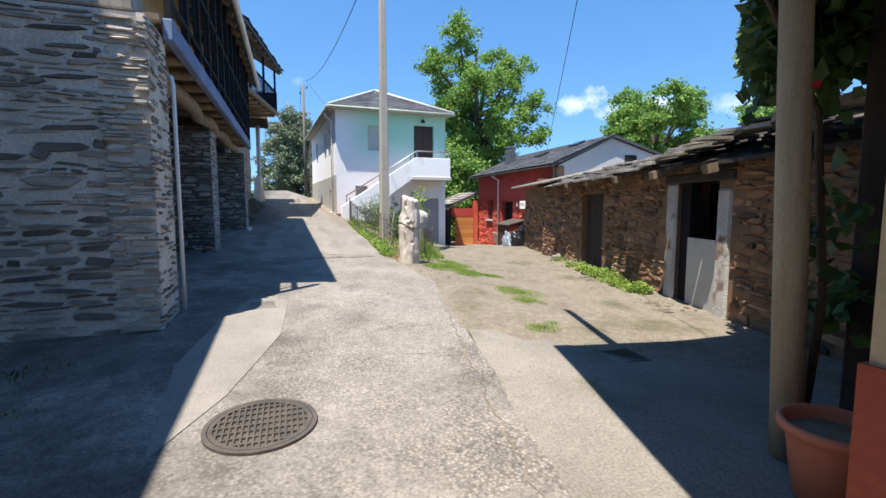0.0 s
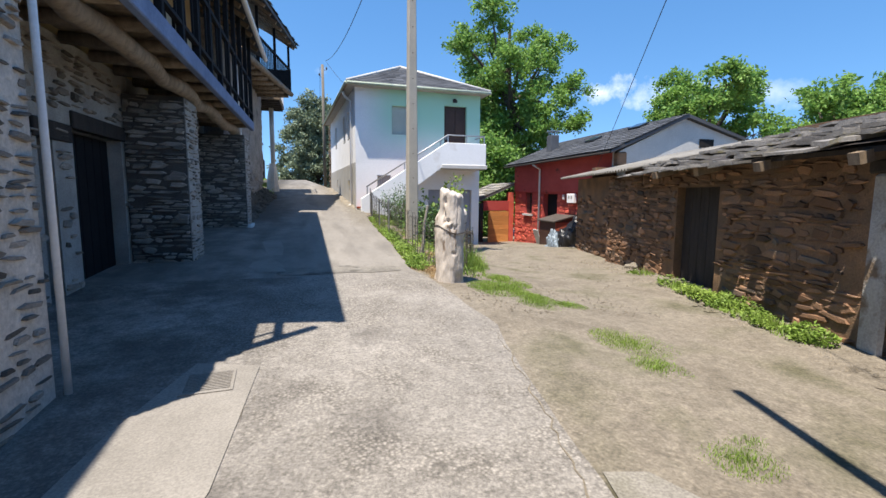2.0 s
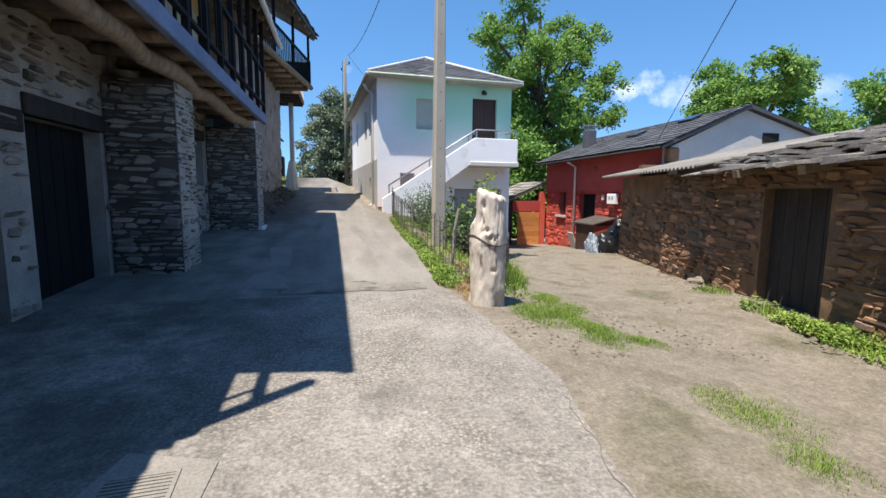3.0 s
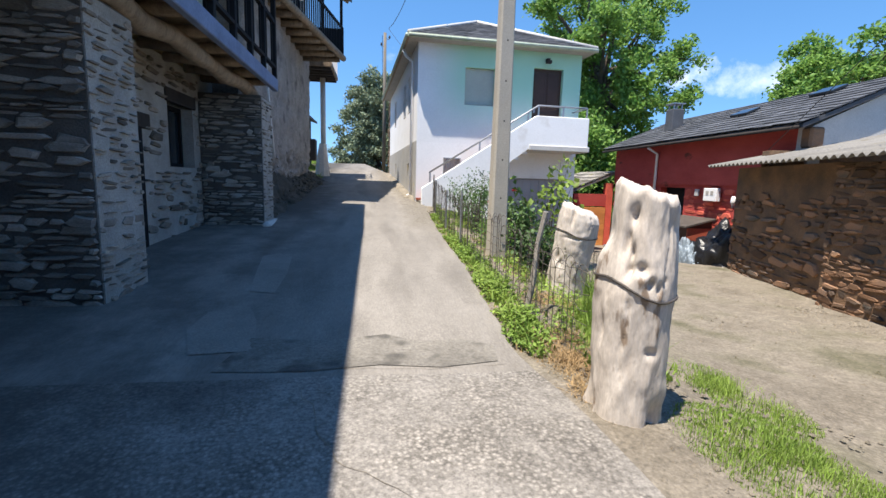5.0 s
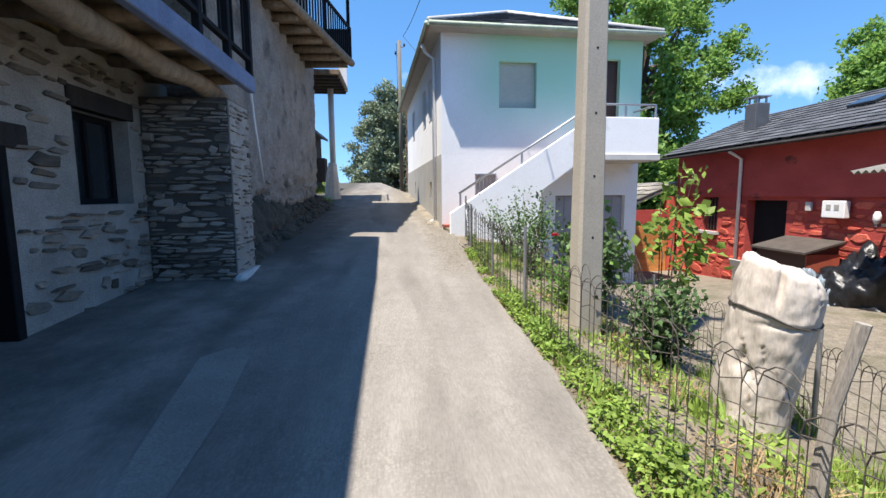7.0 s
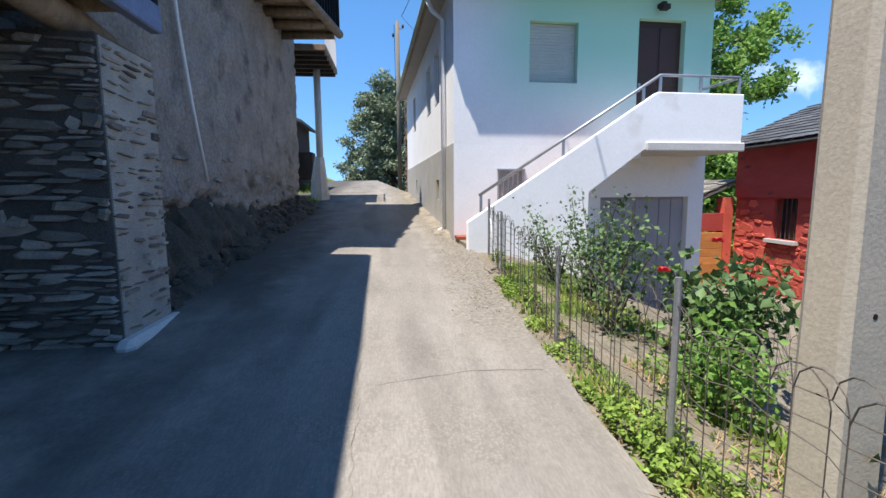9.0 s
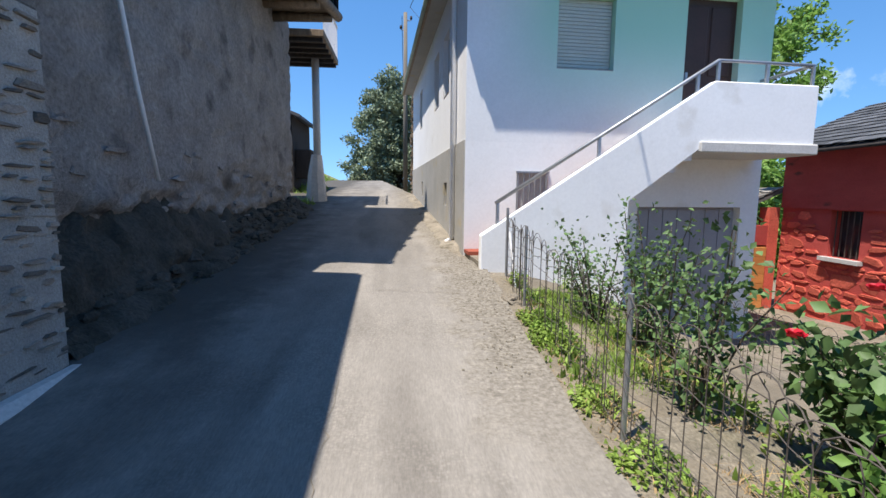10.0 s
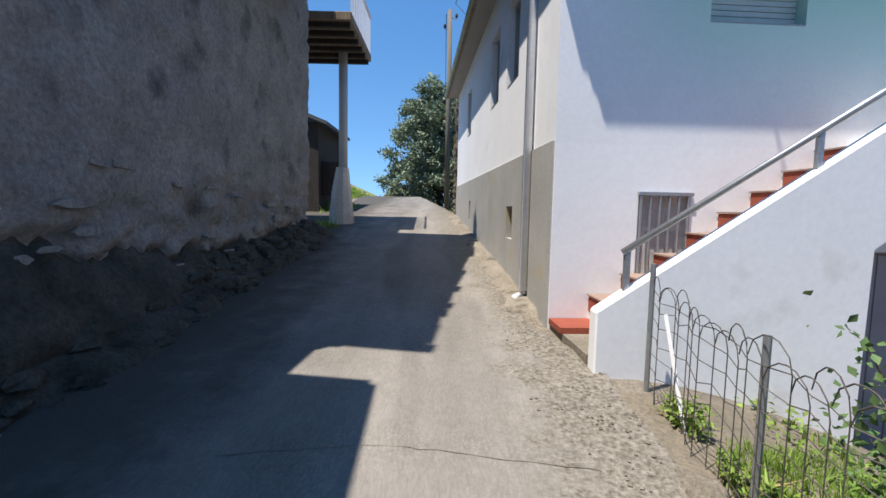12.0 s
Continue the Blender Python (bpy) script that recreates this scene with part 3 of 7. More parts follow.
def sheet(name, xs, ys, lift, material, wobble=0.0, inside=None, label="", kind="structure", category=""):
    verts, faces, index = [], [], {}
    for j, y in enumerate(ys):
        for i, x in enumerate(xs(y) if callable(xs) else xs):
            n = wobble * noise.noise((x * 0.9, y * 0.9, 3.1)) if wobble else 0
            verts.append((x, y, height(x, y) + lift + n))
    w = len(xs(ys[0]) if callable(xs) else xs)
    for j in range(len(ys) - 1):
        for i in range(w - 1):
            faces.append((j * w + i, j * w + i + 1, (j + 1) * w + i + 1, (j + 1) * w + i))
    ob = raw(name, verts, faces, material, kind=kind, label=label, smooth=True)
    return tagged(ob, category=category)


GX = [-600, -250, -100, -50, -25, -12, -8, -6, -4.5] + [round(-3.5 + 0.3 * i, 2) for i in range(46)] + [11, 13, 16, 20, 30, 50, 100, 250, 600]
GY = [-600, -200, -60, -25, -12, -6] + [round(-3 + 0.3 * i, 2) for i in range(112)] + [32, 34, 37, 40, 43, 46, 50, 56, 65, 80, 110, 180, 400, 900]
ground = sheet("ground", GX, GY, -0.04, M_DIRT, 0.03, label="trodden earth lane with worn concrete and weeds", category="ground")


def road_row(y):
    e = lerp_table(ROAD_EDGE, y)
    left = -3.2 if y < 30 else e - 3.2
    edge = e + 0.05 * noise.noise((y * 1.7, 0.3, 0))
    return [left + (edge - left) * i / 24 for i in range(25)] + [edge + 0.015]


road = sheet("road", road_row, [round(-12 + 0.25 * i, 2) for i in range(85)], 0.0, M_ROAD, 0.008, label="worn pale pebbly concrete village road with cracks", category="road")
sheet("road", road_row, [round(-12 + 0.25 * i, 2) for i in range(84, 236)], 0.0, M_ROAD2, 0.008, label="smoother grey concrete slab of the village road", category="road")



# ---- leaves and grass ----
def leaf_mesh(name, centres, sizes, material, seed, up=0.35, slim=0.55):
    """One mesh of many pointed leaves, each folded along its middle."""
    rng = np.random.default_rng(seed)
    c = np.asarray(centres, float)
    n = len(c)
    s = np.asarray(sizes, float).reshape(-1, 1)
    nor = rng.normal(size=(n, 3)) + np.array((0, 0, up * 2))
    nor /= np.linalg.norm(nor, axis=1, keepdims=True)
    a = np.cross(nor, rng.normal(size=(n, 3)))
    a /= np.linalg.norm(a, axis=1, keepdims=True)
    b = np.cross(nor, a)
    v = np.empty((n, 4, 3))
    v[:, 0], v[:, 2] = c - a * s * 0.5, c + a * s * 0.5 - nor * s * 0.12
    v[:, 1], v[:, 3] = c + b * s * slim * 0.5 + nor * s * 0.08, c - b * s * slim * 0.5 + nor * s * 0.08
    idx = np.arange(n)[:, None] * 4
    f = np.concatenate([idx + np.array((0, 1, 2)), idx + np.array((0, 2, 3))], axis=1).reshape(-1, 3)
    return tri_mesh(name, v.reshape(-1, 3), f, material)


def tri_mesh(name, v, f, material):
    me = bpy.data.meshes.new(name)
    me.vertices.add(len(v))
    me.vertices.foreach_set("co", np.ascontiguousarray(v, dtype=np.float32).ravel())
    me.loops.add(len(f) * 3)
    me.loops.foreach_set("vertex_index", np.ascontiguousarray(f, dtype=np.int32).ravel())
    me.polygons.add(len(f))
    me.polygons.foreach_set("loop_start", np.arange(len(f), dtype=np.int32) * 3)
    me.update(calc_edges=True)
    me.materials.append(material)
    return me


def under(name, me, parent, label="", kind=""):
    ob = new(name, me)
    ob.parent = parent
    return tagged(ob, label, kind=kind)


def tree(x, y, z, lobes, leaves, size, material, seed, label, trunk=0.28, fork=0.45, clump=0.55, dens=14):
    """lobes: (dx, dy, dz, radius) of the crown's masses over the foot. Limbs run out to each of them."""
    rng = np.random.default_rng(seed)
    t = thing("tree", label, "tree", pose(x, y, z))
    bm = bmesh.new()
    top = max(l[2] for l in lobes)
    low = min(l[2] - l[3] for l in lobes)
    spine = [(0.12 * math.sin(k * 1.7 + seed), 0.12 * math.cos(k * 1.3), top * k / 6) for k in range(7)]
    tube(bm, spine, [trunk * (1 - 0.13 * k) for k in range(7)], 9)
    cs = []
    for (dx, dy, dz, r) in lobes:
        start = Vector(spine[2]).lerp(Vector(spine[4]), rng.random())
        end = Vector((dx, dy, dz))
        mid = start.lerp(end, 0.5) + Vector((0, 0, 0.25 * r))
        tube(bm, [start, mid, end], [trunk * 0.45, trunk * 0.28, trunk * 0.1], 6)
        clumps = int(dens * r * r)
        d = rng.normal(size=(clumps, 3))
        d /= np.linalg.norm(d, axis=1, keepdims=True)
        p = np.array((dx, dy, dz)) + d * r * (0.35 + 0.65 * rng.random((clumps, 1)) ** 0.5) * np.array((1, 1, 0.85))
        cs.append(p)
        for k in range(0, clumps, 5):
            tube(bm, [end, tuple(p[k])], [trunk * 0.1, trunk * 0.03], 4, cap=False)
    part("trunk", bm, M_BARK, t)
    p = np.concatenate(cs)
    per = max(1, leaves // len(p))
    pts = np.repeat(p, per, axis=0) + rng.normal(size=(len(p) * per, 3)) * clump * np.array((0.55, 0.55, 0.4))
    under("crown", leaf_mesh("crown", pts, size * rng.uniform(0.6, 1.3, len(pts)), material, seed, 0.3), t)
    return t


def scatter_grass(name, spots, blades, tall, material, seed, label, category="grass", wide=0.012, lean=0.5):
    """spots: (x, y, radius x, radius y); grass blades rooted on the ground."""
    rng = np.random.default_rng(seed)
    area = [s[2] * s[3] for s in spots]
    vs, fs = [], []
    for s, a in zip(spots, area):
        n = int(blades * a / sum(area))
        r, th = rng.random(n) ** 0.62, rng.random(n) * math.tau
        px, py = s[0] + s[2] * r * np.cos(th), s[1] + s[3] * r * np.sin(th)
        for x, y in zip(px, py):
            if noise.noise((x * 3.1, y * 3.1, seed)) + 0.35 * rng.normal() < -0.05:
                continue
            h = tall * rng.uniform(0.3, 1.05) * (0.45 + 0.55 * rng.random()) * (1.15 - 0.75 * (((x - s[0]) / s[2]) ** 2 + ((y - s[1]) / s[3]) ** 2))
            if h < 0.15 * tall:
                continue
            z = height(x, y) - 0.05
            a2 = rng.random() * math.tau
            w = wide * rng.uniform(0.7, 1.5)
            dx, dy = math.cos(a2), math.sin(a2)
            l = rng.normal() * lean * h
            o = len(vs)
            vs += [(x - dy * w, y + dx * w, z), (x + dy * w, y - dx * w, z), (x + dx * l * 0.4 - dy * w * 0.7, y + dy * l * 0.4 + dx * w * 0.7, z + h * 0.6),
                   (x + dx * l * 0.4 + dy * w * 0.7, y + dy * l * 0.4 - dx * w * 0.7, z + h * 0.6), (x + dx * l, y + dy * l, z + h)]
            fs += [(o, o + 1, o + 3), (o, o + 3, o + 2), (o + 2, o + 3, o + 4)]
    ob = new(name, tri_mesh(name, np.array(vs), np.array(fs), material))
    return tagged(ob, label, category, kind="stuff")


def weeds(name, spots, count, size, tall, material, seed, label):
    """Low broad-leaved weeds along a verge."""
    rng = np.random.default_rng(seed)
    pts, area = [], [s[2] * s[3] for s in spots]
    for s, a in zip(spots, area):
        n = int(count * a / sum(area))
        r, th = np.sqrt(rng.random(n)), rng.random(n) * math.tau
        for x, y, u in zip(s[0] + s[2] * r * np.cos(th), s[1] + s[3] * r * np.sin(th), rng.random(n)):
            k = 0.42 + 1.3 * noise.noise((x * 2.6, y * 2.6, seed + 0.5)) + 0.12 * rng.normal()
            if k > 0.2:
                pts.append((x, y, height(x, y) - 0.01 + tall * u * k))
    pts = np.array(pts)
    ob = new(name, leaf_mesh(name, pts, size * rng.uniform(0.5, 1.3, len(pts)), material, seed, 1.0, 0.6))
    return tagged(ob, label, "weeds", kind="stuff")


def rose_bush(x, y, tall, spread, stems, leaves, size, seed, label, blooms=(), material=None, bare=0.0):
    rng = np.random.default_rng(seed)
    t = thing("rose_bush", label, "shrub", pose(x, y, height(x, y) - 0.05), "roses in the garden")
    pts = []
    bm = bmesh.new()
    for k in range(stems):
        a, h = rng.random() * math.tau, tall * rng.uniform(0.55, 1.0)
        s = spread * rng.uniform(0.3, 1.0)
        tip = Vector((s * math.cos(a), s * math.sin(a), h))
        mid = tip * 0.5 + Vector((0, 0, 0.12 * h)) + Vector(rng.normal(size=3)) * 0.05
        tube(bm, [(0.03 * math.cos(a), 0.03 * math.sin(a), 0), mid, tip], [0.009, 0.006, 0.003], 5)
        for u in bare + (1 - bare) * rng.random(int(leaves / stems)) ** 0.75:
            q = (mid * (2 * u) if u < 0.5 else mid.lerp(tip, 2 * u - 1)) + Vector(rng.normal(size=3)) * 0.085
            pts += [q, q + Vector(rng.normal(size=3)) * 0.06]
    part("branchwork", bm, M_BARK, t, kind="stuff")
    pts = np.array([tuple(p) for p in pts])
    under("foliage", leaf_mesh("foliage", pts, 0.8 * size * rng.uniform(0.6, 1.3, len(pts)), material or M_LEAFD, seed, 0.4, 0.65), t)
    for bx, by, bz in blooms:
        b = bmesh.new()
        for k in range(14):
            a, r = k * 2.4, 0.004 + 0.0022 * k
            c = Vector((bx + r * math.cos(a), by + r * math.sin(a), bz + 0.03 - 0.0015 * k))
            u = Vector((math.cos(a), math.sin(a), 0.9)).normalized() * 0.028
            w = Vector((-math.sin(a), math.cos(a), 0)) * 0.024
            b.faces.new([b.verts.new(c - w), b.verts.new(c + w), b.verts.new(c + w * 0.8 + u), b.verts.new(c - w * 0.8 + u)])
        part("bloom", b, M_ROSE, t, "red rose bloom")
    return t


def slate_rows(name, parent, a, b, c, d, row, length, material, seed, thick=0.012, jitter=0.006, singles=0, kind="stuff"):
    """Overlapping slates on the roof quad: a-b the eave, d-c the ridge above it."""
    rng = random.Random(seed)
    a, b, c, d = (Vector(p) for p in (a, b, c, d))
    up, side = ((d + c) - (a + b)) / 2, (b - a)
    n = side.cross(up).normalized()
    if n.z < 0:
        n = -n
    rows = max(2, int(up.length / row))
    verts, faces, made = [], [], 0
    for j in range(rows):
        t0, t1 = j / rows, min((j + 1.55) / rows, 1.0)
        l0, r0, l1, r1 = a.lerp(d, t0), b.lerp(c, t0), a.lerp(d, t1), b.lerp(c, t1)
        w = (r0 - l0).length
        u = -rng.random() * length
        while u < w:
            s = length * rng.uniform(0.65, 1.35)
            p, q = max(u / w, 0), min((u + s - 0.008) / w, 1)
            u += s
            if q - p < 0.03 / w:
                continue
            drop = rng.uniform(-jitter, jitter) * 4
            lift = n * (0.02 + thick * 1.3 + rng.uniform(0, jitter))
            low = n * (0.006 + rng.uniform(0, jitter))
            down = -up.normalized() * drop
            quad = [l0.lerp(r0, p) + lift + down, l0.lerp(r0, q) + lift + down * rng.uniform(0.2, 1.6), l1.lerp(r1, q) + low, l1.lerp(r1, p) + low]
            vs = [*quad, *[v + n * thick for v in quad]]
            fs = [(0, 1, 5, 4), (1, 2, 6, 5), (3, 0, 4, 7), (4, 5, 6, 7), (2, 3, 7, 6)]
            if made < singles and j < rows:
                raw("slate", vs, fs, material, parent)
                made += 1
            else:
                o = len(verts)
                verts += vs
                faces += [tuple(i + o for i in f) for f in fs]
    if verts:
        raw(name, verts, faces, material, parent, kind=kind)


# ---- the stone house with its gallery ----
A_X, A_Y0, A_Y1 = -1.22, 5.06, 15.85
stone_house = thing("stone_house", "grey schist stone house with a dark wooden upper gallery", "house")
RECESS_X = -2.32
gable_wall = part("wall", boxes((-7.0, A_X, A_Y0, A_Y0 + 0.62, 0.0, 3.25)), M_MORTAR, stone_house)
wall_end = part("wall_end", boxes((A_X - 0.62, A_X, A_Y0 + 0.62, 5.78, 0.0, 3.25)), M_MORTAR, stone_house)
pier_2 = part("pier", boxes((-2.32, -1.5, 10.45, 11.2, 0.2, 3.02)), M_JOINT, stone_house)
pier_3 = part("pier", boxes((-2.32, -1.28, 15.1, 15.85, 0.4, 3.02)), M_JOINT, stone_house)
HOLES_A = [(8.18, 8.48, 0.0, 2.14), (8.92, 10.35, 0.0, 2.32), (11.95, 13.0, 0.0, 2.2), (13.87, 14.82, 1.72, 2.68)]
RECESS_1 = -2.33
back_1 = walled(bmesh.new(), 5.7, 10.7, 0.0, 3.3, 0.0, 0.5, HOLES_A[:2])
bmesh.ops.transform(back_1, matrix=pose(RECESS_1, 0, 0, 0, 0, 90), verts=back_1.verts[:])
back_wall_1 = part("back_wall", back_1, M_LIME, stone_house)
back_2 = walled(bmesh.new(), 10.7, 15.85, 0.0, 3.3, 0.0, 0.5, HOLES_A[2:])
bmesh.ops.transform(back_2, matrix=pose(RECESS_X, 0, 0, 0, 0, 90), verts=back_2.verts[:])
back_wall_2 = part("back_wall", back_2, M_LIME, stone_house)
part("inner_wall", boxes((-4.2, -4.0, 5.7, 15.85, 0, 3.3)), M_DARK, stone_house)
part("upper_wall", boxes((-7.0, -2.3, A_Y0 + 0.3, A_Y1, 3.42, 6.2)), M_CREAM, stone_house)
for x, y0, y1, z in ((RECESS_1, 8.08, 8.86, 2.14), (RECESS_1, 8.9, 10.44, 2.32), (RECESS_X, 11.85, 13.25, 2.2), (RECESS_X, 13.8, 14.9, 2.68)):
    part("lintel", boxes((x - 0.1, x + 0.035, y0, y1, z, z + 0.2), bevel=0.012), M_DARKWOOD, stone_house, "dark timber lintel")


def leaf_door(x, y0, y1, z0, z1, planks):
    d = part("door", boxes((x - 0.22, x - 0.19, y0, y1, z0, z1)), M_BLACK, stone_house, "black plank door")
    for k in range(planks):
        a = y0 + (y1 - y0) * k / planks
        part("plank", boxes((x - 0.19, x - 0.172, a + 0.006, a + (y1 - y0) / planks - 0.006, z0, z1)), M_BLACK, d)
    return d


leaf_door(RECESS_1, 8.94, 10.33, 0.42, 2.3, 6)
leaf_door(RECESS_X, 11.98, 12.96, 0.56, 2.18, 5)
for y in (12.93, 11.95):
    part("door_frame", boxes((RECESS_X - 0.16, RECESS_X + 0.03, y, y + 0.09, 0.5, 2.2), bevel=0.008), M_BLACK, stone_house)
win = part("window", boxes((RECESS_X - 0.24, RECESS_X - 0.22, 13.87, 14.82, 1.72, 2.68)), M_GLASS, stone_house, "dark window in the porch wall")
for y0, y1, z0, z1 in ((13.87, 13.93, 1.72, 2.68), (14.76, 14.82, 1.72, 2.68), (14.32, 14.37, 1.72, 2.68), (13.93, 14.32, 1.72, 1.78), (14.37, 14.76, 1.72, 1.78), (13.93, 14.32, 2.62, 2.68), (14.37, 14.76, 2.62, 2.68)):
    part("frame", boxes((RECESS_X - 0.22, RECESS_X - 0.18, y0, y1, z0, z1)), M_BLACK, win)

part("gallery_floor", boxes((-2.3, -1.2, A_Y0 + 0.45, A_Y1 - 0.15, 3.36, 3.42)), M_OLDWOOD, stone_house, "old plank gallery floor")
part("gallery_beam", boxes((-1.2, -1.1, 5.62, 15.72, 3.2, 3.42), bevel=0.012), M_BLUEBEAM, stone_house, "grey-blue painted edge beam")
part("end_board", boxes((-7.0, -1.3, A_Y0 - 0.02, A_Y0 + 0.3, 3.26, 3.60), bevel=0.015), M_GREYWOOD, stone_house, "weathered grey board over the gable")
part("end_wall", boxes((-7.0, -2.3, A_Y0, A_Y0 + 0.28, 3.60, 6.2)), M_RENDER, stone_house)
lb = bmesh.new()
tube(lb, [(-1.52 + 0.05 * math.sin(k * 1.9), 5.95 + 0.62 * k, 3.12 + 0.035 * math.sin(k * 2.7)) for k in range(17)], [0.11 + 0.02 * math.sin(k * 3.1) for k in range(17)], 9)
part("porch_beam", lb, M_OLDWOOD, stone_house, "crooked round timber beam", smooth=True)
for i in range(14):
    y = 5.9 + i * 0.72
    jb = bmesh.new()
    tube(jb, [(-2.3, y, 3.29), (-1.75, y + 0.02, 3.27), (-1.2, y, 3.28)], [0.07, 0.075, 0.065], 7)
    part("joist", jb, M_OLDWOOD, stone_house, smooth=True)
for i in range(13):
    y = 5.66 + i * 0.83
    part("post", boxes((-1.19, -1.11, y, y + 0.09, 3.42, 5.5), bevel=0.006), M_BLACK, stone_house)
part("top_rail", boxes((-1.185, -1.115, 5.7, 15.66, 4.38, 4.45)), M_BLACK, stone_house)
part("low_rail", boxes((-1.185, -1.115, 5.7, 15.66, 3.60, 3.65)), M_BLACK, stone_house)
BAL = finish(boxes((-0.014, 0.014, -0.014, 0.014, 0, 0.73)), "baluster", M_BLACK)
for i in range(24):
    b = new("baluster", BAL)
    b.parent = stone_house
    b.location = (-1.15, 5.92 + i * 0.415, 3.65)
for y0, y1 in ((12.5, 13.8), (14.0, 15.4)):
    w = part("gallery_window", boxes((-2.28, -2.25, y0, y1, 3.9, 5.2)), M_SHUT, stone_house, "pale curtained window")
    for a in (y0, (y0 + y1) / 2 - 0.03, y1 - 0.07):
        part("frame", boxes((-2.25, -2.2, a, a + 0.07, 3.9, 5.2)), M_BLACK, w)
roofA = bmesh.new()
prism(roofA, [(-0.95, 5.42), (-0.95, 5.52), (-4.4, 7.5), (-7.9, 5.52), (-7.9, 5.42), (-4.4, 7.36)], "y", 5.85, 17.2)
part("roof", roofA, M_SLATE, stone_house, "dark slate roof")
slate_rows("slate_covering", stone_house, (-0.93, 5.83, 5.52), (-0.93, 17.23, 5.52), (-4.4, 17.23, 7.5), (-4.4, 5.83, 7.5), 0.3, 0.32, M_SLATE, 3)
for i in range(18):
    y = 5.9 + i * 0.61
    part("rafter", boxes((-2.4, -1.0, y, y + 0.08, -0.05, 0.05)), M_OLDWOOD, stone_house).matrix_local = Matrix.Translation((-1.0, 0, 5.4)) @ Matrix.Rotation(radians(30), 4, "Y") @ Matrix.Translation((1.0, 0, 0))
gut = bmesh.new()
tube(gut, [(-0.88, 5.83, 5.40), (-0.88, 17.2, 5.40)], 0.06, 10)
part("gutter", gut, M_PIPE, stone_house, "pale round gutter", smooth=True)
dp = bmesh.new()
tube(dp, [(-1.17, 5.82, 0.25), (-1.17, 5.82, 2.8), (-1.19, 5.86, 2.88), (-1.3, 6.1, 2.98), (-1.3, 6.3, 3.0)], 0.022, 10)
part("downpipe", dp, M_PIPE, stone_house, "white plastic downpipe", smooth=True)
part("kerb", boxes((-1.3, -1.14, 14.95, 16.2, 0.5, 0.79), bevel=0.05), M_GABLE, stone_house, "pale mortar kerb at the pier's foot")

# ---- the rendered house beyond it ----
render_house = thing("rendered_house", "old rough-rendered house with a jutting wooden balcony", "house")
part("wall", boxes((-7.0, -1.86, 15.86, 17.4, 0.4, 5.98), (-7.0, -1.86, 17.4, 24.6, 0.4, 7.9)), M_RENDER, render_house)


def foot_line(y):
    return lerp_table(ROAD_RISE, y) + lerp_table([(15.8, 0.7), (16.6, 0.95), (18.5, 0.85), (20.5, 0.45), (23, 0.3), (25, 0.28)], y) + 0.24 * noise.noise((y * 1.3, 0, 7)) + 0.16 * noise.noise((y * 4, 0, 7)) + 0.12 * noise.noise((y * 11, 0, 3))


def rough_face(y0, y1, z0, z1, step):
    ny, nz = int((y1 - y0) / step), int((z1 - z0) / step)
    vs, fs = [], []
    for j in range(nz + 1):
        for i in range(ny + 1):
            y, z = y0 + (y1 - y0) * i / ny, z0 + (z1 - z0) * j / nz
            base = lerp_table(ROAD_RISE, y)
            low = min(max((1.15 + 0.3 * noise.noise((y * 0.8, 0, 2)) - (z - base)) / 0.25, 0), 1)
            n = noise.noise((y * 1.3, z * 1.8, 5)) * 0.045 + noise.noise((y * 5, z * 8, 1)) * 0.018 + abs(noise.noise((y * 9, z * 14, 4))) * 0.014 + noise.noise((y * 2.6, z * 8.5, 6)) * 0.024
            rough = (noise.noise((y * 2.2, z * 4.5, 9)) * 0.11 + noise.noise((y * 6, z * 9, 3)) * 0.05 - 0.03) * low
            foot = -0.3 * min(max((foot_line(y) - 0.04 - z) / 0.2, 0), 1)
            edge = min(1.0, (y - y0) / 0.1, (y1 - y) / 0.1)
            vs.append((-1.76 + (n + rough + foot) * edge - 0.1 * (1 - edge), y, z))
    for j in range(nz):
        for i in range(ny):
            a = j * (ny + 1) + i
            fs.append((a, a + ny + 1, a + ny + 2, a + 1))
    return vs, fs


v, f = rough_face(15.86, 24.62, 0.5, 6.0, 0.055)



fv, ff = [], []
for j in range(15):
    for i in range(111):
        y, u = 15.88 + 0.079 * i, j / 14
        base = lerp_table(ROAD_RISE, y) - 0.1
        z = base + u * (foot_line(y) - base)
        x = -1.50 - 0.42 * u ** 2.2 + 0.10 * noise.noise((y * 2.3, z * 3.5, 4)) + 0.07 * noise.noise((y * 6, z * 8, 2))
        fv.append((x, y, z))
ff = [(j * 111 + i, j * 111 + 111 + i, j * 111 + 112 + i, j * 111 + i + 1) for j in range(14) for i in range(110)]
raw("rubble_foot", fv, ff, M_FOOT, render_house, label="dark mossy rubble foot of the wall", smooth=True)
raw("rough_coat", v, f, M_RENDER, render_house, label="weathered lime render over stone", smooth=True)


def b_edge(y):
    return -0.44 + (y - 23.3) * 0.19


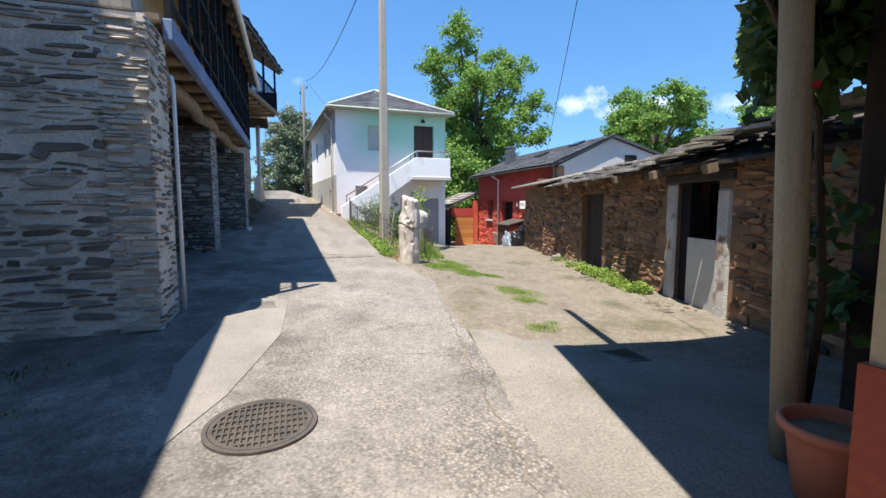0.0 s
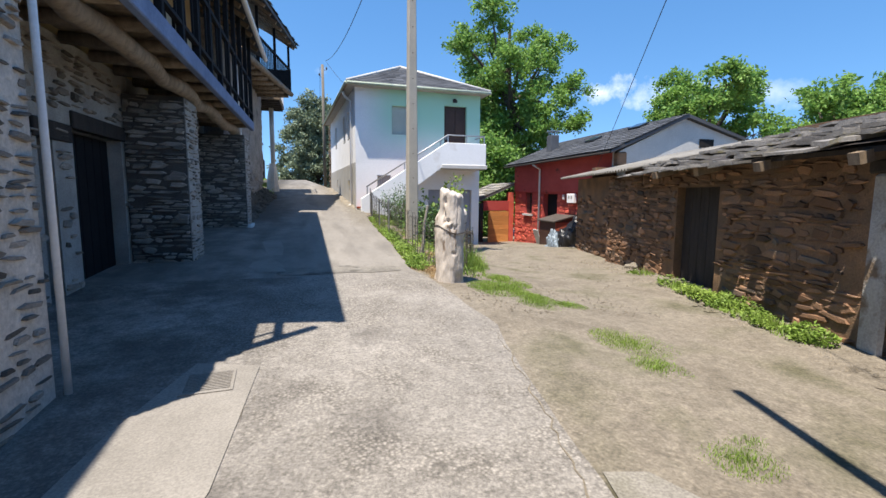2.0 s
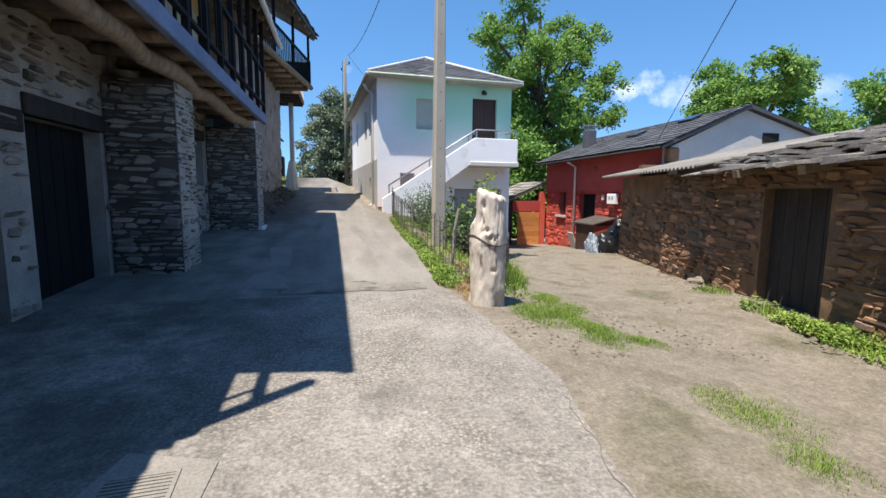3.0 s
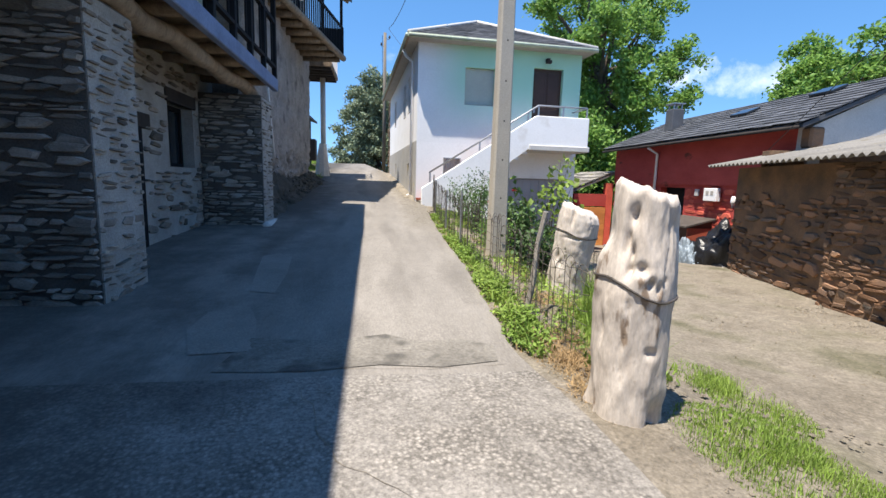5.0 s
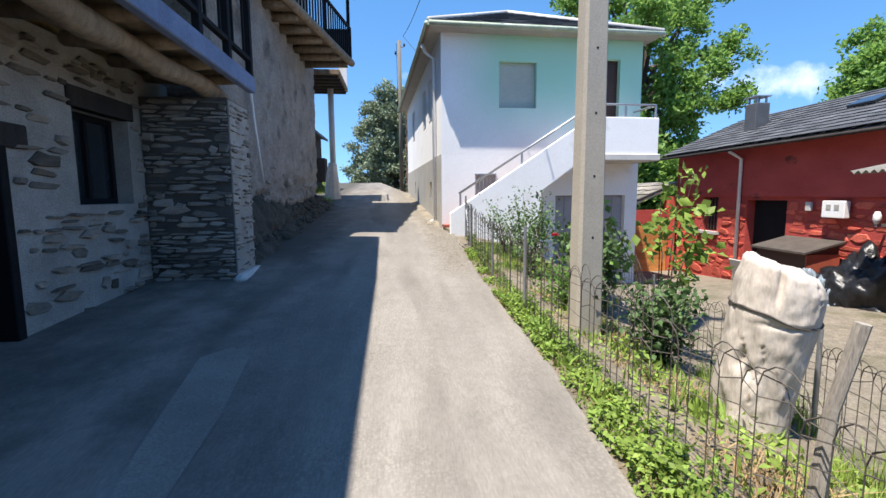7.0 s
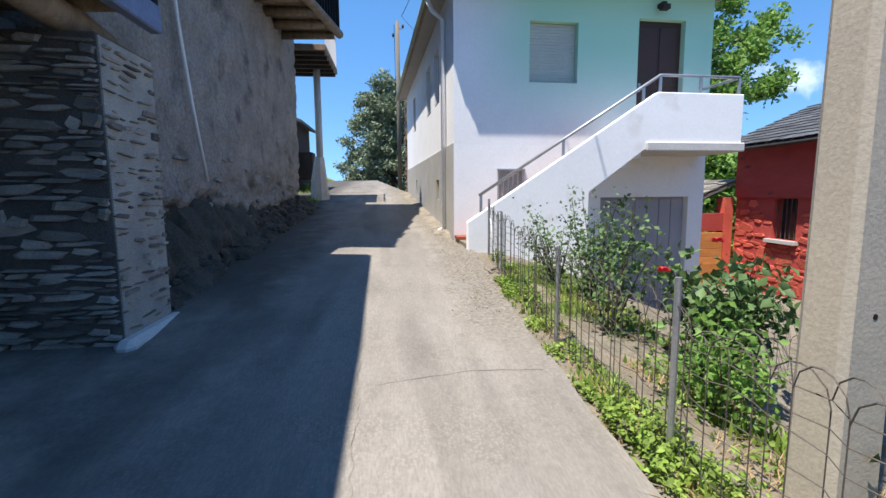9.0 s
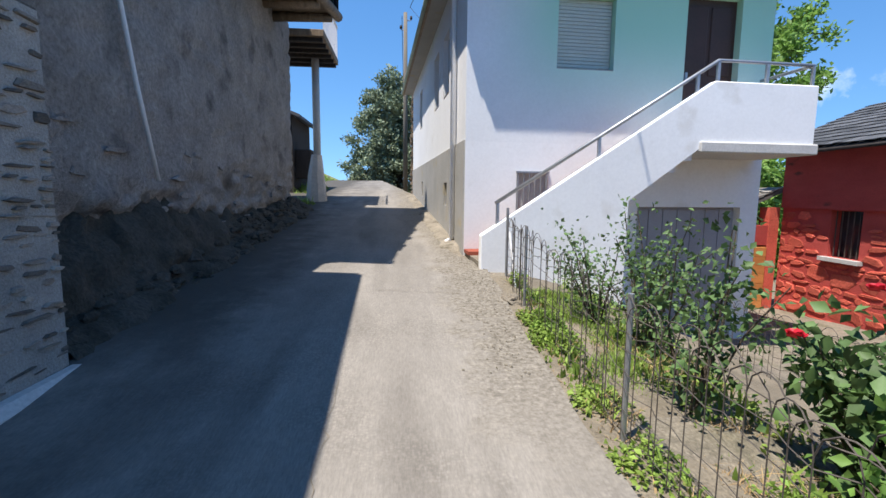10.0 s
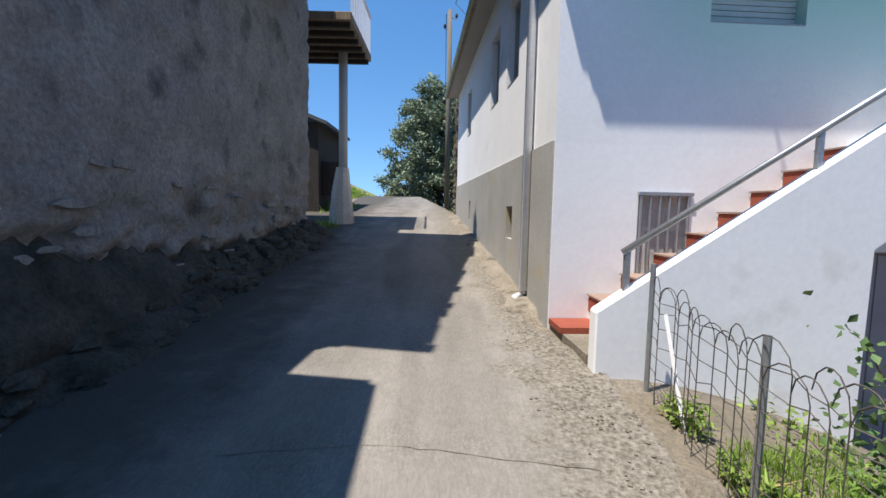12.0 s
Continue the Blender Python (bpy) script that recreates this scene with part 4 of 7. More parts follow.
bf = bmesh.new()
prism(bf, [(-1.8, 17.2), (b_edge(17.2), 17.2), (b_edge(23.4), 23.4), (-1.8, 23.4)], "z", 5.68, 5.80)
part("balcony_floor", bf, M_OLDWOOD, render_house, "old plank balcony floor")
eb = bmesh.new()
tube(eb, [(b_edge(17.2) - 0.02, 17.2, 5.70), (b_edge(23.4) - 0.02, 23.4, 5.70)], 0.1, 8)
part("edge_beam", eb, M_OLDWOOD, render_house, smooth=True)
for i in range(9):
    y = 17.4 + i * 0.72
    cb = bmesh.new()
    tube(cb, [(-1.8, y, 5.58), (b_edge(y) - 0.08, y, 5.60)], [0.1, 0.085], 7)
    part("corbel", cb, M_OLDWOOD, render_house, "round timber joist end", smooth=True)
br = bmesh.new()
prism(br, [(b_edge(17.55) - 0.05, 17.55), (b_edge(17.55), 17.55), (b_edge(23.35), 23.35), (b_edge(23.35) - 0.05, 23.35)], "z", 6.62, 6.70)
part("handrail", br, M_BLACK, render_house)
for i in range(32):
    y = 17.6 + i * 0.182
    part("baluster", boxes((b_edge(y) - 0.045, b_edge(y) - 0.015, y, y + 0.09, 5.80, 6.62)), M_BLACK, render_house)
part("end_rail", boxes((-1.75, b_edge(23.35), 23.33, 23.38, 5.80, 6.65)), M_BLACK, render_house)
for y in (19.2, 21.2, 23.25):
    part("post", boxes((b_edge(y) - 0.1, b_edge(y) - 0.01, y, y + 0.1, 5.8, 7.6)), M_BLACK, render_house)
rb = bmesh.new()
for (y0, y1) in ((17.3, 23.45),):
    lo = [(-1.2 + 0.17 * (y - 17.3), y) for y in (y0, y1)]
    v8 = [rb.verts.new(p) for p in ((lo[0][0], y0, 7.55), (lo[1][0], y1, 7.55), (-4.6, y1, 9.7), (-4.6, y0, 9.7), (lo[0][0], y0, 7.66), (lo[1][0], y1, 7.66), (-4.6, y1, 9.82), (-4.6, y0, 9.82))]
    for q in ((3, 2, 1, 0), (4, 5, 6, 7), (0, 1, 5, 4), (1, 2, 6, 5), (2, 3, 7, 6), (3, 0, 4, 7)):
        rb.faces.new([v8[i] for i in q])
part("roof", rb, M_SLATE, render_house, "dark slate roof with deep eaves")
slate_rows("slate_covering", render_house, (-1.18, 17.25, 7.66), (-0.12, 23.5, 7.66), (-4.6, 23.5, 9.82), (-4.6, 17.25, 9.82), 0.3, 0.34, M_SLATE, 5, jitter=0.012)
for i in range(9):
    y = 17.5 + i * 0.72
    part("rafter", boxes((-3.2, -0.05, y, y + 0.1, -0.12, -0.02)), M_OLDWOOD, render_house).matrix_local = Matrix.Translation((-1.2 + 0.17 * (y - 17.3), 0, 7.55)) @ Matrix.Rotation(radians(31), 4, "Y")
cd = bmesh.new()
tube(cd, [(-1.68, 17.2, 5.4), (-1.68, 17.42, 3.89), (-1.68, 17.65, 3.0), (-1.66, 17.92, 2.04)], 0.024, 8)
part("conduit", cd, M_PIPE, render_house, "pale cable conduit", smooth=True)

porch = thing("porch", "far balcony with a pale railing on a rendered column", "porch")
col = bmesh.new()
tube(col, [(-1.5, 26.5, 2.5), (-1.5, 26.5, 5.7)], 0.105, 12)
part("column", col, M_GABLE, porch, smooth=True)
cbm = bmesh.new()
tube(cbm, [(-1.55, 26.5, 1.3), (-1.55, 26.5, 2.4), (-1.52, 26.5, 3.0)], [0.35, 0.24, 0.15], 9)
part("column_base", cbm, M_MORTAR, porch, "rough masonry foot")
part("floor", boxes((-4.0, -0.95, 24.6, 27.2, 5.68, 5.84), bevel=0.01), M_OLDWOOD, porch, "weathered brown plank floor")
for i in range(6):
    part("joist", boxes((-3.9, -1.0, 24.7 + i * 0.46, 24.8 + i * 0.46, 5.58, 5.678)), M_DARKWOOD, porch)
part("handrail", boxes((-0.99, -0.95, 24.6, 27.2, 6.72, 6.77)), M_PIPE, porch)
for i in range(14):
    part("baluster", boxes((-0.98, -0.96, 24.7 + i * 0.185, 24.72 + i * 0.185, 5.84, 6.72)), M_PIPE, porch)
far_shed = thing("far_shed", "small dark wooden shed behind the column", "shed")
part("body", boxes((-5.0, -2.75, 29.0, 32.0, 1.8, 4.5)), M_DARKWOOD, far_shed)
fr = bmesh.new()
prism(fr, [(-2.45, 4.4), (-2.45, 4.5), (-5.2, 5.6), (-5.2, 5.45)], "y", 28.8, 32.2)
part("roof", fr, M_SLATE, far_shed)
part("crate", boxes((-2.75, -2.2, 29.3, 30.0, 2.4, 3.4), bevel=0.02), M_DARKWOOD, far_shed)

# ---- the white house ----
WH = pose(1.83, 19.37, 0, 0, 0, 3.0)
white_house = thing("white_house", "two-storey white house, green shade painted on its upper front, slate hip roof", "house", WH)
WW, WD = 4.77, 9.6
part("lower_wall", walled(bmesh.new(), 0, WW, -0.6, 2.68, 0, 0.3, [(0.77, 1.25, 1.5, 2.25), (2.70, 4.46, -0.6, 1.76)]), M_WHITE, white_house)
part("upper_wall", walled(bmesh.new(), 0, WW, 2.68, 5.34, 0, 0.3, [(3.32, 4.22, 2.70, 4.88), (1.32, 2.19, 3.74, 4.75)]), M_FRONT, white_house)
HOLES_S = [(1.6, 2.35, 3.68, 4.78), (2.95, 3.7, 3.68, 4.78), (6.4, 7.1, 3.74, 4.78)]
side = walled(bmesh.new(), 0.3, WD, 2.70, 5.34, -0.3, 0, HOLES_S)
bmesh.ops.transform(side, matrix=Matrix.Rotation(math.pi / 2, 4, "Z"), verts=side.verts[:])
part("side_wall", side, M_WHITE, white_house)
pl = walled(bmesh.new(), 0.02, WD, 0.2, 2.70, -0.3, 0.02, [(1.62, 2.0, 1.72, 2.13), (6.0, 6.3, 1.85, 2.25)])
bmesh.ops.transform(pl, matrix=Matrix.Rotation(math.pi / 2, 4, "Z"), verts=pl.verts[:])
part("plinth", pl, M_GREYP, white_house, "grey painted plinth stained near the ground")
part("far_wall", boxes((0.3, WW, WD - 0.3, WD, -0.6, 5.34)), M_WHITE, white_house)
part("end_wall", boxes((WW - 0.3, WW, 0.3, WD - 0.3, -0.6, 5.34)), M_WHITE, white_house)
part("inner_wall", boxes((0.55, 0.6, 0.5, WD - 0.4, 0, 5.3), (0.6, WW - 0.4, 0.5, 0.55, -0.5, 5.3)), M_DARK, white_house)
for y0, y1, z0, z1 in HOLES_S:
    w = part("window", boxes((0.14, 0.16, y0, y1, z0, z1)), M_SHUT, white_house, "closed pale shutter in a deep reveal")
    for a, b, c, d in ((y0, y0 + 0.06, z0, z1), (y1 - 0.06, y1, z0, z1), (y0 + 0.06, y1 - 0.06, z1 - 0.06, z1)):
        part("frame", boxes((0.10, 0.14, a, b, c, d)), M_GREYP, w)
    # sill coloured near-black to draw the shadow at the reveal's foot
    part("sill", boxes((0.02, 0.138, y0 + 0.002, y1 - 0.002, z0 + 0.002, z0 + 0.06)), M_DARKWOOD, w, "sill coloured dark for the shade in the reveal")
door = part("door", boxes((3.32, 4.22, 0.13, 0.17, 2.70, 4.88)), M_BROWN, white_house, "dark brown wooden door")
for x0, x1 in ((3.39, 3.74), (3.80, 4.15)):
    for z0, z1 in ((2.85, 3.65), (3.77, 4.78)):
        part("door_panel", boxes((x0, x1, 0.112, 0.13, z0, z1), bevel=0.008), M_BROWN, door)
part("handle", boxes((3.4, 3.44, 0.08, 0.112, 3.65, 3.8)), M_METAL, door)
shut = part("shutter", boxes((1.32, 2.19, 0.13, 0.15, 3.74, 4.75)), M_SHUT, white_house, "closed pale roller shutter")
for i in range(20):
    part("slat", boxes((1.33, 2.18, 0.112, 0.13, 3.745 + i * 0.05, 3.788 + i * 0.05)), M_SHUT, shut)
part("window_sill", boxes((1.325, 2.185, 0.004, 0.11, 3.742, 3.756)), M_GREYP, white_house)
gd = part("garage_door", boxes((2.70, 4.46, 0.14, 0.18, -0.6, 1.76)), M_DOORG, white_house, "grey metal store door under the stair")
for i in range(7):
    part("door_panel", boxes((2.73 + i * 0.245, 2.96 + i * 0.245, 0.122, 0.14, -0.5, 1.72)), M_DOORG, gd)
gr = part("cellar_window", boxes((0.77, 1.25, 0.06, 0.08, 1.5, 2.25)), M_GABLE, white_house, "small barred cellar window")
for i in range(6):
    b = bmesh.new()
    tube(b, [(0.79 + i * 0.086, -0.02, 1.5), (0.79 + i * 0.086, -0.02, 2.26)], 0.014, 6)
    part("bar", b, M_METAL, gr)
for z in (1.5, 2.24):
    part("bar_frame", boxes((0.76, 1.26, -0.035, -0.005, z, z + 0.03)), M_METAL, gr)
# roof: hipped slates, white-mortared hips, boxed eaves and gutter
O, OF, OR, EZ = 0.31, 0.40, 0.24, 5.37
E4 = [(-O, -OF, EZ), (WW + OR, -OF, EZ), (WW + OR, WD + O, EZ), (-O, WD + O, EZ)]
R2 = [(WW / 2 - 0.1, WW / 2 + 0.35, 6.8), (WW / 2 - 0.1, WD - WW / 2, 6.8)]
roofw = bmesh.new()
ev, rv = [roofw.verts.new(p) for p in E4], [roofw.verts.new(p) for p in R2]
for q in ((ev[0], ev[1], rv[0]), (ev[1], ev[2], rv[1], rv[0]), (ev[2], ev[3], rv[1]), (ev[3], ev[0], rv[0], rv[1]), (ev[3], ev[2], ev[1], ev[0])):
    roofw.faces.new(q)
part("roof", roofw, M_SLATE, white_house, "dark slate hip roof")
slate_rows("slate_covering", white_house, E4[0], E4[1], R2[0], R2[0], 0.25, 0.3, M_SLATE, 8)
slate_rows("slate_covering", white_house, E4[3], E4[0], R2[0], R2[1], 0.25, 0.3, M_SLATE, 9)
part("eave_soffit", boxes((-O + 0.02, WW + OR - 0.02, -OF + 0.02, WD + O - 0.02, EZ - 0.06, EZ - 0.005)), M_GREYP, white_house)
part("fascia", boxes((-O - 0.03, WW + OR + 0.03, -OF - 0.035, -OF + 0.02, EZ - 0.07, EZ + 0.002)), M_MOSSY, white_house, "mossy white eaves board")
part("fascia", boxes((-O - 0.03, -O + 0.02, -OF + 0.022, WD + O, EZ - 0.09, EZ + 0.002)), M_OLDWOOD, white_house, "brown wooden eaves board")
for p, q in ((E4[0], R2[0]), (E4[1], R2[0]), (R2[0], R2[1])):
    h = bmesh.new()
    tube(h, [(p[0], p[1], p[2] + 0.05), (q[0], q[1], q[2] + 0.05)], 0.055, 7)
    part("hip_cap", h, M_GABLE, white_house, "pale mortared hip tiles", smooth=True)
for p, q in ((E4[0], E4[1]), (E4[3], E4[0])):
    g = bmesh.new()
    d = (Vector(q) - Vector(p)).normalized()
    out = Vector((d.y, -d.x, 0))
    tube(g, [Vector(p) + out * 0.05 + Vector((0, 0, -0.02)), Vector(q) + out * 0.05 + Vector((0, 0, -0.02))], 0.045, 8)
    part("gutter", g, M_MOSSY, white_house, "pale gutter greened with moss", smooth=True)
dw = bmesh.new()
tube(dw, [(-O - 0.02, 0.76, 5.28), (-0.25, 0.76, 5.1), (-0.06, 0.76, 4.95), (-0.06, 0.76, 1.24), (-0.09, 0.76, 1.18), (-0.16, 0.74, 1.15)], 0.043, 10)
part("downpipe", dw, M_PIPE, white_house, "white plastic downpipe", smooth=True)
part("wall_lamp", boxes((3.65, 3.73, -0.16, 0.0, 5.05, 5.12), (3.62, 3.76, -0.22, -0.1, 4.98, 5.06)), M_DARKWOOD, white_house, "small dark lamp over the door")
# stair, balcony, rails
outline = [(0.02, -0.2), (0.02, 1.42), (3.07, 3.41), (4.60, 3.41), (4.60, 2.62), (2.92, 2.57), (1.95, 1.87), (1.95, -0.5)]
st = bmesh.new()
prism(st, outline, "y", -1.02, -0.9)
bmesh.ops.bevel(st, geom=st.edges[:], offset=0.012, segments=1, affect="EDGES")
part("stair_parapet", st, M_PARAPET, white_house, "sloping white stair parapet")
part("balcony_parapet", boxes((4.48, 4.60, -0.9, 0.0, 2.62, 3.41), bevel=0.01), M_WHITE, white_house)
part("balcony_slab", boxes((2.9, 4.64, -1.06, -0.003, 2.50, 2.64), bevel=0.015), M_GABLE, white_house, "grey concrete balcony slab")
ss = bmesh.new()
prism(ss, [(0.3, 0.2), (0.3, 1.0), (2.88, 2.6), (2.9, 2.5), (1.96, 1.86), (1.96, 0.2)], "y", -0.9, -0.003)
part("stair_body", ss, M_WHITE, white_house)
part("landing", boxes((2.66, 2.9, -0.9, -0.004, 2.40, 2.66)), M_WHITE, white_house)
for i in range(8):
    x = 0.36 + i * 0.288
    z = 1.34 + i * 0.188
    s = part("step", boxes((x, x + 0.288, -0.9, -0.004, z - 0.42, z)), M_WHITE, white_house)
    part("riser_tile", boxes((x - 0.008, x - 0.001, -0.896, -0.02, z - 0.14, z - 0.002)), M_BRICK, s, "terracotta riser tile")
    part("tread_tile", boxes((x - 0.02, x + 0.284, -0.898, -0.01, z + 0.001, z + 0.015)), M_TREAD, s, "faded terracotta tread tile")
part("threshold", boxes((0.0, 0.36, -0.35, -0.01, 1.08, 1.13)), M_BRICK, white_house, "terracotta tiles at the stair's foot")
part("stair_foot", boxes((0.02, 0.36, -0.88, -0.012, 0.3, 1.078)), M_LEDGE, white_house, "stained cement block under the first step")
rail = thing("stair_rail", "grey painted tubular handrail on the stair parapet", "handrail", WH)
rt = bmesh.new()
tube(rt, [(0.21, -0.96, 1.82), (3.14, -0.96, 3.68), (4.54, -0.96, 3.68), (4.54, -0.1, 3.68)], 0.024, 8)
part("handrail", rt, M_METAL, rail, smooth=True)
for x, z0, z1 in ((0.24, 1.50, 1.83), (1.55, 2.40, 2.67), (2.86, 3.24, 3.50), (3.14, 3.38, 3.68), (3.85, 3.38, 3.68), (4.54, 3.38, 3.68)):
    part("baluster", boxes((x - 0.018, x + 0.018, -0.978, -0.942, z0, z1)), M_METAL, rail)

lv, lf = [], []
for j in range(76):
    y = 19.55 + 0.12 * j
    wx = 1.83 - (y - 19.37) * 0.0524
    for i in range(7):
        u = i / 6
        x = wx - 0.02 - (0.30 + 0.07 * noise.noise((y * 1.9, 0, 4))) * u
        lv.append((x, y, -0.2 * (j == 0) + height(x, y) + 0.05 - 0.07 * u ** 2 + 0.03 * noise.noise((x * 5, y * 4, 2))))
lf = [(7 * j + i, 7 * j + i + 1, 7 * j + i + 8, 7 * j + i + 7) for j in range(75) for i in range(6)]
tagged(raw("footing", lv, lf, M_LEDGE, kind="structure", label="crumbling stained cement ledge along the white house", smooth=True), category="ledge")

# ---- the red house ----
RED = pose(9.0, 14.6, 0, 0, 0, -2.0)
red_house = thing("red_house", "low red-painted stone house with a slate roof", "house", RED)
HOLES_R = [(5.75, 6.4, 0.78, 1.68), (3.5, 4.7, -0.9, 1.62)]
up = walled(bmesh.new(), 0, 7.6, 1.70, 2.95, -0.4, 0)
bmesh.ops.transform(up, matrix=Matrix.Rotation(math.pi / 2, 4, "Z"), verts=up.verts[:])
part("upper_wall", up, M_RED, red_house, "smooth dark red upper wall")
lo = walled(bmesh.new(), 0, 7.6, -0.9, 1.70, -0.4, -0.05, HOLES_R)
bmesh.ops.transform(lo, matrix=Matrix.Rotation(math.pi / 2, 4, "Z"), verts=lo.verts[:])
red_low = part("lower_wall", lo, M_RED, red_house, "red-painted rubble")
masonry(red_low, M_REDST, pose(0.05, 0, -0.7, 0, 0, 90), 7.6, 2.35, 21, lengths=(0.2, 0.5), heights=(0.08, 0.2), gap=0.016, proud=(0.004, 0.028), tip=0.12, holes=[(a, b, c + 0.7, d + 0.7) for a, b, c, d in HOLES_R], singles=150, near=(0.2, 2.3))
part("inner_wall", boxes((0.9, 0.95, 0.2, 7.2, -0.9, 2.6)), M_DARK, red_house)
part("door", boxes((0.26, 0.3, 3.5, 4.7, -0.9, 1.62)), M_BLACK, red_house, "dark wooden house door")
rw = part("window", boxes((0.26, 0.28, 5.75, 6.4, 0.78, 1.68)), M_GLASS, red_house, "small dark barred window")
for i in range(5):
    part("bar", boxes((0.1, 0.115, 5.84 + i * 0.12, 5.855 + i * 0.12, 0.78, 1.68)), M_IRON, rw)
part("window_sill", boxes((-0.06, 0.2, 5.65, 6.5, 0.70, 0.776)), M_GABLE, red_house)
gw = bmesh.new()
prism(gw, [(-0.02, -0.9), (5.6, -0.9), (5.6, 2.9), (2.2, 3.88), (-0.02, 2.85)], "y", -0.3, -0.003)
part("gable", gw, M_GABLE, red_house, "pale grey rendered gable")
part("gable_window", boxes((2.75, 3.25, -0.33, -0.303, 3.05, 3.3)), M_DARK, red_house)
rr = bmesh.new()
prism(rr, [(-0.35, 2.80), (-0.35, 2.88), (2.2, 4.0), (6.0, 2.88), (6.0, 2.80), (2.2, 3.9)], "y", -0.45, 7.9)
part("roof", rr, M_SLATE, red_house, "dark slate roof")
slate_rows("slate_covering", red_house, (-0.38, -0.47, 2.88), (-0.38, 7.92, 2.88), (2.2, 7.92, 4.0), (2.2, -0.47, 4.0), 0.22, 0.28, M_SLATE, 12)
ru = bmesh.new()
tube(ru, [(-0.39, -0.4, 2.82), (-0.39, 7.9, 2.82)], 0.035, 8)
part("gutter", ru, M_DARKWOOD, red_house, "thin dark gutter", smooth=True)
rd = bmesh.new()
tube(rd, [(-0.38, 4.85, 2.78), (-0.06, 4.85, 2.6), (-0.06, 4.85, -0.5)], 0.04, 8)
part("downpipe", rd, M_PIPE, red_house, "pale pink-grey downpipe", smooth=True)
for y, x in ((2.9, 1.1), (1.2, 1.7)):
    part("skylight", boxes((-0.2, 0.2, -0.3, 0.3, 0.03, 0.09), bevel=0.01), M_GLASS, red_house, "small roof skylight").matrix_local = Matrix.Translation((x, y, 2.91 + (x + 0.35) * 0.44)) @ Matrix.Rotation(radians(-23.7), 4, "Y")
ch = part("chimney", boxes((0.68, 1.05, 5.45, 5.85, 3.1, 4.05), bevel=0.015), M_SLATE, red_house, "dark slate-clad chimney")
part("cowl", boxes((0.72, 0.76, 5.5, 5.54, 4.05, 4.2), (0.97, 1.01, 5.5, 5.54, 4.05, 4.2), (0.72, 0.76, 5.76, 5.8, 4.05, 4.2), (0.97, 1.01, 5.76, 5.8, 4.05, 4.2), (0.66, 1.07, 5.43, 5.87, 4.2, 4.23)), M_METAL, ch)
part("corner_stones", boxes((-0.06, 0.25, -0.35, -0.1, 2.45, 2.85), bevel=0.04), M_BSTONE, red_house)
mb = part("meter_box", boxes((-0.12, 0.0, 2.0, 2.48, 1.31, 1.63), bevel=0.012), M_WHITE, red_house, "white electricity meter box")
for y in (2.11, 2.28):
    part("dial", boxes((-0.126, -0.12, y, y + 0.1, 1.46, 1.56)), M_GREYP, mb)
part("junction_box", boxes((-0.06, 0.0, 2.8, 2.93, 1.42, 1.6), bevel=0.01), M_GABLE, red_house)
for k, y in enumerate((1.0, 1.35)):
    ins = bmesh.new()
    tube(ins, [(-0.16, y, 1.25), (-0.16, y, 1.32), (-0.16, y, 1.4), (-0.16, y, 1.46)], [0.03, 0.06, 0.055, 0.03], 10)
    part("insulator", ins, M_WHITE, red_house, "white porcelain insulator", smooth=True)
for y in (1.0, 1.33):
    part("bracket", boxes((-0.18, 0.0, y, y + 0.04, 1.2, 1.25)), M_METAL, red_house)

cab = thing("outdoor_cabinet", "brown box with a sloping lid beside the door", "cabinet", RED)
cbx = bmesh.new()
prism(cbx, [(-0.75, -0.42), (-0.1, -0.42), (-0.1, 0.83), (-0.75, 0.66)], "y", 2.05, 3.25)
part("body", cbx, M_BROWN, cab)
lid = bmesh.new()
prism(lid, [(-0.84, 0.65), (-0.06, 0.85), (-0.06, 0.89), (-0.84, 0.69)], "y", 1.97, 3.33)
part("lid", lid, M_IRON, cab, "dark sheet lid")
part("red_side", boxes((-0.75, -0.1, 2.02, 2.047, -0.42, 0.64)), M_ORANGE, cab)


def heap(name, m, sx, sy, sz, material, seed, label, category, fold=0.2):
    bm = bmesh.new()
    bmesh.ops.create_icosphere(bm, subdivisions=5, radius=1.0)
    for vtx in bm.verts:
        p = vtx.co
        k = 0.9 + 0.4 * noise.noise(p * 1.5 + Vector((seed, 0, 0))) + fold * abs(noise.noise(p * 2.8 + Vector((0, seed, 0)))) + 0.4 * fold * abs(noise.noise(p * 6.5 + Vector((0, 0, seed))))
        vtx.co = Vector((p.x * sx * k, p.y * sy * k, max(p.z * sz * k, -0.05)))
    ob = solo(name, bm, material, label, category, smooth=True)
    ob.matrix_world = m
    return ob


heap("tarpaulin", RED @ pose(-0.6, 1.05, -0.3), 0.5, 0.75, 0.95, M_TARP, 3, "heap under crumpled black plastic sheet", "tarpaulin", 0.55)
heap("plastic_sheet", RED @ pose(-0.98, 1.55, -0.32), 0.26, 0.38, 0.66, M_GREYTARP, 9, "grey-blue plastic sheet slumped on the heap", "plastic sheet", 0.6)
brd = bmesh.new()
box(brd, -0.22, 0.22, -0.015, 0.015, 0, 0.62, 0.004)
bo = solo("board", brd, M_GABLE, "pale board leaning on the red wall", "board")
bo.matrix_world = RED @ pose(-0.25, 4.3, -0.36, -18, 0, 90)

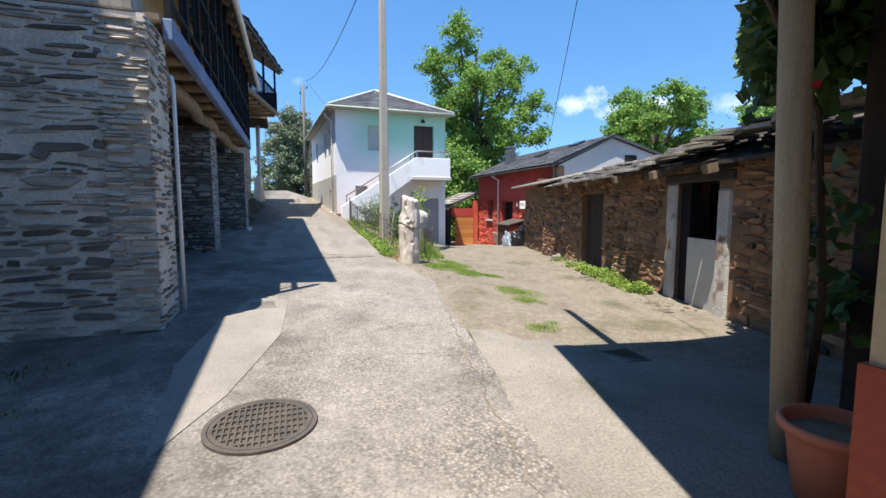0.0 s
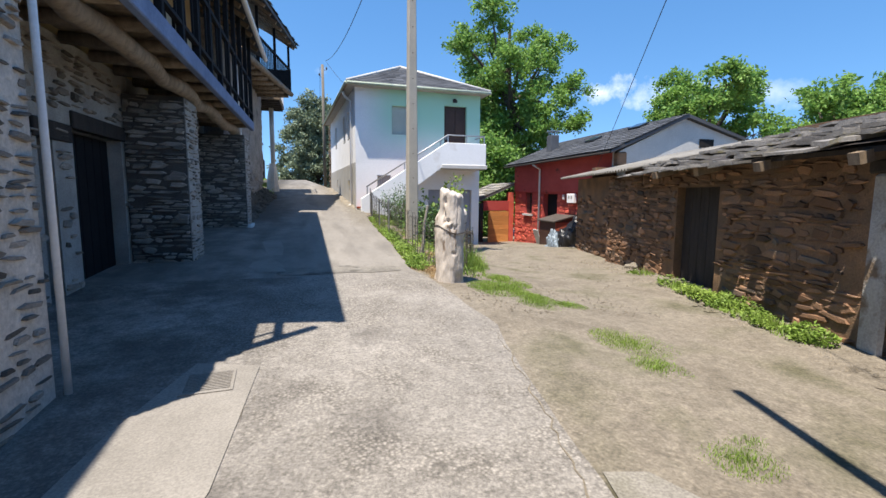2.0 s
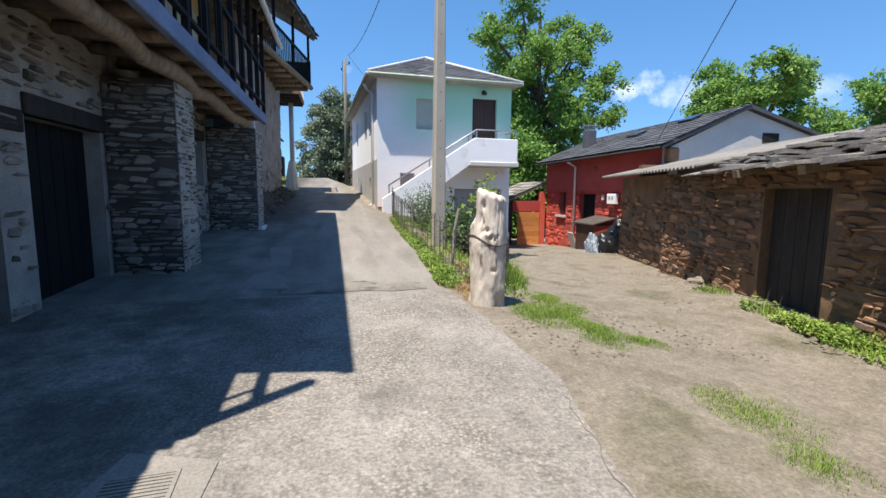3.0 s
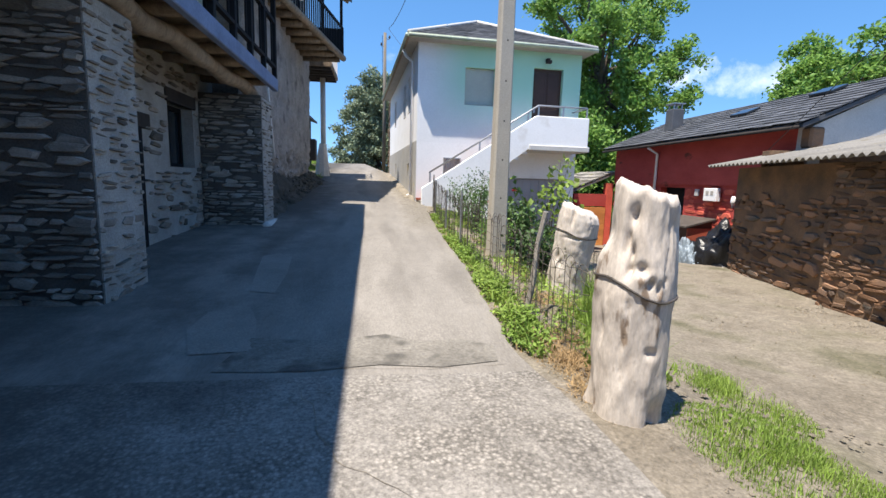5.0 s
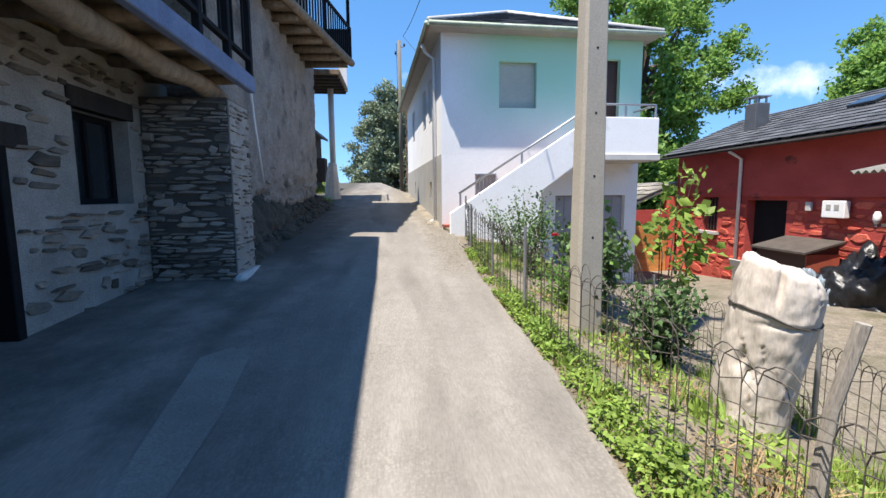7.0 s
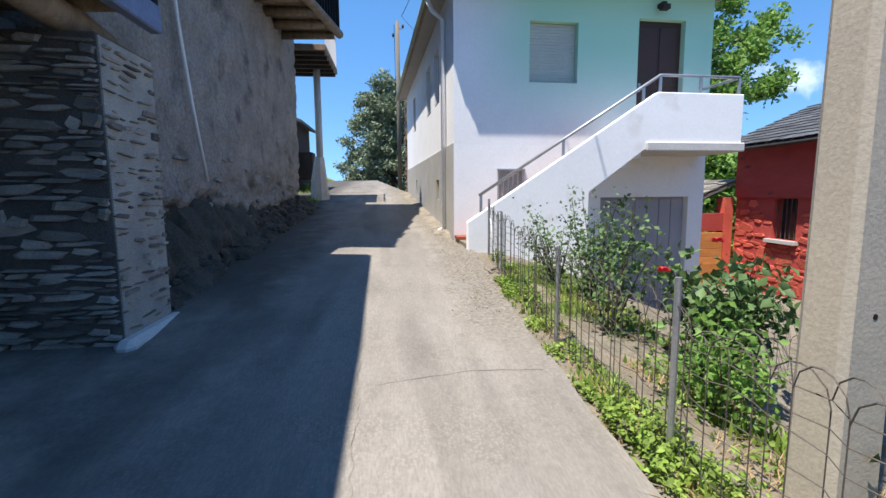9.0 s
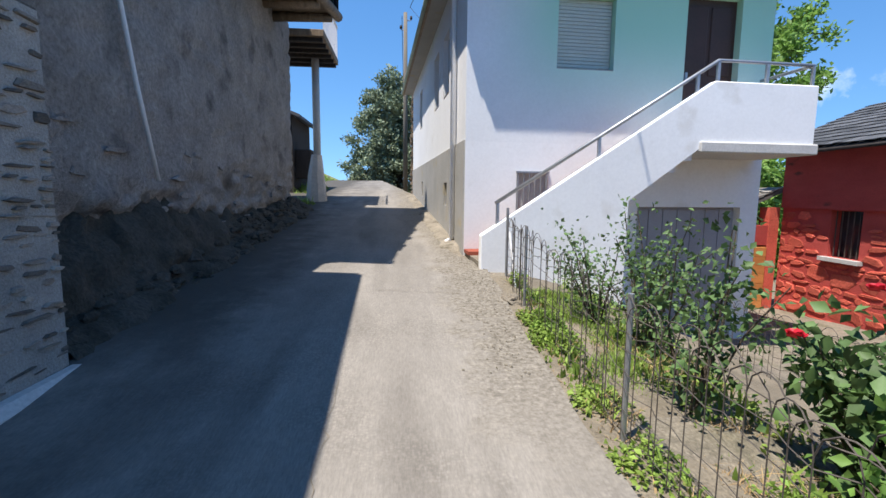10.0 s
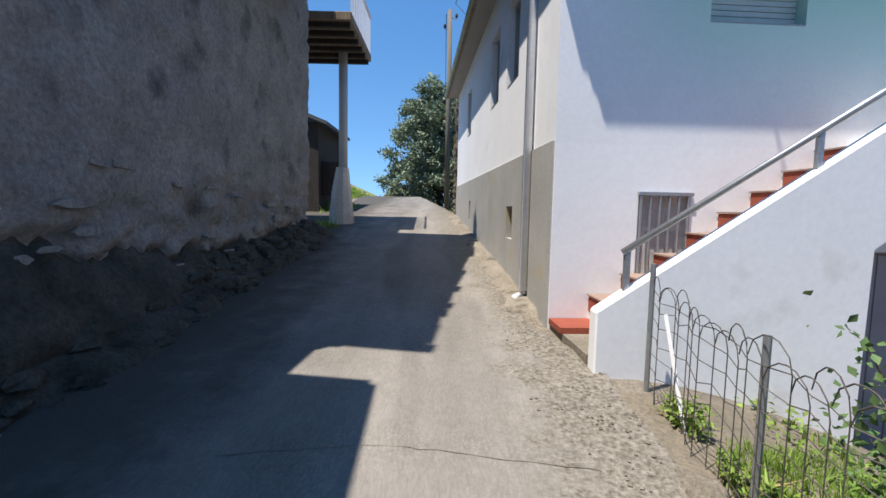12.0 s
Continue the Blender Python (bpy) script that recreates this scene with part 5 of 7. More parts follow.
annex = thing("annex", "low lean-to with orange wooden gate and slate roof", "shed", pose(0, 0, 0))
part("wall", boxes((9.02, 9.25, 22.2, 22.5, -0.9, 1.7)), M_REDST, annex)
part("side_wall", boxes((7.62, 7.78, 22.27, 25.0, -0.9, 1.2)), M_DARKWOOD, annex)
part("lintel", boxes((7.78, 9.02, 22.22, 22.47, 0.86, 1.3)), M_RED, annex)
gate = part("gate", boxes((8.0, 9.0, 22.21, 22.24, -0.62, 0.82)), M_GATE, annex, "varnished orange plank gate")
for i in range(7):
    part("plank", boxes((8.0, 9.0, 22.185, 22.21, -0.61 + i * 0.205, -0.415 + i * 0.205), bevel=0.004), M_GATE, gate)
ar = bmesh.new()
prism(ar, [(7.45, 1.22), (7.45, 1.30), (9.35, 2.12), (9.35, 2.04)], "y", 22.25, 25.2)
part("roof", ar, M_OSLATE, annex)
slate_rows("slate_covering", annex, (7.42, 22.24, 1.3), (7.42, 25.2, 1.3), (9.35, 25.2, 2.12), (9.35, 22.24, 2.12), 0.3, 0.4, M_OSLATE, 15, thick=0.02, jitter=0.012)

# ---- the stone shed ----
SH = pose(5.25, 4.7, 0, 0, 0, -14.0)
shed = thing("stone_shed", "low rust-brown stone shed with a sagging stone-slab roof", "shed", SH)
HOLES_D = [(-0.2, 0.70, -0.5, 1.80), (3.3, 4.45, -0.5, 1.72)]
sw = walled(bmesh.new(), -3.4, 7.5, -0.5, 2.02, -0.5, 0, HOLES_D)
bmesh.ops.transform(sw, matrix=Matrix.Rotation(math.pi / 2, 4, "Z"), verts=sw.verts[:])
shed_wall = part("wall", sw, M_BMORTAR, shed)
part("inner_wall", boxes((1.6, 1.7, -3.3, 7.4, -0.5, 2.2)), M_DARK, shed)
part("back_wall", boxes((4.4, 4.6, -3.4, 7.5, -0.5, 3.2)), M_BMORTAR, shed)
part("jamb", boxes((-0.03, 0.3, 0.70, 0.96, -0.2, 1.8), bevel=0.03), M_LIMEW, shed, "pale plastered door jamb")
part("jamb", boxes((-0.03, 0.3, -0.46, -0.2, -0.2, 1.7), bevel=0.03), M_LIMEW, shed, "pale plastered door jamb")
part("lintel", boxes((-0.03, 0.3, -0.5, 1.02, 1.80, 1.93), bevel=0.02), M_DARKWOOD, shed)
part("jamb_post", boxes((0.06, 0.2, 0.48, 0.70, -0.1, 1.8)), M_BLACK, shed)
part("metal_door", boxes((0.03, 0.06, -0.2, 0.47, 0.0, 1.03), bevel=0.004), M_SHEET, shed, "scuffed zinc sheet closing the door's lower half")
pd = part("plank_door", boxes((0.16, 0.2, 3.3, 4.45, -0.2, 1.72)), M_DARKWOOD, shed, "rotten dark plank door")
for i in range(5):
    part("plank", boxes((0.135, 0.16, 3.305 + i * 0.23, 3.525 + i * 0.23, -0.1 + 0.05 * (i % 2), 1.72)), M_DARKWOOD, pd)
# sagging stone-slab roof
for k in range(7):
    part("rafter", boxes((-0.4, 4.4, -3.0 + k * 1.25, -2.88 + k * 1.25, -0.12, -0.01)), M_OLDWOOD, shed).matrix_local = Matrix.Translation((0, 0, 2.08)) @ Matrix.Rotation(radians(-14), 4, "Y")


def slab_roof():
    rng = random.Random(31)
    verts, faces, made = [], [], 0
    rows = 16
    for j in range(rows):
        t = j / rows
        y = -3.4 - rng.random() * 0.3
        while y < 5.6:
            w = rng.uniform(0.22, 0.62)
            x0 = -0.42 + t * 3.6 + rng.uniform(-0.14, 0.1)
            x1 = x0 + rng.uniform(0.36, 0.5)
            sag = 0.07 * math.sin((y + 3) * 0.9) - 0.045 * (y - 1)
            z0 = 2.06 + (x0 + 0.42) * 0.25 + sag + rng.uniform(0.02, 0.13)
            z1 = 2.06 + (x1 + 0.42) * 0.25 + sag + rng.uniform(-0.01, 0.01)
            th = rng.uniform(0.02, 0.05)
            a, b = y + rng.uniform(0, 0.03), y + w - rng.uniform(0, 0.03)
            cut = rng.uniform(0, 0.08)
            vs = [(x0 + cut, a, z0), (x0, a + 0.3 * w, z0), (x0 + rng.uniform(0, 0.05), b, z0 + rng.uniform(-0.05, 0.03)), (x1, b, z1), (x1, a, z1)]
            vs += [(p[0], p[1], p[2] + th) for p in vs]
            fs = [(5, 6, 7, 8, 9), (0, 1, 6, 5), (1, 2, 7, 6), (2, 3, 8, 7), (4, 0, 5, 9), (4, 3, 2, 1, 0)]
            if made < 290 and -1.0 < y < 5.6:
                raw("roof_slab", vs, fs, M_OSLATE, shed)
                made += 1
            else:
                o = len(verts)
                verts += vs
                faces += [tuple(i + o for i in f) for f in fs]
            y += w
    raw("slab_covering", verts, faces, M_OSLATE, shed, kind="stuff")


slab_roof()
deck = bmesh.new()
prism(deck, [(-0.25, 1.98), (-0.25, 2.03), (3.6, 2.97), (3.6, 2.92)], "y", -3.3, 5.3)
part("roof_deck", deck, M_DARKWOOD, shed)
masonry(shed_wall, M_BSTONE, pose(0, -3.4, -0.2, 0, 0, 90), 10.9, 2.22, 17, lengths=(0.08, 0.5), heights=(0.028, 0.11), gap=0.014, proud=(0.004, 0.036), tip=0.11,
        holes=[(a + 3.4 - 0.26, b + 3.4 + 0.26, 0, d + 0.33) if a < 1 else (a + 3.4, b + 3.4, 0, d + 0.2) for a, b, c, d in HOLES_D], singles=290, near=(0.5, 2.0), name="stone")

# ---- the lower shed with the corrugated roof ----
SH2 = pose(7.25, 12.05, 0, 0, 0, -16.0)
shed2 = thing("corrugated_shed", "brown plastered shed with a corrugated fibre-cement roof", "shed", SH2)
w2 = part("wall", boxes((0, 0.4, 0, 3.0, -0.6, 2.05)), M_BMORTAR, shed2)
part("end_wall", boxes((0.4, 3.0, 2.7, 3.0, -0.6, 2.4)), M_BMORTAR, shed2)
masonry(w2, M_BSTONE, pose(0, 0, -0.3, 0, 0, 90), 3.0, 1.9, 19, singles=120, near=(0.4, 1.8), skip=0.25, gap=0.03)
vs, fs = [], []
N = 150
for j in range(2):
    for i in range(N + 1):
        y = -2.0 + 5.4 * i / N
        x = -0.45 + j * 3.4
        vs.append((x, y, 2.08 + (x + 0.45) * 0.22 + 0.028 * math.sin(i * math.tau / 4.5)))
fs = [(i, i + 1, N + 2 + i, N + 1 + i) for i in range(N)]
cr = raw("corrugated_sheet", vs, fs, M_FIBRE, shed2, label="weathered corrugated sheet", smooth=True)
sol = cr.modifiers.new("thickness", "SOLIDIFY")
sol.thickness = 0.012


# ---- poles, cables, stumps ----
def concrete_pole():
    bm = bmesh.new()
    lo = [bm.verts.new((x * 0.136, y * 0.105, 0.1)) for x, y in ((-1, -0.7), (-0.8, -1), (0.8, -1), (1, -0.7), (1, 0.7), (0.8, 1), (-0.8, 1), (-1, 0.7))]
    hi = [bm.verts.new((x * 0.062, y * 0.055, 9.0)) for x, y in ((-1, -0.7), (-0.8, -1), (0.8, -1), (1, -0.7), (1, 0.7), (0.8, 1), (-0.8, 1), (-1, 0.7))]
    for i in range(8):
        bm.faces.new((lo[i], lo[(i + 1) % 8], hi[(i + 1) % 8], hi[i]))
    bm.faces.new(hi)
    t = thing("concrete_pole", "tall tapering concrete utility pole with bolt holes", "pole", pose(2.553, 13.03, 0.2, 0, 0, 8))
    part("shaft", bm, M_CONC, t)
    for k in range(9):
        z = 1.2 + k * 0.55
        h = bmesh.new()
        tube(h, [(0.0, -0.100 + 0.0056 * z, z), (0.0, -0.1072 + 0.0056 * z, z)], 0.012, 8)
        part("bolt_hole", h, M_DARK, t)
    part("crossarm", boxes((-0.6, 0.6, -0.04, 0.04, 8.5, 8.58)), M_METAL, t)


concrete_pole()


def utility_pole(x, y, z, tall, r, lean, label, caps, wood):
    t = thing("utility_pole", label, "pole", pose(x, y, z))
    bm = bmesh.new()
    tube(bm, [(0, 0, -0.3), (lean[0] * 0.5, lean[1] * 0.5, tall / 2), (lean[0], lean[1], tall)], [r, r * 0.9, r * 0.75], 14)
    part("shaft", bm, wood, t, smooth=True)
    for dx, dz in caps:
        b = bmesh.new()
        tube(b, [(lean[0] + dx, lean[1], tall + dz), (lean[0] + dx, lean[1], tall + dz + 0.06), (lean[0] + dx, lean[1], tall + dz + 0.16)], [0.03, 0.06, 0.04], 8)
        part("insulator", b, M_DARKWOOD, t, smooth=True)
        part("pin", boxes((min(0, dx) + lean[0], max(0, dx) + lean[0], lean[1] - 0.02, lean[1] + 0.02, tall + dz - 0.04, tall + dz)), M_METAL, t)
    return t


utility_pole(1.1, 34, height(1.1, 34), 7.7, 0.11, (0, 0), "slender wooden utility pole beside the road", ((0.25, -0.3), (-0.2, -0.7)), M_TARRED)
tp = utility_pole(2.60, 1.72, 0.1, 5.2, 0.082, (-0.32, 0.05), "round timber pole in the shade, overgrown with vine", (), M_TIMBER)
mk = bmesh.new()
tube(mk, [(-0.125, -0.09, 1.98), (-0.17, -0.115, 1.98)], 0.018, 8)
part("painted_mark", mk, M_ROSE, tp, "small red painted dot")


def cable(points, r, label, sag=0.5):
    bm = bmesh.new()
    for a, b in zip(points, points[1:]):
        a, b = Vector(a), Vector(b)
        tube(bm, [a.lerp(b, k / 16) - Vector((0, 0, sag * 4 * (k / 16) * (1 - k / 16))) for k in range(17)], r, 5)
    return solo("cable", bm, M_CABLE, label, "cable", "overhead cables")


cable([(1.3, 34, 10.0), (2.553, 13.03, 8.7)], 0.014, "black overhead cable from pole to pole", 0.9)
cable([(0.95, 34, 9.6), (1.2, 60, 9.6)], 0.014, "black overhead cable along the road", 0.7)
cable([(1.3, 34, 10.0), (3.6, 29.0, 6.2)], 0.011, "thin black cable to the white house", 0.2)
# added strut, out of view, only to cast the thin shadow on the lane
strut = bmesh.new()
tube(strut, [(1.85, 2.1, 3.3), (2.05, 4.1, 4.7)], [0.06, 0.045], 9)
cable([(-1.5, -5.35, 9.03), (8.75, 15.0, 2.45)], 0.007, "black service cable to the red house", 0.0)


def trunk_stump(x, y, z, tall, r, sway, seed, label, tilt, pits, spine, band, gnarl=1.0):
    """A barkless dead trunk. spine: (height share, sideways shift, radius share) from foot to top; sway: the direction of the shift.
    pits: (angle, height share, width, height, depth) of hollows, negative for bulges; band: height shares of the wire's two sides."""
    t = thing("tree_stump", label, "stump", pose(x, y, z))
    seg, rings = 120, 92
    us, shifts, shares = [[p[k] for p in spine] for k in range(3)]

    def skin(a, u):
        ca, sa = math.cos(a), math.sin(a)
        warp = 0.6 * noise.noise((ca * 1.5 + seed, sa * 1.5, u * 4))
        k = float(np.interp(u, us, shares))
        k += gnarl * (0.09 * noise.noise((ca * 1.1 + seed, sa * 1.1, u * 3.1)) + 0.075 * noise.noise((ca * 2.4, sa * 2.4 + seed, u * 6 + warp)))
        k += 0.03 * noise.noise((ca * 5 + seed, sa * 5, u * 11 + warp)) + 0.010 * noise.noise((ca * 14, sa * 14, u * 20 + seed))
        for pa, pu, pw, ph, depth in pits:
            da = (a - pa + math.pi) % math.tau - math.pi
            k -= depth * math.exp(-(da / pw) ** 2 - ((u - pu) / ph) ** 2)
        for pa, lo, hi in ((4.25 + 0.3 * math.sin(seed), 0.25, 0.6), (3.5, 0.5, 0.62), (5.0, 0.7, 1.0)):
            da = (a - pa - 0.08 * math.sin(u * 19 + seed) + math.pi) % math.tau - math.pi
            if lo < u < hi:
                k -= 0.06 * max(0, 1 - abs(da) / 0.035)
        c = float(np.interp(u, us, shifts))
        top = u ** 5 * (tilt[0] * ca + tilt[1] * sa + 0.04 * noise.noise((ca * 2.2, sa * 2.2, seed)) + 0.012 * noise.noise((ca * 7, sa * 7, seed)))
        return Vector((sway[0] * c + r * k * ca, sway[1] * c + r * k * sa, u * tall + top))

    bm = bmesh.new()
    grid = [[bm.verts.new(skin(i * math.tau / seg, j / rings)) for i in range(seg)] for j in range(rings + 1)]
    mid = sum((v.co for v in grid[rings]), Vector()) / seg
    for share in (0.9, 0.72, 0.45, 0.2):
        grid.append([bm.verts.new(mid.lerp(v.co, share) + Vector((0, 0, (0.03 if share < 0.95 else 0.0) + 0.02 * noise.noise((v.co.x * 14 * share, v.co.y * 14 * share, seed))))) for v in grid[rings]])
    for a, b in zip(grid, grid[1:]):
        for i in range(seg):
            bm.faces.new((a[i], a[(i + 1) % seg], b[(i + 1) % seg], b[i]))
    bm.faces.new(grid[-1])
    part("trunk", bm, M_STUMP, t, smooth=True)
    w = bmesh.new()
    ring = []
    for k in range(49):
        a = k * math.tau / 48
        u = (band[0] + band[1]) / 2 + (band[1] - band[0]) / 2 * (math.cos(a) * sway[0] + math.sin(a) * sway[1]) - 0.012 * math.sin(a * 3)
        p = skin(a, u)
        ring.append(p + Vector((math.cos(a), math.sin(a), 0)) * 0.006)
    tube(w, ring, 0.0065, 6)
    part("wire_band", w, M_RUST, t, "dark wire round the trunk")
    return t


trunk_stump(2.19, 8.57, 0.25, 1.34, 0.2, (0.85, -0.53), 4, "tall bleached dead tree trunk tied with wire", (-0.045, 0.03),
            [(3.85, 0.92, 0.16, 0.035, 0.24), (3.75, 0.82, 0.10, 0.05, 0.22), (3.95, 0.77, 0.09, 0.04, 0.22), (3.98, 0.71, 0.10, 0.025, 0.26), (4.28, 0.725, 0.14, 0.02, 0.24), (4.55, 0.675, 0.07, 0.02, 0.2), (4.78, 0.655, 0.05, 0.02, 0.16), (4.95, 0.685, 0.05, 0.015, 0.14),
             (4.5, 0.70, 0.5, 0.03, -0.07), (3.35, 0.48, 0.06, 0.05, 0.13), (4.75, 0.40, 0.14, 0.018, 0.13), (5.1, 0.12, 0.22, 0.08, 0.20), (5.5, 0.22, 0.25, 0.06, -0.1), (2.9, 0.10, 0.16, 0.12, 0.34), (2.6, 0.06, 0.16, 0.10, -0.24), (2.95, 0.74, 0.3, 0.06, -0.10), (2.9, 0.83, 0.3, 0.05, 0.12)],
            [(0.0, -0.04, 1.04), (0.1, -0.035, 0.95), (0.3, -0.035, 0.96), (0.5, -0.035, 1.0), (0.62, -0.035, 1.02), (0.68, -0.03, 0.97), (0.78, -0.02, 0.86), (0.9, -0.015, 0.80), (1.0, -0.01, 0.80)], (0.68, 0.60), 0.8)
trunk_stump(3.1, 11.55, 0.25, 1.06, 0.25, (0.76, -0.65), 11, "leaning bleached dead tree trunk in the garden", (-0.07, 0.05),
            [(4.0, 0.95, 0.07, 0.10, 0.2), (4.9, 0.35, 0.12, 0.05, 0.12), (3.5, 0.5, 0.10, 0.06, 0.16), (3.75, 0.44, 0.08, 0.05, 0.16), (3.2, 0.15, 0.3, 0.12, 0.2), (4.3, 0.72, 0.6, 0.012, 0.06)],
            [(0.0, -0.06, 0.92), (0.2, -0.045, 0.92), (0.5, 0.0, 0.93), (0.75, 0.04, 0.95), (0.92, 0.065, 0.93), (1.0, 0.07, 0.85)], (0.80, 0.72), 0.45)

# ---- the house beside the camera: porch roof, vine, pot ----
side_house = thing("side_house", "house with cream and orange-red wall beside the road", "house")
part("upper_wall", boxes((1.78, 6.0, -8.0, 0.95, 0.98, 3.39)), M_CREAM, side_house, "cream painted wall")
part("dado", boxes((1.76, 6.0, -8.0, 0.97, -0.2, 0.98)), M_ORANGE, side_house, "orange-red painted dado")
pr = bmesh.new()
prism(pr, [(1.40, 3.03), (0.30, -1.0), (0.3, -8.0), (6.0, -8.0), (6.0, 2.85)], "z", 3.40, 3.48)
part("porch_roof", pr, M_DARKWOOD, side_house, "dark plank porch roof")
part("shadow_strut", strut, M_TIMBER, side_house, "unseen leaning strut, added to cast a thin shadow on the lane", smooth=True)
for k in range(4):
    part("purlin", boxes((1.6, 6.0, 0.2 + k * 0.8, 0.3 + k * 0.8, 3.28, 3.40)), M_OLDWOOD, side_house)
part("porch_post", boxes((3.46, 3.62, 1.84, 2.0, 0.0, 3.28), bevel=0.015), M_DARKWOOD, side_house, "dark square porch post")
part("porch_beam", boxes((2.3, 3.6, 1.86, 1.98, 3.28, 3.398)), M_DARKWOOD, side_house)


def vine():
    rng = np.random.default_rng(5)
    t = thing("vine", "climbing vine with broad dark leaves on the porch", "vine")
    bm = bmesh.new()
    tube(bm, [(2.72, 1.75, 0.1), (2.68, 1.66, 1.0), (2.75, 1.8, 2.0), (2.8, 2.2, 2.9), (3.4, 2.7, 3.3), (4.6, 3.0, 3.3)], [0.025, 0.022, 0.02, 0.018, 0.015, 0.01], 7)
    tube(bm, [(2.75, 1.8, 2.0), (2.3, 2.0, 3.0), (2.6, 2.9, 3.35)], [0.015, 0.012, 0.01], 6)
    part("stem", bm, M_BARK, t, smooth=True)
    pts = []
    for (x, y, z, sx, sy, sz, n) in ((3.65, 2.5, 3.0, 0.4, 0.3, 0.35, 800), (4.3, 2.9, 3.0, 0.5, 0.45, 0.4, 900), (3.35, 2.35, 2.65, 0.22, 0.2, 0.3, 420), (4.3, 2.5, 2.75, 0.35, 0.2, 0.2, 420), (4.75, 3.6, 3.1, 0.4, 0.3, 0.22, 520), (5.2, 3.9, 3.2, 0.35, 0.25, 0.15, 260),
                                     (3.3, 2.0, 0.85, 0.2, 0.12, 0.12, 60), (3.0, 1.9, 1.3, 0.2, 0.1, 0.15, 30), (2.75, 1.75, 1.35, 0.12, 0.1, 0.3, 22)):
        pts.append(np.array((x, y, z)) + rng.normal(size=(n, 3)) * np.array((sx, sy, sz)) * 0.75)
    p = np.concatenate(pts)
    p = p[(p[:, 2] < 3.38) & ((p[:, 1] > 1.2) & (p[:, 0] > 2.3) & (p[:, 0] > 1.2 * p[:, 1]))]
    under("leaves", leaf_mesh("leaves", p, 0.15 * rng.uniform(0.6, 1.3, len(p)), M_LEAFD, 3, 0.5, 0.8), t)


vine()
pot = thing("flower_pot", "terracotta-coloured pot of dark soil on the ground", "flower pot", pose(2.36, 1.36, 0.11))
pbm = bmesh.new()
prof = [(0.14, 0.0), (0.15, 0.02), (0.19, 0.30), (0.205, 0.335), (0.225, 0.34), (0.23, 0.365), (0.225, 0.385), (0.205, 0.385), (0.195, 0.36), (0.18, 0.3)]
rings = [[pbm.verts.new((r * math.cos(k * math.tau / 32), r * math.sin(k * math.tau / 32), z)) for k in range(32)] for r, z in prof]
for a, b in zip(rings, rings[1:]):
    for k in range(32):
        pbm.faces.new((a[k], a[(k + 1) % 32], b[(k + 1) % 32], b[k]))
pbm.faces.new(rings[0])
part("pot", pbm, M_POT, pot, smooth=True)
so = bmesh.new()
bmesh.ops.create_circle(so, cap_ends=True, radius=0.188, segments=24)
bmesh.ops.translate(so, verts=so.verts[:], vec=(0, 0, 0.325))
part("soil", so, M_SOIL, pot, "dark soil")

# ---- covers and patches on the road ----
mh = thing("manhole_cover", "round cast-iron manhole cover with a grid pattern", "manhole cover", pose(-0.2, 2.82, height(-0.2, 2.82) + 0.004, 2.0, 0, 0))


def ring_disc(r0, r1, z0, z1, n=48):
    bm = bmesh.new()
    ro = [[bm.verts.new((r * math.cos(k * math.tau / n), r * math.sin(k * math.tau / n), z)) for k in range(n)] for r, z in ((r0, z0), (r0, z1), (r1, z1), (r1, z0))]
    for a, b in zip(ro, ro[1:]):
        for k in range(n):
            bm.faces.new((a[k], a[(k + 1) % n], b[(k + 1) % n], b[k]))
    return bm


part("frame", ring_disc(0.292, 0.32, -0.02, 0.014), M_IRON, mh)
part("lid_rim", ring_disc(0.262, 0.288, -0.02, 0.014), M_IRON, mh)
lidb = bmesh.new()
bmesh.ops.create_circle(lidb, cap_ends=True, radius=0.288, segments=48)
part("lid", lidb, M_IRON, mh)
for k in range(-8, 9):
    d = k * 0.034
    if abs(d) < 0.25:
        l = math.sqrt(0.263 ** 2 - d * d)
        part("rib", boxes((d - 0.006, d + 0.006, -l, l, 0.0, 0.012)), M_IRON, mh)
for k in range(-3, 4):
    d = k * 0.07
    l = math.sqrt(0.263 ** 2 - d * d)
    part("crossrib", boxes((-l, l, d - 0.007, d + 0.007, 0.0, 0.013)), M_IRON, mh)


def drain(x, y, rz, w, d, bars, label, frame_mat, lift=0.006):
    t = thing("drain_grate", label, "drain", pose(x, y, height(x, y) + lift, 2.2, 0, rz))
    part("frame", boxes((-w, w, -d, -d + 0.02, -0.03, 0.008), (-w, w, d - 0.02, d, -0.03, 0.008), (-w, -w + 0.02, -d + 0.02, d - 0.02, -0.03, 0.008), (w - 0.02, w, -d + 0.02, d - 0.02, -0.03, 0.008)), frame_mat, t)
    part("pan", boxes((-w + 0.02, w - 0.02, -d + 0.02, d - 0.02, -0.03, 0.0)), frame_mat, t)
    for k in range(bars):
        a = -d + 0.03 + (2 * d - 0.06) * k / (bars - 1)
        part("bar", boxes((-w + 0.02, w - 0.02, a - 0.006, a + 0.006, 0.0, 0.007)), frame_mat, t)


drain(-0.35, 5.78, 4, 0.16, 0.17, 12, "small square concrete drain cover in the road", M_PATCH)
drain(2.75, 3.35, 0, 0.25, 0.16, 9, "dark iron drain grate in the shade", M_IRON, -0.038)


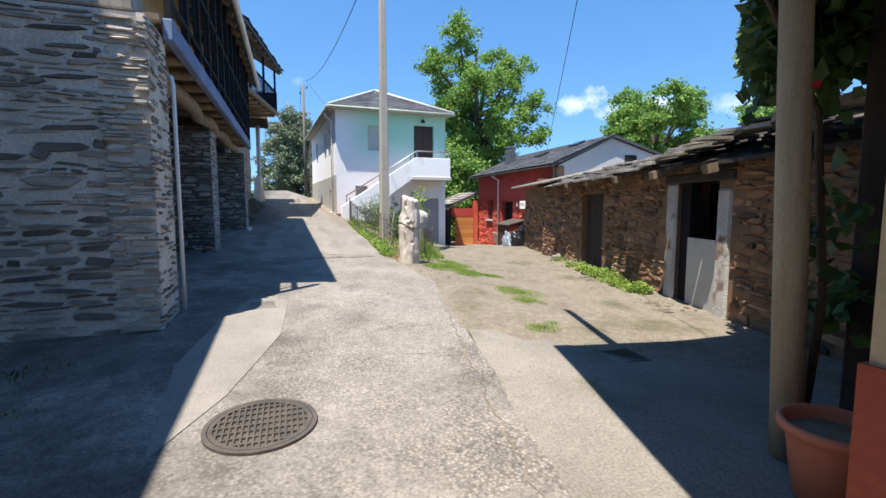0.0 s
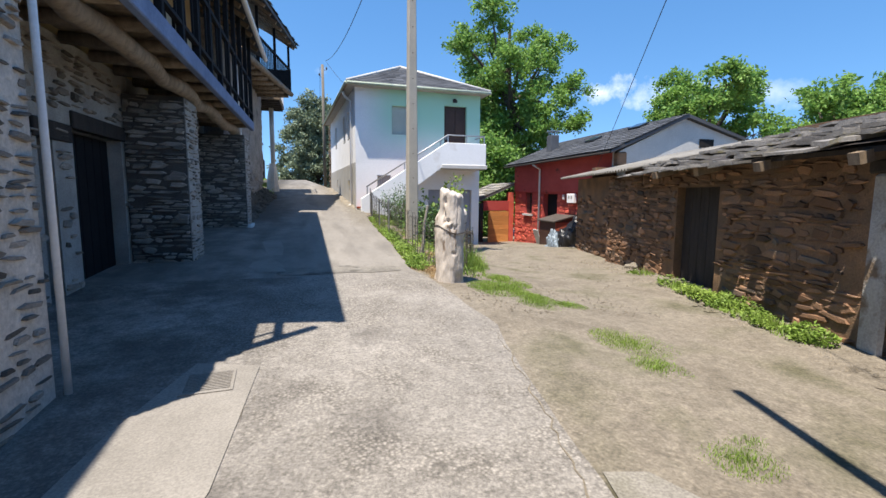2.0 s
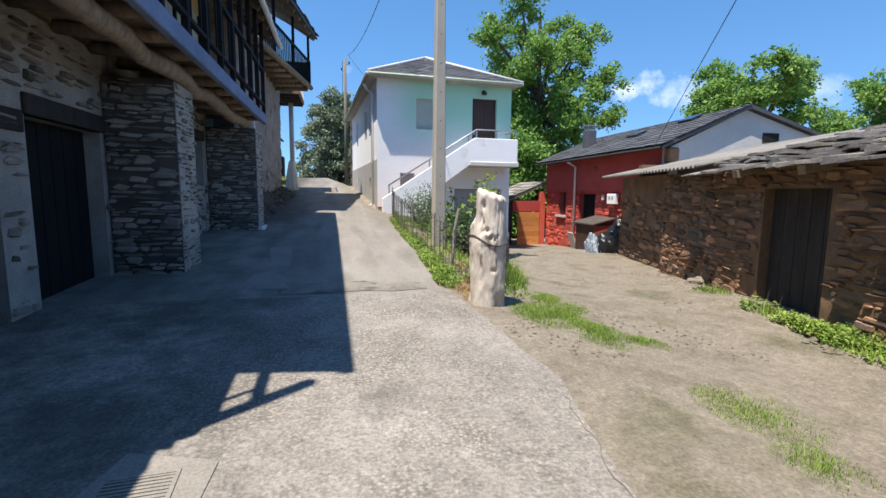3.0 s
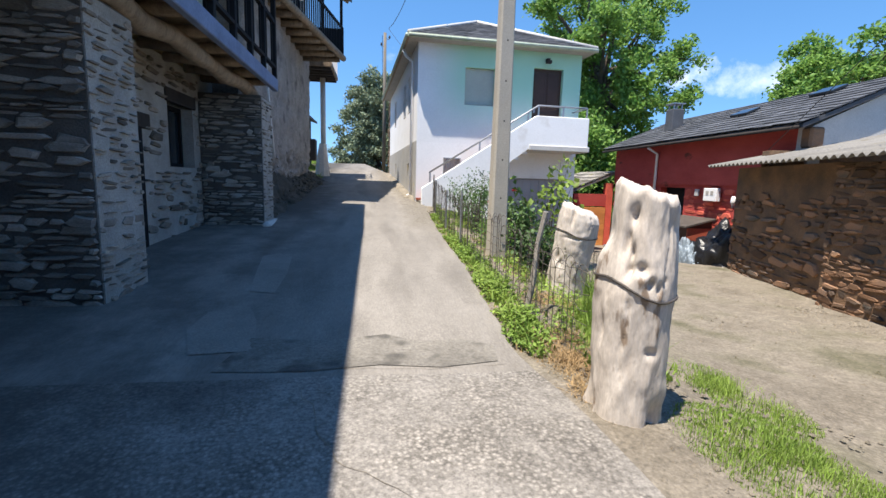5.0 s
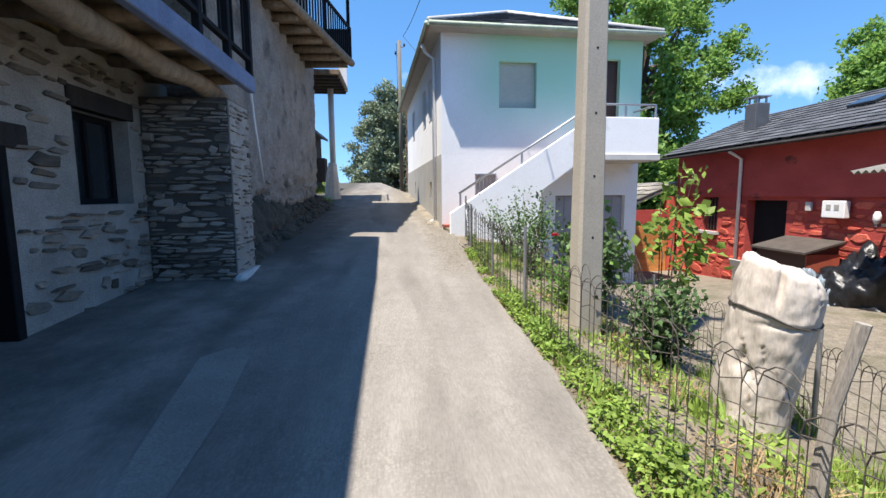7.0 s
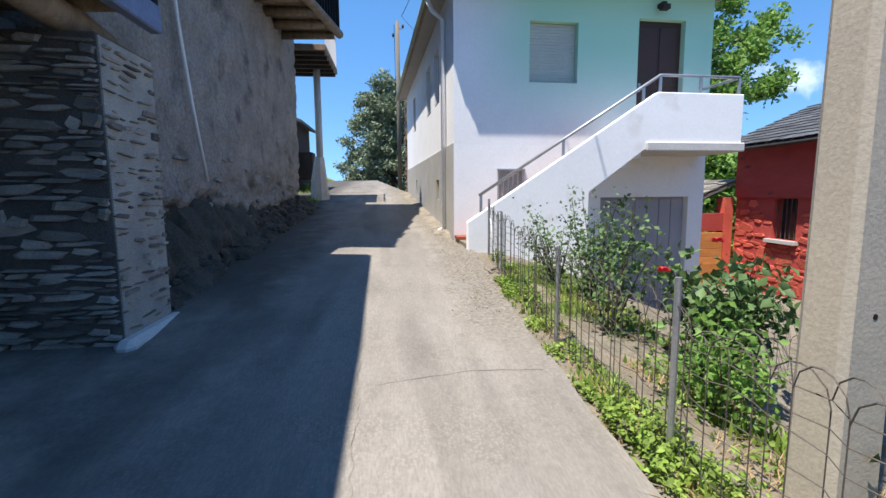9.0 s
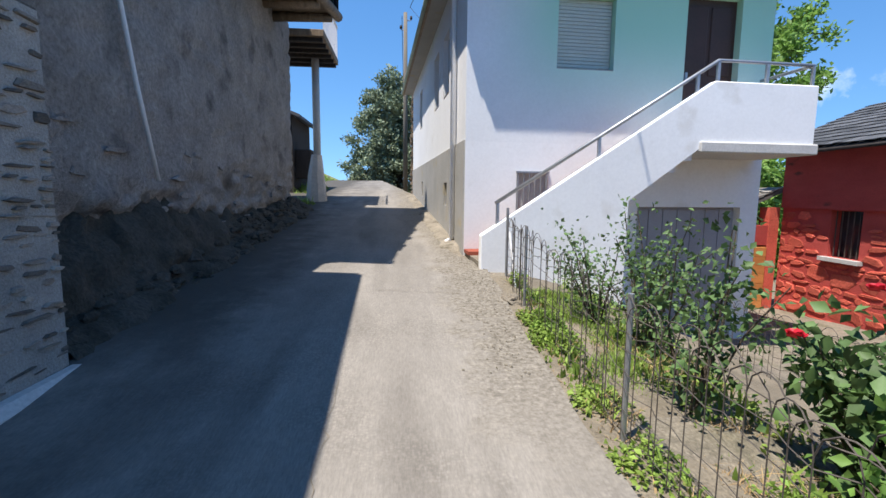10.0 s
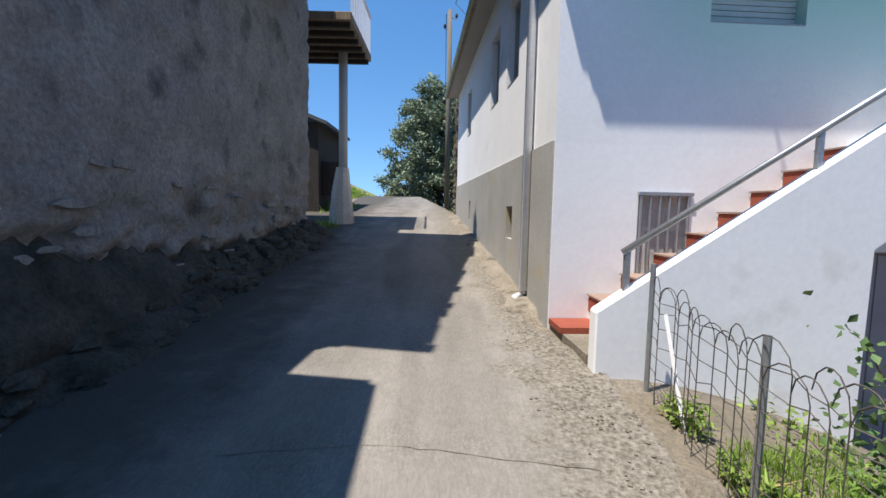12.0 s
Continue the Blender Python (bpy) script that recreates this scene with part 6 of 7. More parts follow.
def patch(name, outline, lift, material, label, rough=0.008):
    bm = bmesh.new()
    bm.faces.new([bm.verts.new((x, y, 0)) for x, y in outline])
    bmesh.ops.triangulate(bm, faces=bm.faces[:])
    for k in range(4):
        bmesh.ops.subdivide_edges(bm, edges=[ed for ed in bm.edges if ed.calc_length() > 0.22], cuts=1)
        bmesh.ops.triangulate(bm, faces=bm.faces[:])
    for v0 in bm.verts:
        v0.co.z = height(v0.co.x, v0.co.y) + lift + rough * noise.noise((v0.co.x * 0.9, v0.co.y * 0.9, 3.1))
    return solo(name, bm, material, label, "road patch", kind="structure")


patch("concrete_patch", [(-0.75, 2.6), (-0.45, 3.3), (-0.12, 4.6), (-0.05, 6.0), (-0.5, 6.15), (-0.75, 5.2), (-0.9, 4.0)], 0.006, M_PATCH, "smooth cement patch beside the road")
patch("concrete_patch", [(-0.42, 9.35), (-0.6, 9.8), (-0.58, 10.2), (-0.3, 10.35), (-0.16, 10.0), (-0.02, 9.4)], 0.006, M_PATCH, "pale repair patch in the shaded road")
patch("concrete_patch", [(-0.42, 10.8), (-0.55, 11.6), (-0.67, 12.4), (-0.5, 12.6), (-0.31, 12.4), (-0.2, 11.5), (-0.18, 10.75)], 0.006, M_PATCH, "pale repair patch in the shaded road")
patch("concrete_patch", [(0.95, -1.0), (3.6, -1.0), (3.9, 1.2), (3.8, 2.6), (3.3, 3.3), (2.9, 3.25), (2.6, 3.6), (2.35, 3.95), (2.15, 3.9), (1.95, 4.3), (1.72, 4.35), (1.5, 3.4), (1.2, 2.0), (0.95, 0.4)], -0.030, M_LANEC, "smooth cement patch in the lane", 0.03)
patch("concrete_patch", [(-0.2, 9.1), (0.35, 9.06), (0.8, 9.13), (1.2, 9.08), (1.58, 9.15), (1.62, 9.4), (1.4, 9.55), (1.1, 9.5), (0.85, 9.66), (0.4, 9.55), (-0.1, 9.62)], 0.006, M_STRIP, "dark cross strip in the road")

# ---- fences ----
def fence(name, line, posts, tall, label, spacing=0.095):
    """Loop-topped wire netting along a line, on thin posts."""
    t = thing(name, label, "fence")
    pts = [Vector((x, y, 0)) for x, y in line]
    wires = bmesh.new()
    run = []
    for a, b in zip(pts, pts[1:]):
        n = max(1, int((b - a).length / spacing))
        run += [(a.lerp(b, k / n)) for k in range(n)]
    run.append(pts[-1])
    rng = random.Random(len(run))
    for p in run:
        p.z = height(p.x, p.y) - 0.02
        p.x += rng.uniform(-0.03, 0.03)
        p.z -= 0.06 * abs(noise.noise((p.y * 0.7, p.x, 2.0)))
    for a, b in zip(run, run[2:]):
        h = tall * rng.uniform(0.9, 1.04)
        side = (b - a)
        arch = [a + Vector((0, 0, u * h)) for u in (0, 0.3, 0.6, 0.86)] + [a + side * (0.5 - 0.5 * math.cos(v)) + Vector((0, 0, h * (0.86 + 0.14 * math.sin(v)))) for v in (0.6, 1.2, 1.57, 1.94, 2.5)] + [b + Vector((0, 0, h * 0.86))]
        tube(wires, arch, 0.0031, 4, cap=False)
    for u in (0.1, 0.24, 0.38, 0.52, 0.66, 0.78, 0.88):
        tube(wires, [p + Vector((0, 0, u * tall + rng.uniform(-0.022, 0.022))) for p in run], 0.0026, 4, cap=False)
    part("wire_netting", wires, M_RUST, t)
    for x, y, h, r, wood in posts:
        b = bmesh.new()
        z = height(x, y) - 0.1
        if wood:
            tube(b, [(x, y, z), (x + 0.05, y - 0.02, z + h * 0.35), (x + 0.07, y - 0.03, z + h * 0.7), (x + 0.12, y - 0.06, z + h)], [r, r * 1.08, r * 0.86, r * 0.9], 6)
        else:
            tube(b, [(x, y, z), (x, y, z + h)], r, 8)
        part("post", b, M_GREYWOOD if wood else M_METAL, t, "grey split wooden post" if wood else "")


fence("garden_fence", [(2.15, 10.25), (2.05, 13.3), (2.05, 14.85), (2.1, 17.0), (2.2, 18.2)],
      [(2.12, 10.25, 1.0, 0.027, True), (2.06, 13.35, 0.95, 0.016, False), (2.05, 14.85, 0.85, 0.016, False), (2.12, 17.05, 0.85, 0.016, False), (2.2, 18.2, 0.9, 0.018, False)], 0.76, "rusty loop-topped wire fence on thin posts")
fence("garden_fence", [(2.55, 9.1), (3.55, 11.6), (4.1, 14.5), (4.7, 18.4)], [(3.55, 11.6, 0.8, 0.015, False), (4.1, 14.5, 0.8, 0.015, False)], 0.66, "loop-topped wire fence beside the lane")
fence("garden_fence", [(2.12, 10.25), (2.2, 9.2)], [], 0.7, "short run of sagging wire netting")
stick = bmesh.new()
tube(stick, [(2.2, 17.65, 0.75), (2.17, 17.95, 1.5)], 0.012, 6)
solo("stick", stick, M_PIPE, "pale stick leaning on the fence", "stick")

# ---- planting ----
def garden_row(y):
    e = lerp_table(ROAD_EDGE, y) - 0.08
    r = lerp_table([(9.0, 2.9), (11.5, 3.6), (14.5, 4.15), (18.4, 4.7)], y)
    return [e + (r - e) * i / 14 for i in range(15)]


garden_bed = sheet("garden_bed", garden_row, [9.15 + 0.2 * k for k in range(46)], -0.028, M_SOIL, 0.02, label="brown garden soil with straw and roots", category="garden bed")
for v0 in garden_bed.data.vertices:
    v0.co.z -= 0.09 * max(0.0, (9.8 - v0.co.y) / 0.65)
rose_bush(2.75, 16.8, 0.9, 0.45, 12, 420, 0.055, 41, "leggy rose bush with pale dusty leaves", material=M_LEAFD)
rose_bush(2.9, 16.2, 1.2, 0.55, 13, 560, 0.065, 42, "rose bush by the wire fence", material=M_LEAFD)
rose_bush(2.65, 15.2, 1.25, 0.45, 9, 320, 0.075, 43, "tall leggy rose bush", ((0.2, -0.45, 0.62),), material=M_LEAFD)
rose_bush(3.4, 14.7, 1.15, 0.5, 14, 800, 0.115, 44, "dense dark-leaved rose bush with a red bloom", ((-0.08, 0.1, 1.24),), material=M_LEAFD)
rose_bush(3.1, 12.6, 0.85, 0.42, 14, 560, 0.085, 45, "dense dark-leaved rose bush", material=M_LEAFD)
rose_bush(3.4, 13.2, 1.85, 0.5, 8, 120, 0.15, 46, "tall climbing rose with broad yellowish leaves", material=M_GRASS, bare=0.55)
rose_bush(2.75, 14.0, 0.6, 0.4, 10, 500, 0.07, 47, "low rose bush among dry grass", material=M_LEAF)
VERGE = [(lerp_table(ROAD_EDGE, 9.6 + 0.5 * k) + 0.2, 9.6 + 0.5 * k, 0.2, 0.35) for k in range(15)] + [(2.2, 16.5, 0.14, 0.3), (2.3, 17.2, 0.15, 0.3), (2.25, 17.8, 0.1, 0.2)]
weeds("verge_weeds", VERGE, 11000, 0.042, 0.13, M_GRASS, 51, "bright green weeds along the road edge")
scatter_grass("verge_grass", VERGE, 6000, 0.16, M_GRASS, 52, "fresh grass along the road edge")
GARDEN = [(2.55 + 0.08 * k, 9.6 + 1.0 * k, 0.5, 0.7) for k in range(9)]
scatter_grass("garden_grass", GARDEN, 5000, 0.2, M_GRASS, 53, "rough green grass in the garden")
scatter_grass("dry_grass", [(2.55, 10.6, 0.4, 0.7), (2.7, 12.0, 0.35, 0.5), (2.8, 13.2, 0.5, 0.6), (2.9, 14.6, 0.5, 0.6), (2.9, 16.0, 0.5, 0.6)], 11000, 0.14, M_DRY, 54, "dry straw between the roses", lean=1.6, wide=0.0035)
scatter_grass("tall_grass", [(2.85, 9.9, 0.3, 0.5), (3.2, 10.6, 0.3, 0.5), (3.5, 12.0, 0.3, 0.6)], 4800, 0.42, M_GRASS, 55, "tall feathery green grass by the dead trunks", wide=0.0032, lean=0.45)
scatter_grass("lane_grass", [(2.75, 8.2, 0.45, 0.55), (3.0, 7.6, 0.35, 0.5), (3.35, 7.4, 0.25, 0.25), (3.2, 9.0, 0.35, 0.6)], 48000, 0.075, M_GRASS, 56, "bright grass round the dead trunk", wide=0.0022)
scatter_grass("lane_tufts", [(3.25, 6.1, 0.4, 0.45), (3.05, 5.5, 0.25, 0.3), (2.55, 4.3, 0.25, 0.2), (2.75, 4.45, 0.15, 0.1)], 18000, 0.05, M_GRASS, 57, "grass tufts in the lane", wide=0.002)
scatter_grass("trunk_litter", [(2.15, 9.2, 0.3, 0.35), (2.05, 8.75, 0.14, 0.2), (2.3, 9.7, 0.3, 0.4)], 9000, 0.07, M_DRY, 66, "dry leaves and straw at the dead trunk's foot", lean=1.8, wide=0.0035)
scatter_grass("feathery_grass", [(2.62, 9.8, 0.16, 0.25), (2.8, 10.2, 0.2, 0.25)], 2600, 0.62, M_GRASS, 67, "tall feathery green plant beside the dead trunk", wide=0.003, lean=0.45)
scatter_grass("fence_grass", [(2.45, 16.8, 0.25, 0.5), (2.8, 16.4, 0.35, 0.5), (2.5, 15.8, 0.3, 0.5), (2.6, 17.4, 0.35, 0.35), (2.95, 17.5, 0.3, 0.3)], 14000, 0.13, M_GRASS, 68, "bright grass inside the wire fence", wide=0.004)
scatter_grass("verge_straw", VERGE, 6000, 0.12, M_DRY, 64, "dry straw among the verge weeds", lean=1.2, wide=0.005)
SHEDG = [(5.25 + 0.242 * s - 0.36, 4.7 + 0.97 * s, 0.22, 0.34) for s in (1.3, 1.7, 2.1, 2.5, 2.9, 3.3, 3.8)]
weeds("garden_weeds", [(2.5 + 0.06 * k, 9.7 + 0.9 * k, 0.35, 0.6) for k in range(10)], 2000, 0.05, 0.16, M_GRASS, 65, "bright weeds in the garden bed")
weeds("shed_weeds", SHEDG, 5200, 0.05, 0.15, M_GRASS, 58, "bright weeds at the foot of the shed wall")
scatter_grass("shed_grass", SHEDG + [(6.2, 9.6, 0.2, 0.4)], 4500, 0.16, M_GRASS, 59, "grass at the foot of the shed wall", wide=0.007)
scatter_grass("gable_grass", [(-2.2, 4.2, 0.9, 0.5), (-1.9, 3.4, 0.5, 0.5)], 5000, 0.1, M_LEAFD, 60, "dark grass in the shade below the gable")
scatter_grass("far_grass", [(-2.6, 30.5, 0.8, 1.8), (-1.7, 25.5, 0.25, 0.9), (1.9, 31.5, 0.5, 1.6), (2.0, 36, 0.8, 3.5), (-4.6, 40, 1.6, 5)], 14000, 0.4, M_GRASS, 61, "long grass beside the upper road", wide=0.02)
for k, (x, y, s) in enumerate(((2.02, 17.2, 0.1), (6.65, 10.4, 0.14), (7.1, 11.2, 0.12), (6.0, 8.6, 0.1), (2.45, 10.4, 0.09), (-1.45, 16.6, 0.12), (-1.5, 17.5, 0.14))):
    heap("stone", pose(x, y, height(x, y) - 0.03, 0, 0, 40 * k), s, s * 1.5, s * 0.7, M_STONE if x < 0 else M_DIRT, k, "loose stone on the ground", "stone")
scatter_debris = random.Random(77)
vs, fs = [], []
for k in range(260):
    s = scatter_debris.uniform(0.0, 7.4)
    x = 5.25 + 0.242 * s - scatter_debris.uniform(0.1, 0.75)
    y = 4.7 + 0.97 * s
    r = scatter_debris.uniform(0.015, 0.06)
    o, z = len(vs), height(x, y) - 0.04
    vs += [(x + r * math.cos(a) * scatter_debris.uniform(0.7, 1.2), y + r * math.sin(a) * scatter_debris.uniform(0.7, 1.2), z) for a in (0, 1.3, 2.6, 3.9, 5.2)]
    vs += [(x + scatter_debris.uniform(-0.3, 0.3) * r, y, z + r * scatter_debris.uniform(0.5, 1.0))]
    fs += [(o + i, o + (i + 1) % 5, o + 5) for i in range(5)]
for k in range(700):
    y = scatter_debris.uniform(8.5, 16.5)
    x = 3.6 + (y - 8.5) * 0.13 + scatter_debris.uniform(0.1, 2.6)
    r = scatter_debris.uniform(0.008, 0.03)
    o, z = len(vs), height(x, y) - 0.045
    vs += [(x + r * math.cos(a) * scatter_debris.uniform(0.7, 1.2), y + r * math.sin(a) * scatter_debris.uniform(0.7, 1.2), z) for a in (0, 1.3, 2.6, 3.9, 5.2)]
    vs += [(x + scatter_debris.uniform(-0.3, 0.3) * r, y, z + r * scatter_debris.uniform(0.6, 1.2))]
    fs += [(o + i, o + (i + 1) % 5, o + 5) for i in range(5)]
for k in range(1000):
    y = scatter_debris.choice((scatter_debris.uniform(7.0, 9.0), scatter_debris.uniform(15.5, 23.0)))
    e = lerp_table(ROAD_EDGE, y)
    x = e + (scatter_debris.uniform(0.05, 2.4) if y < 9.2 else scatter_debris.gauss(-0.15, 0.16))
    if y > 19.2:
        x = 1.66 - 0.055 * (y - 20.4) + scatter_debris.gauss(0, 0.08)
    r = scatter_debris.uniform(0.006, 0.022) * (1.0 if y < 9.2 else 0.6)
    o, z = len(vs), height(x, y) - (0.035 if x > e + 0.02 else -0.004)
    vs += [(x + r * math.cos(a) * scatter_debris.uniform(0.7, 1.2), y + r * math.sin(a) * scatter_debris.uniform(0.7, 1.2), z) for a in (0, 1.3, 2.6, 3.9, 5.2)]
    vs += [(x + scatter_debris.uniform(-0.3, 0.3) * r, y, z + r * scatter_debris.uniform(0.5, 1.0))]
    fs += [(o + i, o + (i + 1) % 5, o + 5) for i in range(5)]
tagged(raw("gravel", vs, fs, M_DIRT, kind="stuff", label="loose gravel and chips along lane and road edge"), category="gravel")

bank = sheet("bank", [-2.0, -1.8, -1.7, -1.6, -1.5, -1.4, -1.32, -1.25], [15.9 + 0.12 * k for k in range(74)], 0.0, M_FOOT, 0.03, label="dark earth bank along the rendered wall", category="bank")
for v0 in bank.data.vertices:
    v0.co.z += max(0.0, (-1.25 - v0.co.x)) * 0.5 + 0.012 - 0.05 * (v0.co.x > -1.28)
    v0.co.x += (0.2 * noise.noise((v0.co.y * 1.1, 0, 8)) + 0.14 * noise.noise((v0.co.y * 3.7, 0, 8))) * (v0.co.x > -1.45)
rocks = random.Random(83)
vs, fs = [], []
for k in range(330):
    y = rocks.uniform(15.95, 24.4)
    x = -1.72 + 0.5 * rocks.random() ** 1.6
    r = rocks.uniform(0.025, 0.11)
    o, z = len(vs), height(x, y) + max(0.0, -1.3 - x) * 0.7 - 0.03
    for rr, zz in ((1.0, 0.0), (0.95, 0.45), (0.55, 0.8)):
        vs += [(x + r * rr * math.cos(a) * rocks.uniform(0.75, 1.2), y + 1.5 * r * rr * math.sin(a) * rocks.uniform(0.75, 1.2), z + r * (zz + rocks.uniform(-0.1, 0.1))) for a in (0, 1.05, 2.1, 3.15, 4.2, 5.25)]
    fs += [(o + 6 * q + i, o + 6 * q + (i + 1) % 6, o + 6 * q + 6 + (i + 1) % 6, o + 6 * q + 6 + i) for q in (0, 1) for i in range(6)] + [tuple(o + 12 + i for i in range(6))]
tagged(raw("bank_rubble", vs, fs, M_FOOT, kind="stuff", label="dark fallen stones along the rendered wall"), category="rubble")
scatter_grass("bank_grass", [(-1.5, 16.6 + 0.8 * k, 0.25, 0.5) for k in range(10)], 2600, 0.16, M_LEAFD, 62, "dark weeds on the shaded bank")

scatter_grass("gutter_weeds", [(1.72 - 0.055 * k, 20.4 + 1.0 * k, 0.12, 0.5) for k in range(9)], 1800, 0.09, M_DRY, 63, "dry weeds along the white house wall", wide=0.006)


def crack(points, width, seed):
    """A thin dark open joint wandering through the road slab."""
    rng = random.Random(seed)
    run = []
    for (x0, y0), (x1, y1) in zip(points, points[1:]):
        n = max(2, int(math.hypot(x1 - x0, y1 - y0) / 0.08))
        run += [(x0 + (x1 - x0) * k / n + rng.uniform(-0.025, 0.025), y0 + (y1 - y0) * k / n + rng.uniform(-0.012, 0.012)) for k in range(n)]
    vs, fs = [], []
    for k, (x, y) in enumerate(run):
        a, b = run[max(k - 1, 0)], run[min(k + 1, len(run) - 1)]
        d = Vector((b[1] - a[1], a[0] - b[0], 0)).normalized() * width * rng.uniform(0.1, 0.7)
        z = height(x, y) + 0.0045 + 0.008 * noise.noise((x * 0.9, y * 0.9, 3.1))
        vs += [(x - d.x, y - d.y, z), (x + d.x, y + d.y, z)]
    fs = [(2 * k, 2 * k + 1, 2 * k + 3, 2 * k + 2) for k in range(len(run) - 1)]
    raw("crack", vs, fs, M_SOIL, road)


crack([(-0.75, 3.2), (-0.3, 4.4), (0.0, 5.6)], 0.003, 1)
crack([(-0.6, 3.7), (0.4, 3.85), (1.5, 3.6)], 0.004, 2)
crack([(0.5, 9.10), (1.2, 9.06), (1.7, 9.12)], 0.003, 3)
crack([(0.35, 8.9), (0.6, 8.2), (1.0, 7.9)], 0.004, 4)
crack([(0.9, 0.8), (1.2, 2.6), (1.75, 5.2), (1.95, 6.4)], 0.010, 5)
crack([(0.6, 14.2), (1.3, 14.35), (1.85, 14.3)], 0.005, 6)
crack([(-0.2, 17.4), (0.6, 17.5), (1.7, 17.3)], 0.005, 7)
crack([(0.55, 11.0), (0.62, 13.0), (0.5, 15.6)], 0.003, 8)

# ---- wood stack, trees, distance ----
stack = thing("wood_stack", "tall stack of weathered timber beyond the white house", "wood stack")
srng = random.Random(9)
vs, fs = [], []
for j in range(22):
    for i in range(9):
        x, z, r = 1.35 + i * 0.2 + srng.uniform(-0.03, 0.03), height(1.5, 30.2) + 0.1 + j * 0.17, srng.uniform(0.06, 0.095)
        y0 = 29.9 + srng.uniform(-0.15, 0.1)
        o = len(vs)
        vs += [(x + r * math.cos(k * math.tau / 7), y, z + r * math.sin(k * math.tau / 7)) for y in (y0, y0 + 1.2) for k in range(7)]
        fs += [tuple(o + k for k in range(7))] + [(o + k, o + (k + 1) % 7, o + 7 + (k + 1) % 7, o + 7 + k) for k in range(7)]
raw("timber_mass", vs, fs, M_OLDWOOD, stack, kind="stuff")

def crown(seed, count, low, high, wide, size, lean=0.0):
    """Uneven masses of a broad-leaved crown between two heights, widest below its middle."""
    rng = random.Random(seed)
    out = []
    for k in range(count):
        u = (k + 0.5) / count
        reach = wide * (0.35 + 0.65 * math.sin(math.pi * min(1.0, 0.2 + 0.8 * (1 - u)))) * rng.uniform(0.45, 1.05)
        a = k * 2.4 + rng.uniform(-0.5, 0.5)
        out.append((reach * math.cos(a) + lean * u, 0.8 * reach * math.sin(a), low + (high - low) * u + rng.uniform(-0.5, 0.5), size * rng.uniform(0.7, 1.3) * (1.1 - 0.35 * u)))
    return out


tree(13.6, 33, height(13.6, 33), crown(5, 30, 3.2, 14.4, 4.5, 1.5), 60000, 0.25, M_LEAF, 71, "tall walnut tree behind the houses", trunk=0.4, dens=8, clump=0.5)
tree(10.2, 28.5, height(10.2, 28.5), [(0, 0, 4.4, 1.9), (-1.6, -0.4, 3.2, 1.5), (1.6, 0, 3.6, 1.7), (-0.4, -0.8, 2.2, 1.5), (2.4, -0.5, 2.4, 1.3), (-2.4, -0.6, 1.4, 1.3), (-1.2, -1.2, 0.9, 1.2)], 26000, 0.26, M_LEAF, 72, "bushy green tree behind the red house", trunk=0.16)
tree(13.0, 28.0, height(13.0, 28.0), [(0, 0, 2.2, 1.4), (-1.2, 0, 1.5, 1.2), (1.2, 0.3, 1.6, 1.3), (0, -0.4, 0.8, 1.2), (0.4, 0, 3.4, 1.2)], 12000, 0.24, M_LEAF, 77, "low leafy hazel behind the red house", trunk=0.1)
tree(29.5, 32, height(29, 32), crown(6, 24, 3.0, 11.6, 4.6, 1.8), 44000, 0.32, M_LEAF, 73, "round green tree behind the shed", trunk=0.35, dens=8)
tree(38.5, 29, height(38, 29), crown(9, 24, 3.0, 10.6, 5.4, 1.9, 2.5), 42000, 0.34, M_LEAF, 74, "broad green tree behind the shed", trunk=0.35, dens=8)
tree(0.7, 46.5, height(0.7, 46.5) - 0.2, [(0, 0, 8.6, 1.5), (-0.5, 0, 7.0, 2.1), (0.8, 0, 6.2, 2.3), (-1.3, -0.3, 5.0, 2.2), (1.2, -0.4, 4.2, 2.2), (-1.8, -0.2, 3.0, 2.1), (0.2, -0.6, 2.2, 2.2), (2.0, 0, 1.8, 1.6), (-2.0, -0.3, 1.4, 1.6)], 44000, 0.24, M_PINE, 75, "dense dark evergreen tree at the road's crest", trunk=0.3, clump=0.42)
tree(7.0, 52, height(7, 52), [(0, 0, 5.5, 2.5), (-2.4, 0, 4.2, 2.2), (2.6, 0, 4.4, 2.4), (0, 0, 2.6, 2.4)], 16000, 0.34, M_LEAFD, 76, "dark tree beyond the white house", trunk=0.3)

# distant wooded rise all round
rng = np.random.default_rng(91)
pts = []
for k in range(5200):
    a = rng.random() * math.tau
    d = rng.uniform(150, 190)
    x, y = d * math.sin(a), d * math.cos(a)
    if abs(a) < 0.14 or abs(a - math.tau) < 0.14:
        continue
    pts.append((x, y, -6 + 9 * rng.random() * (0.6 + 0.4 * math.sin(a * 7))))
pts = np.repeat(np.array(pts), 3, axis=0) + rng.normal(size=(len(pts) * 3, 3)) * 1.2
tagged(new("far_woods", leaf_mesh("far_woods", pts, rng.uniform(1.6, 3.4, len(pts)), M_LEAFD, 92)), "distant dark woods round the village", "woods", kind="stuff")
field = sheet("meadow", [-60, -30, -15, -8, -5, -3.4], [31, 36, 42, 48, 56, 70, 110, 200], 0.02, M_FIELD, 0, label="dry grassy meadow beyond the crest", category="meadow")

# ---- neighbour behind the camera on the other side ----
nb = thing("neighbour_house", "plain stone house across the yard", "house")
part("wall", boxes((-9, -2.9, -12, 3.9, -0.5, 5.0)), M_MORTAR, nb)
nr = bmesh.new()
prism(nr, [(-2.1, 5.05), (-2.1, 5.15), (-6, 7.2), (-9.8, 5.1), (-6, 7.05)], "y", -12.5, 5.0)
part("roof", nr, M_SLATE, nb)

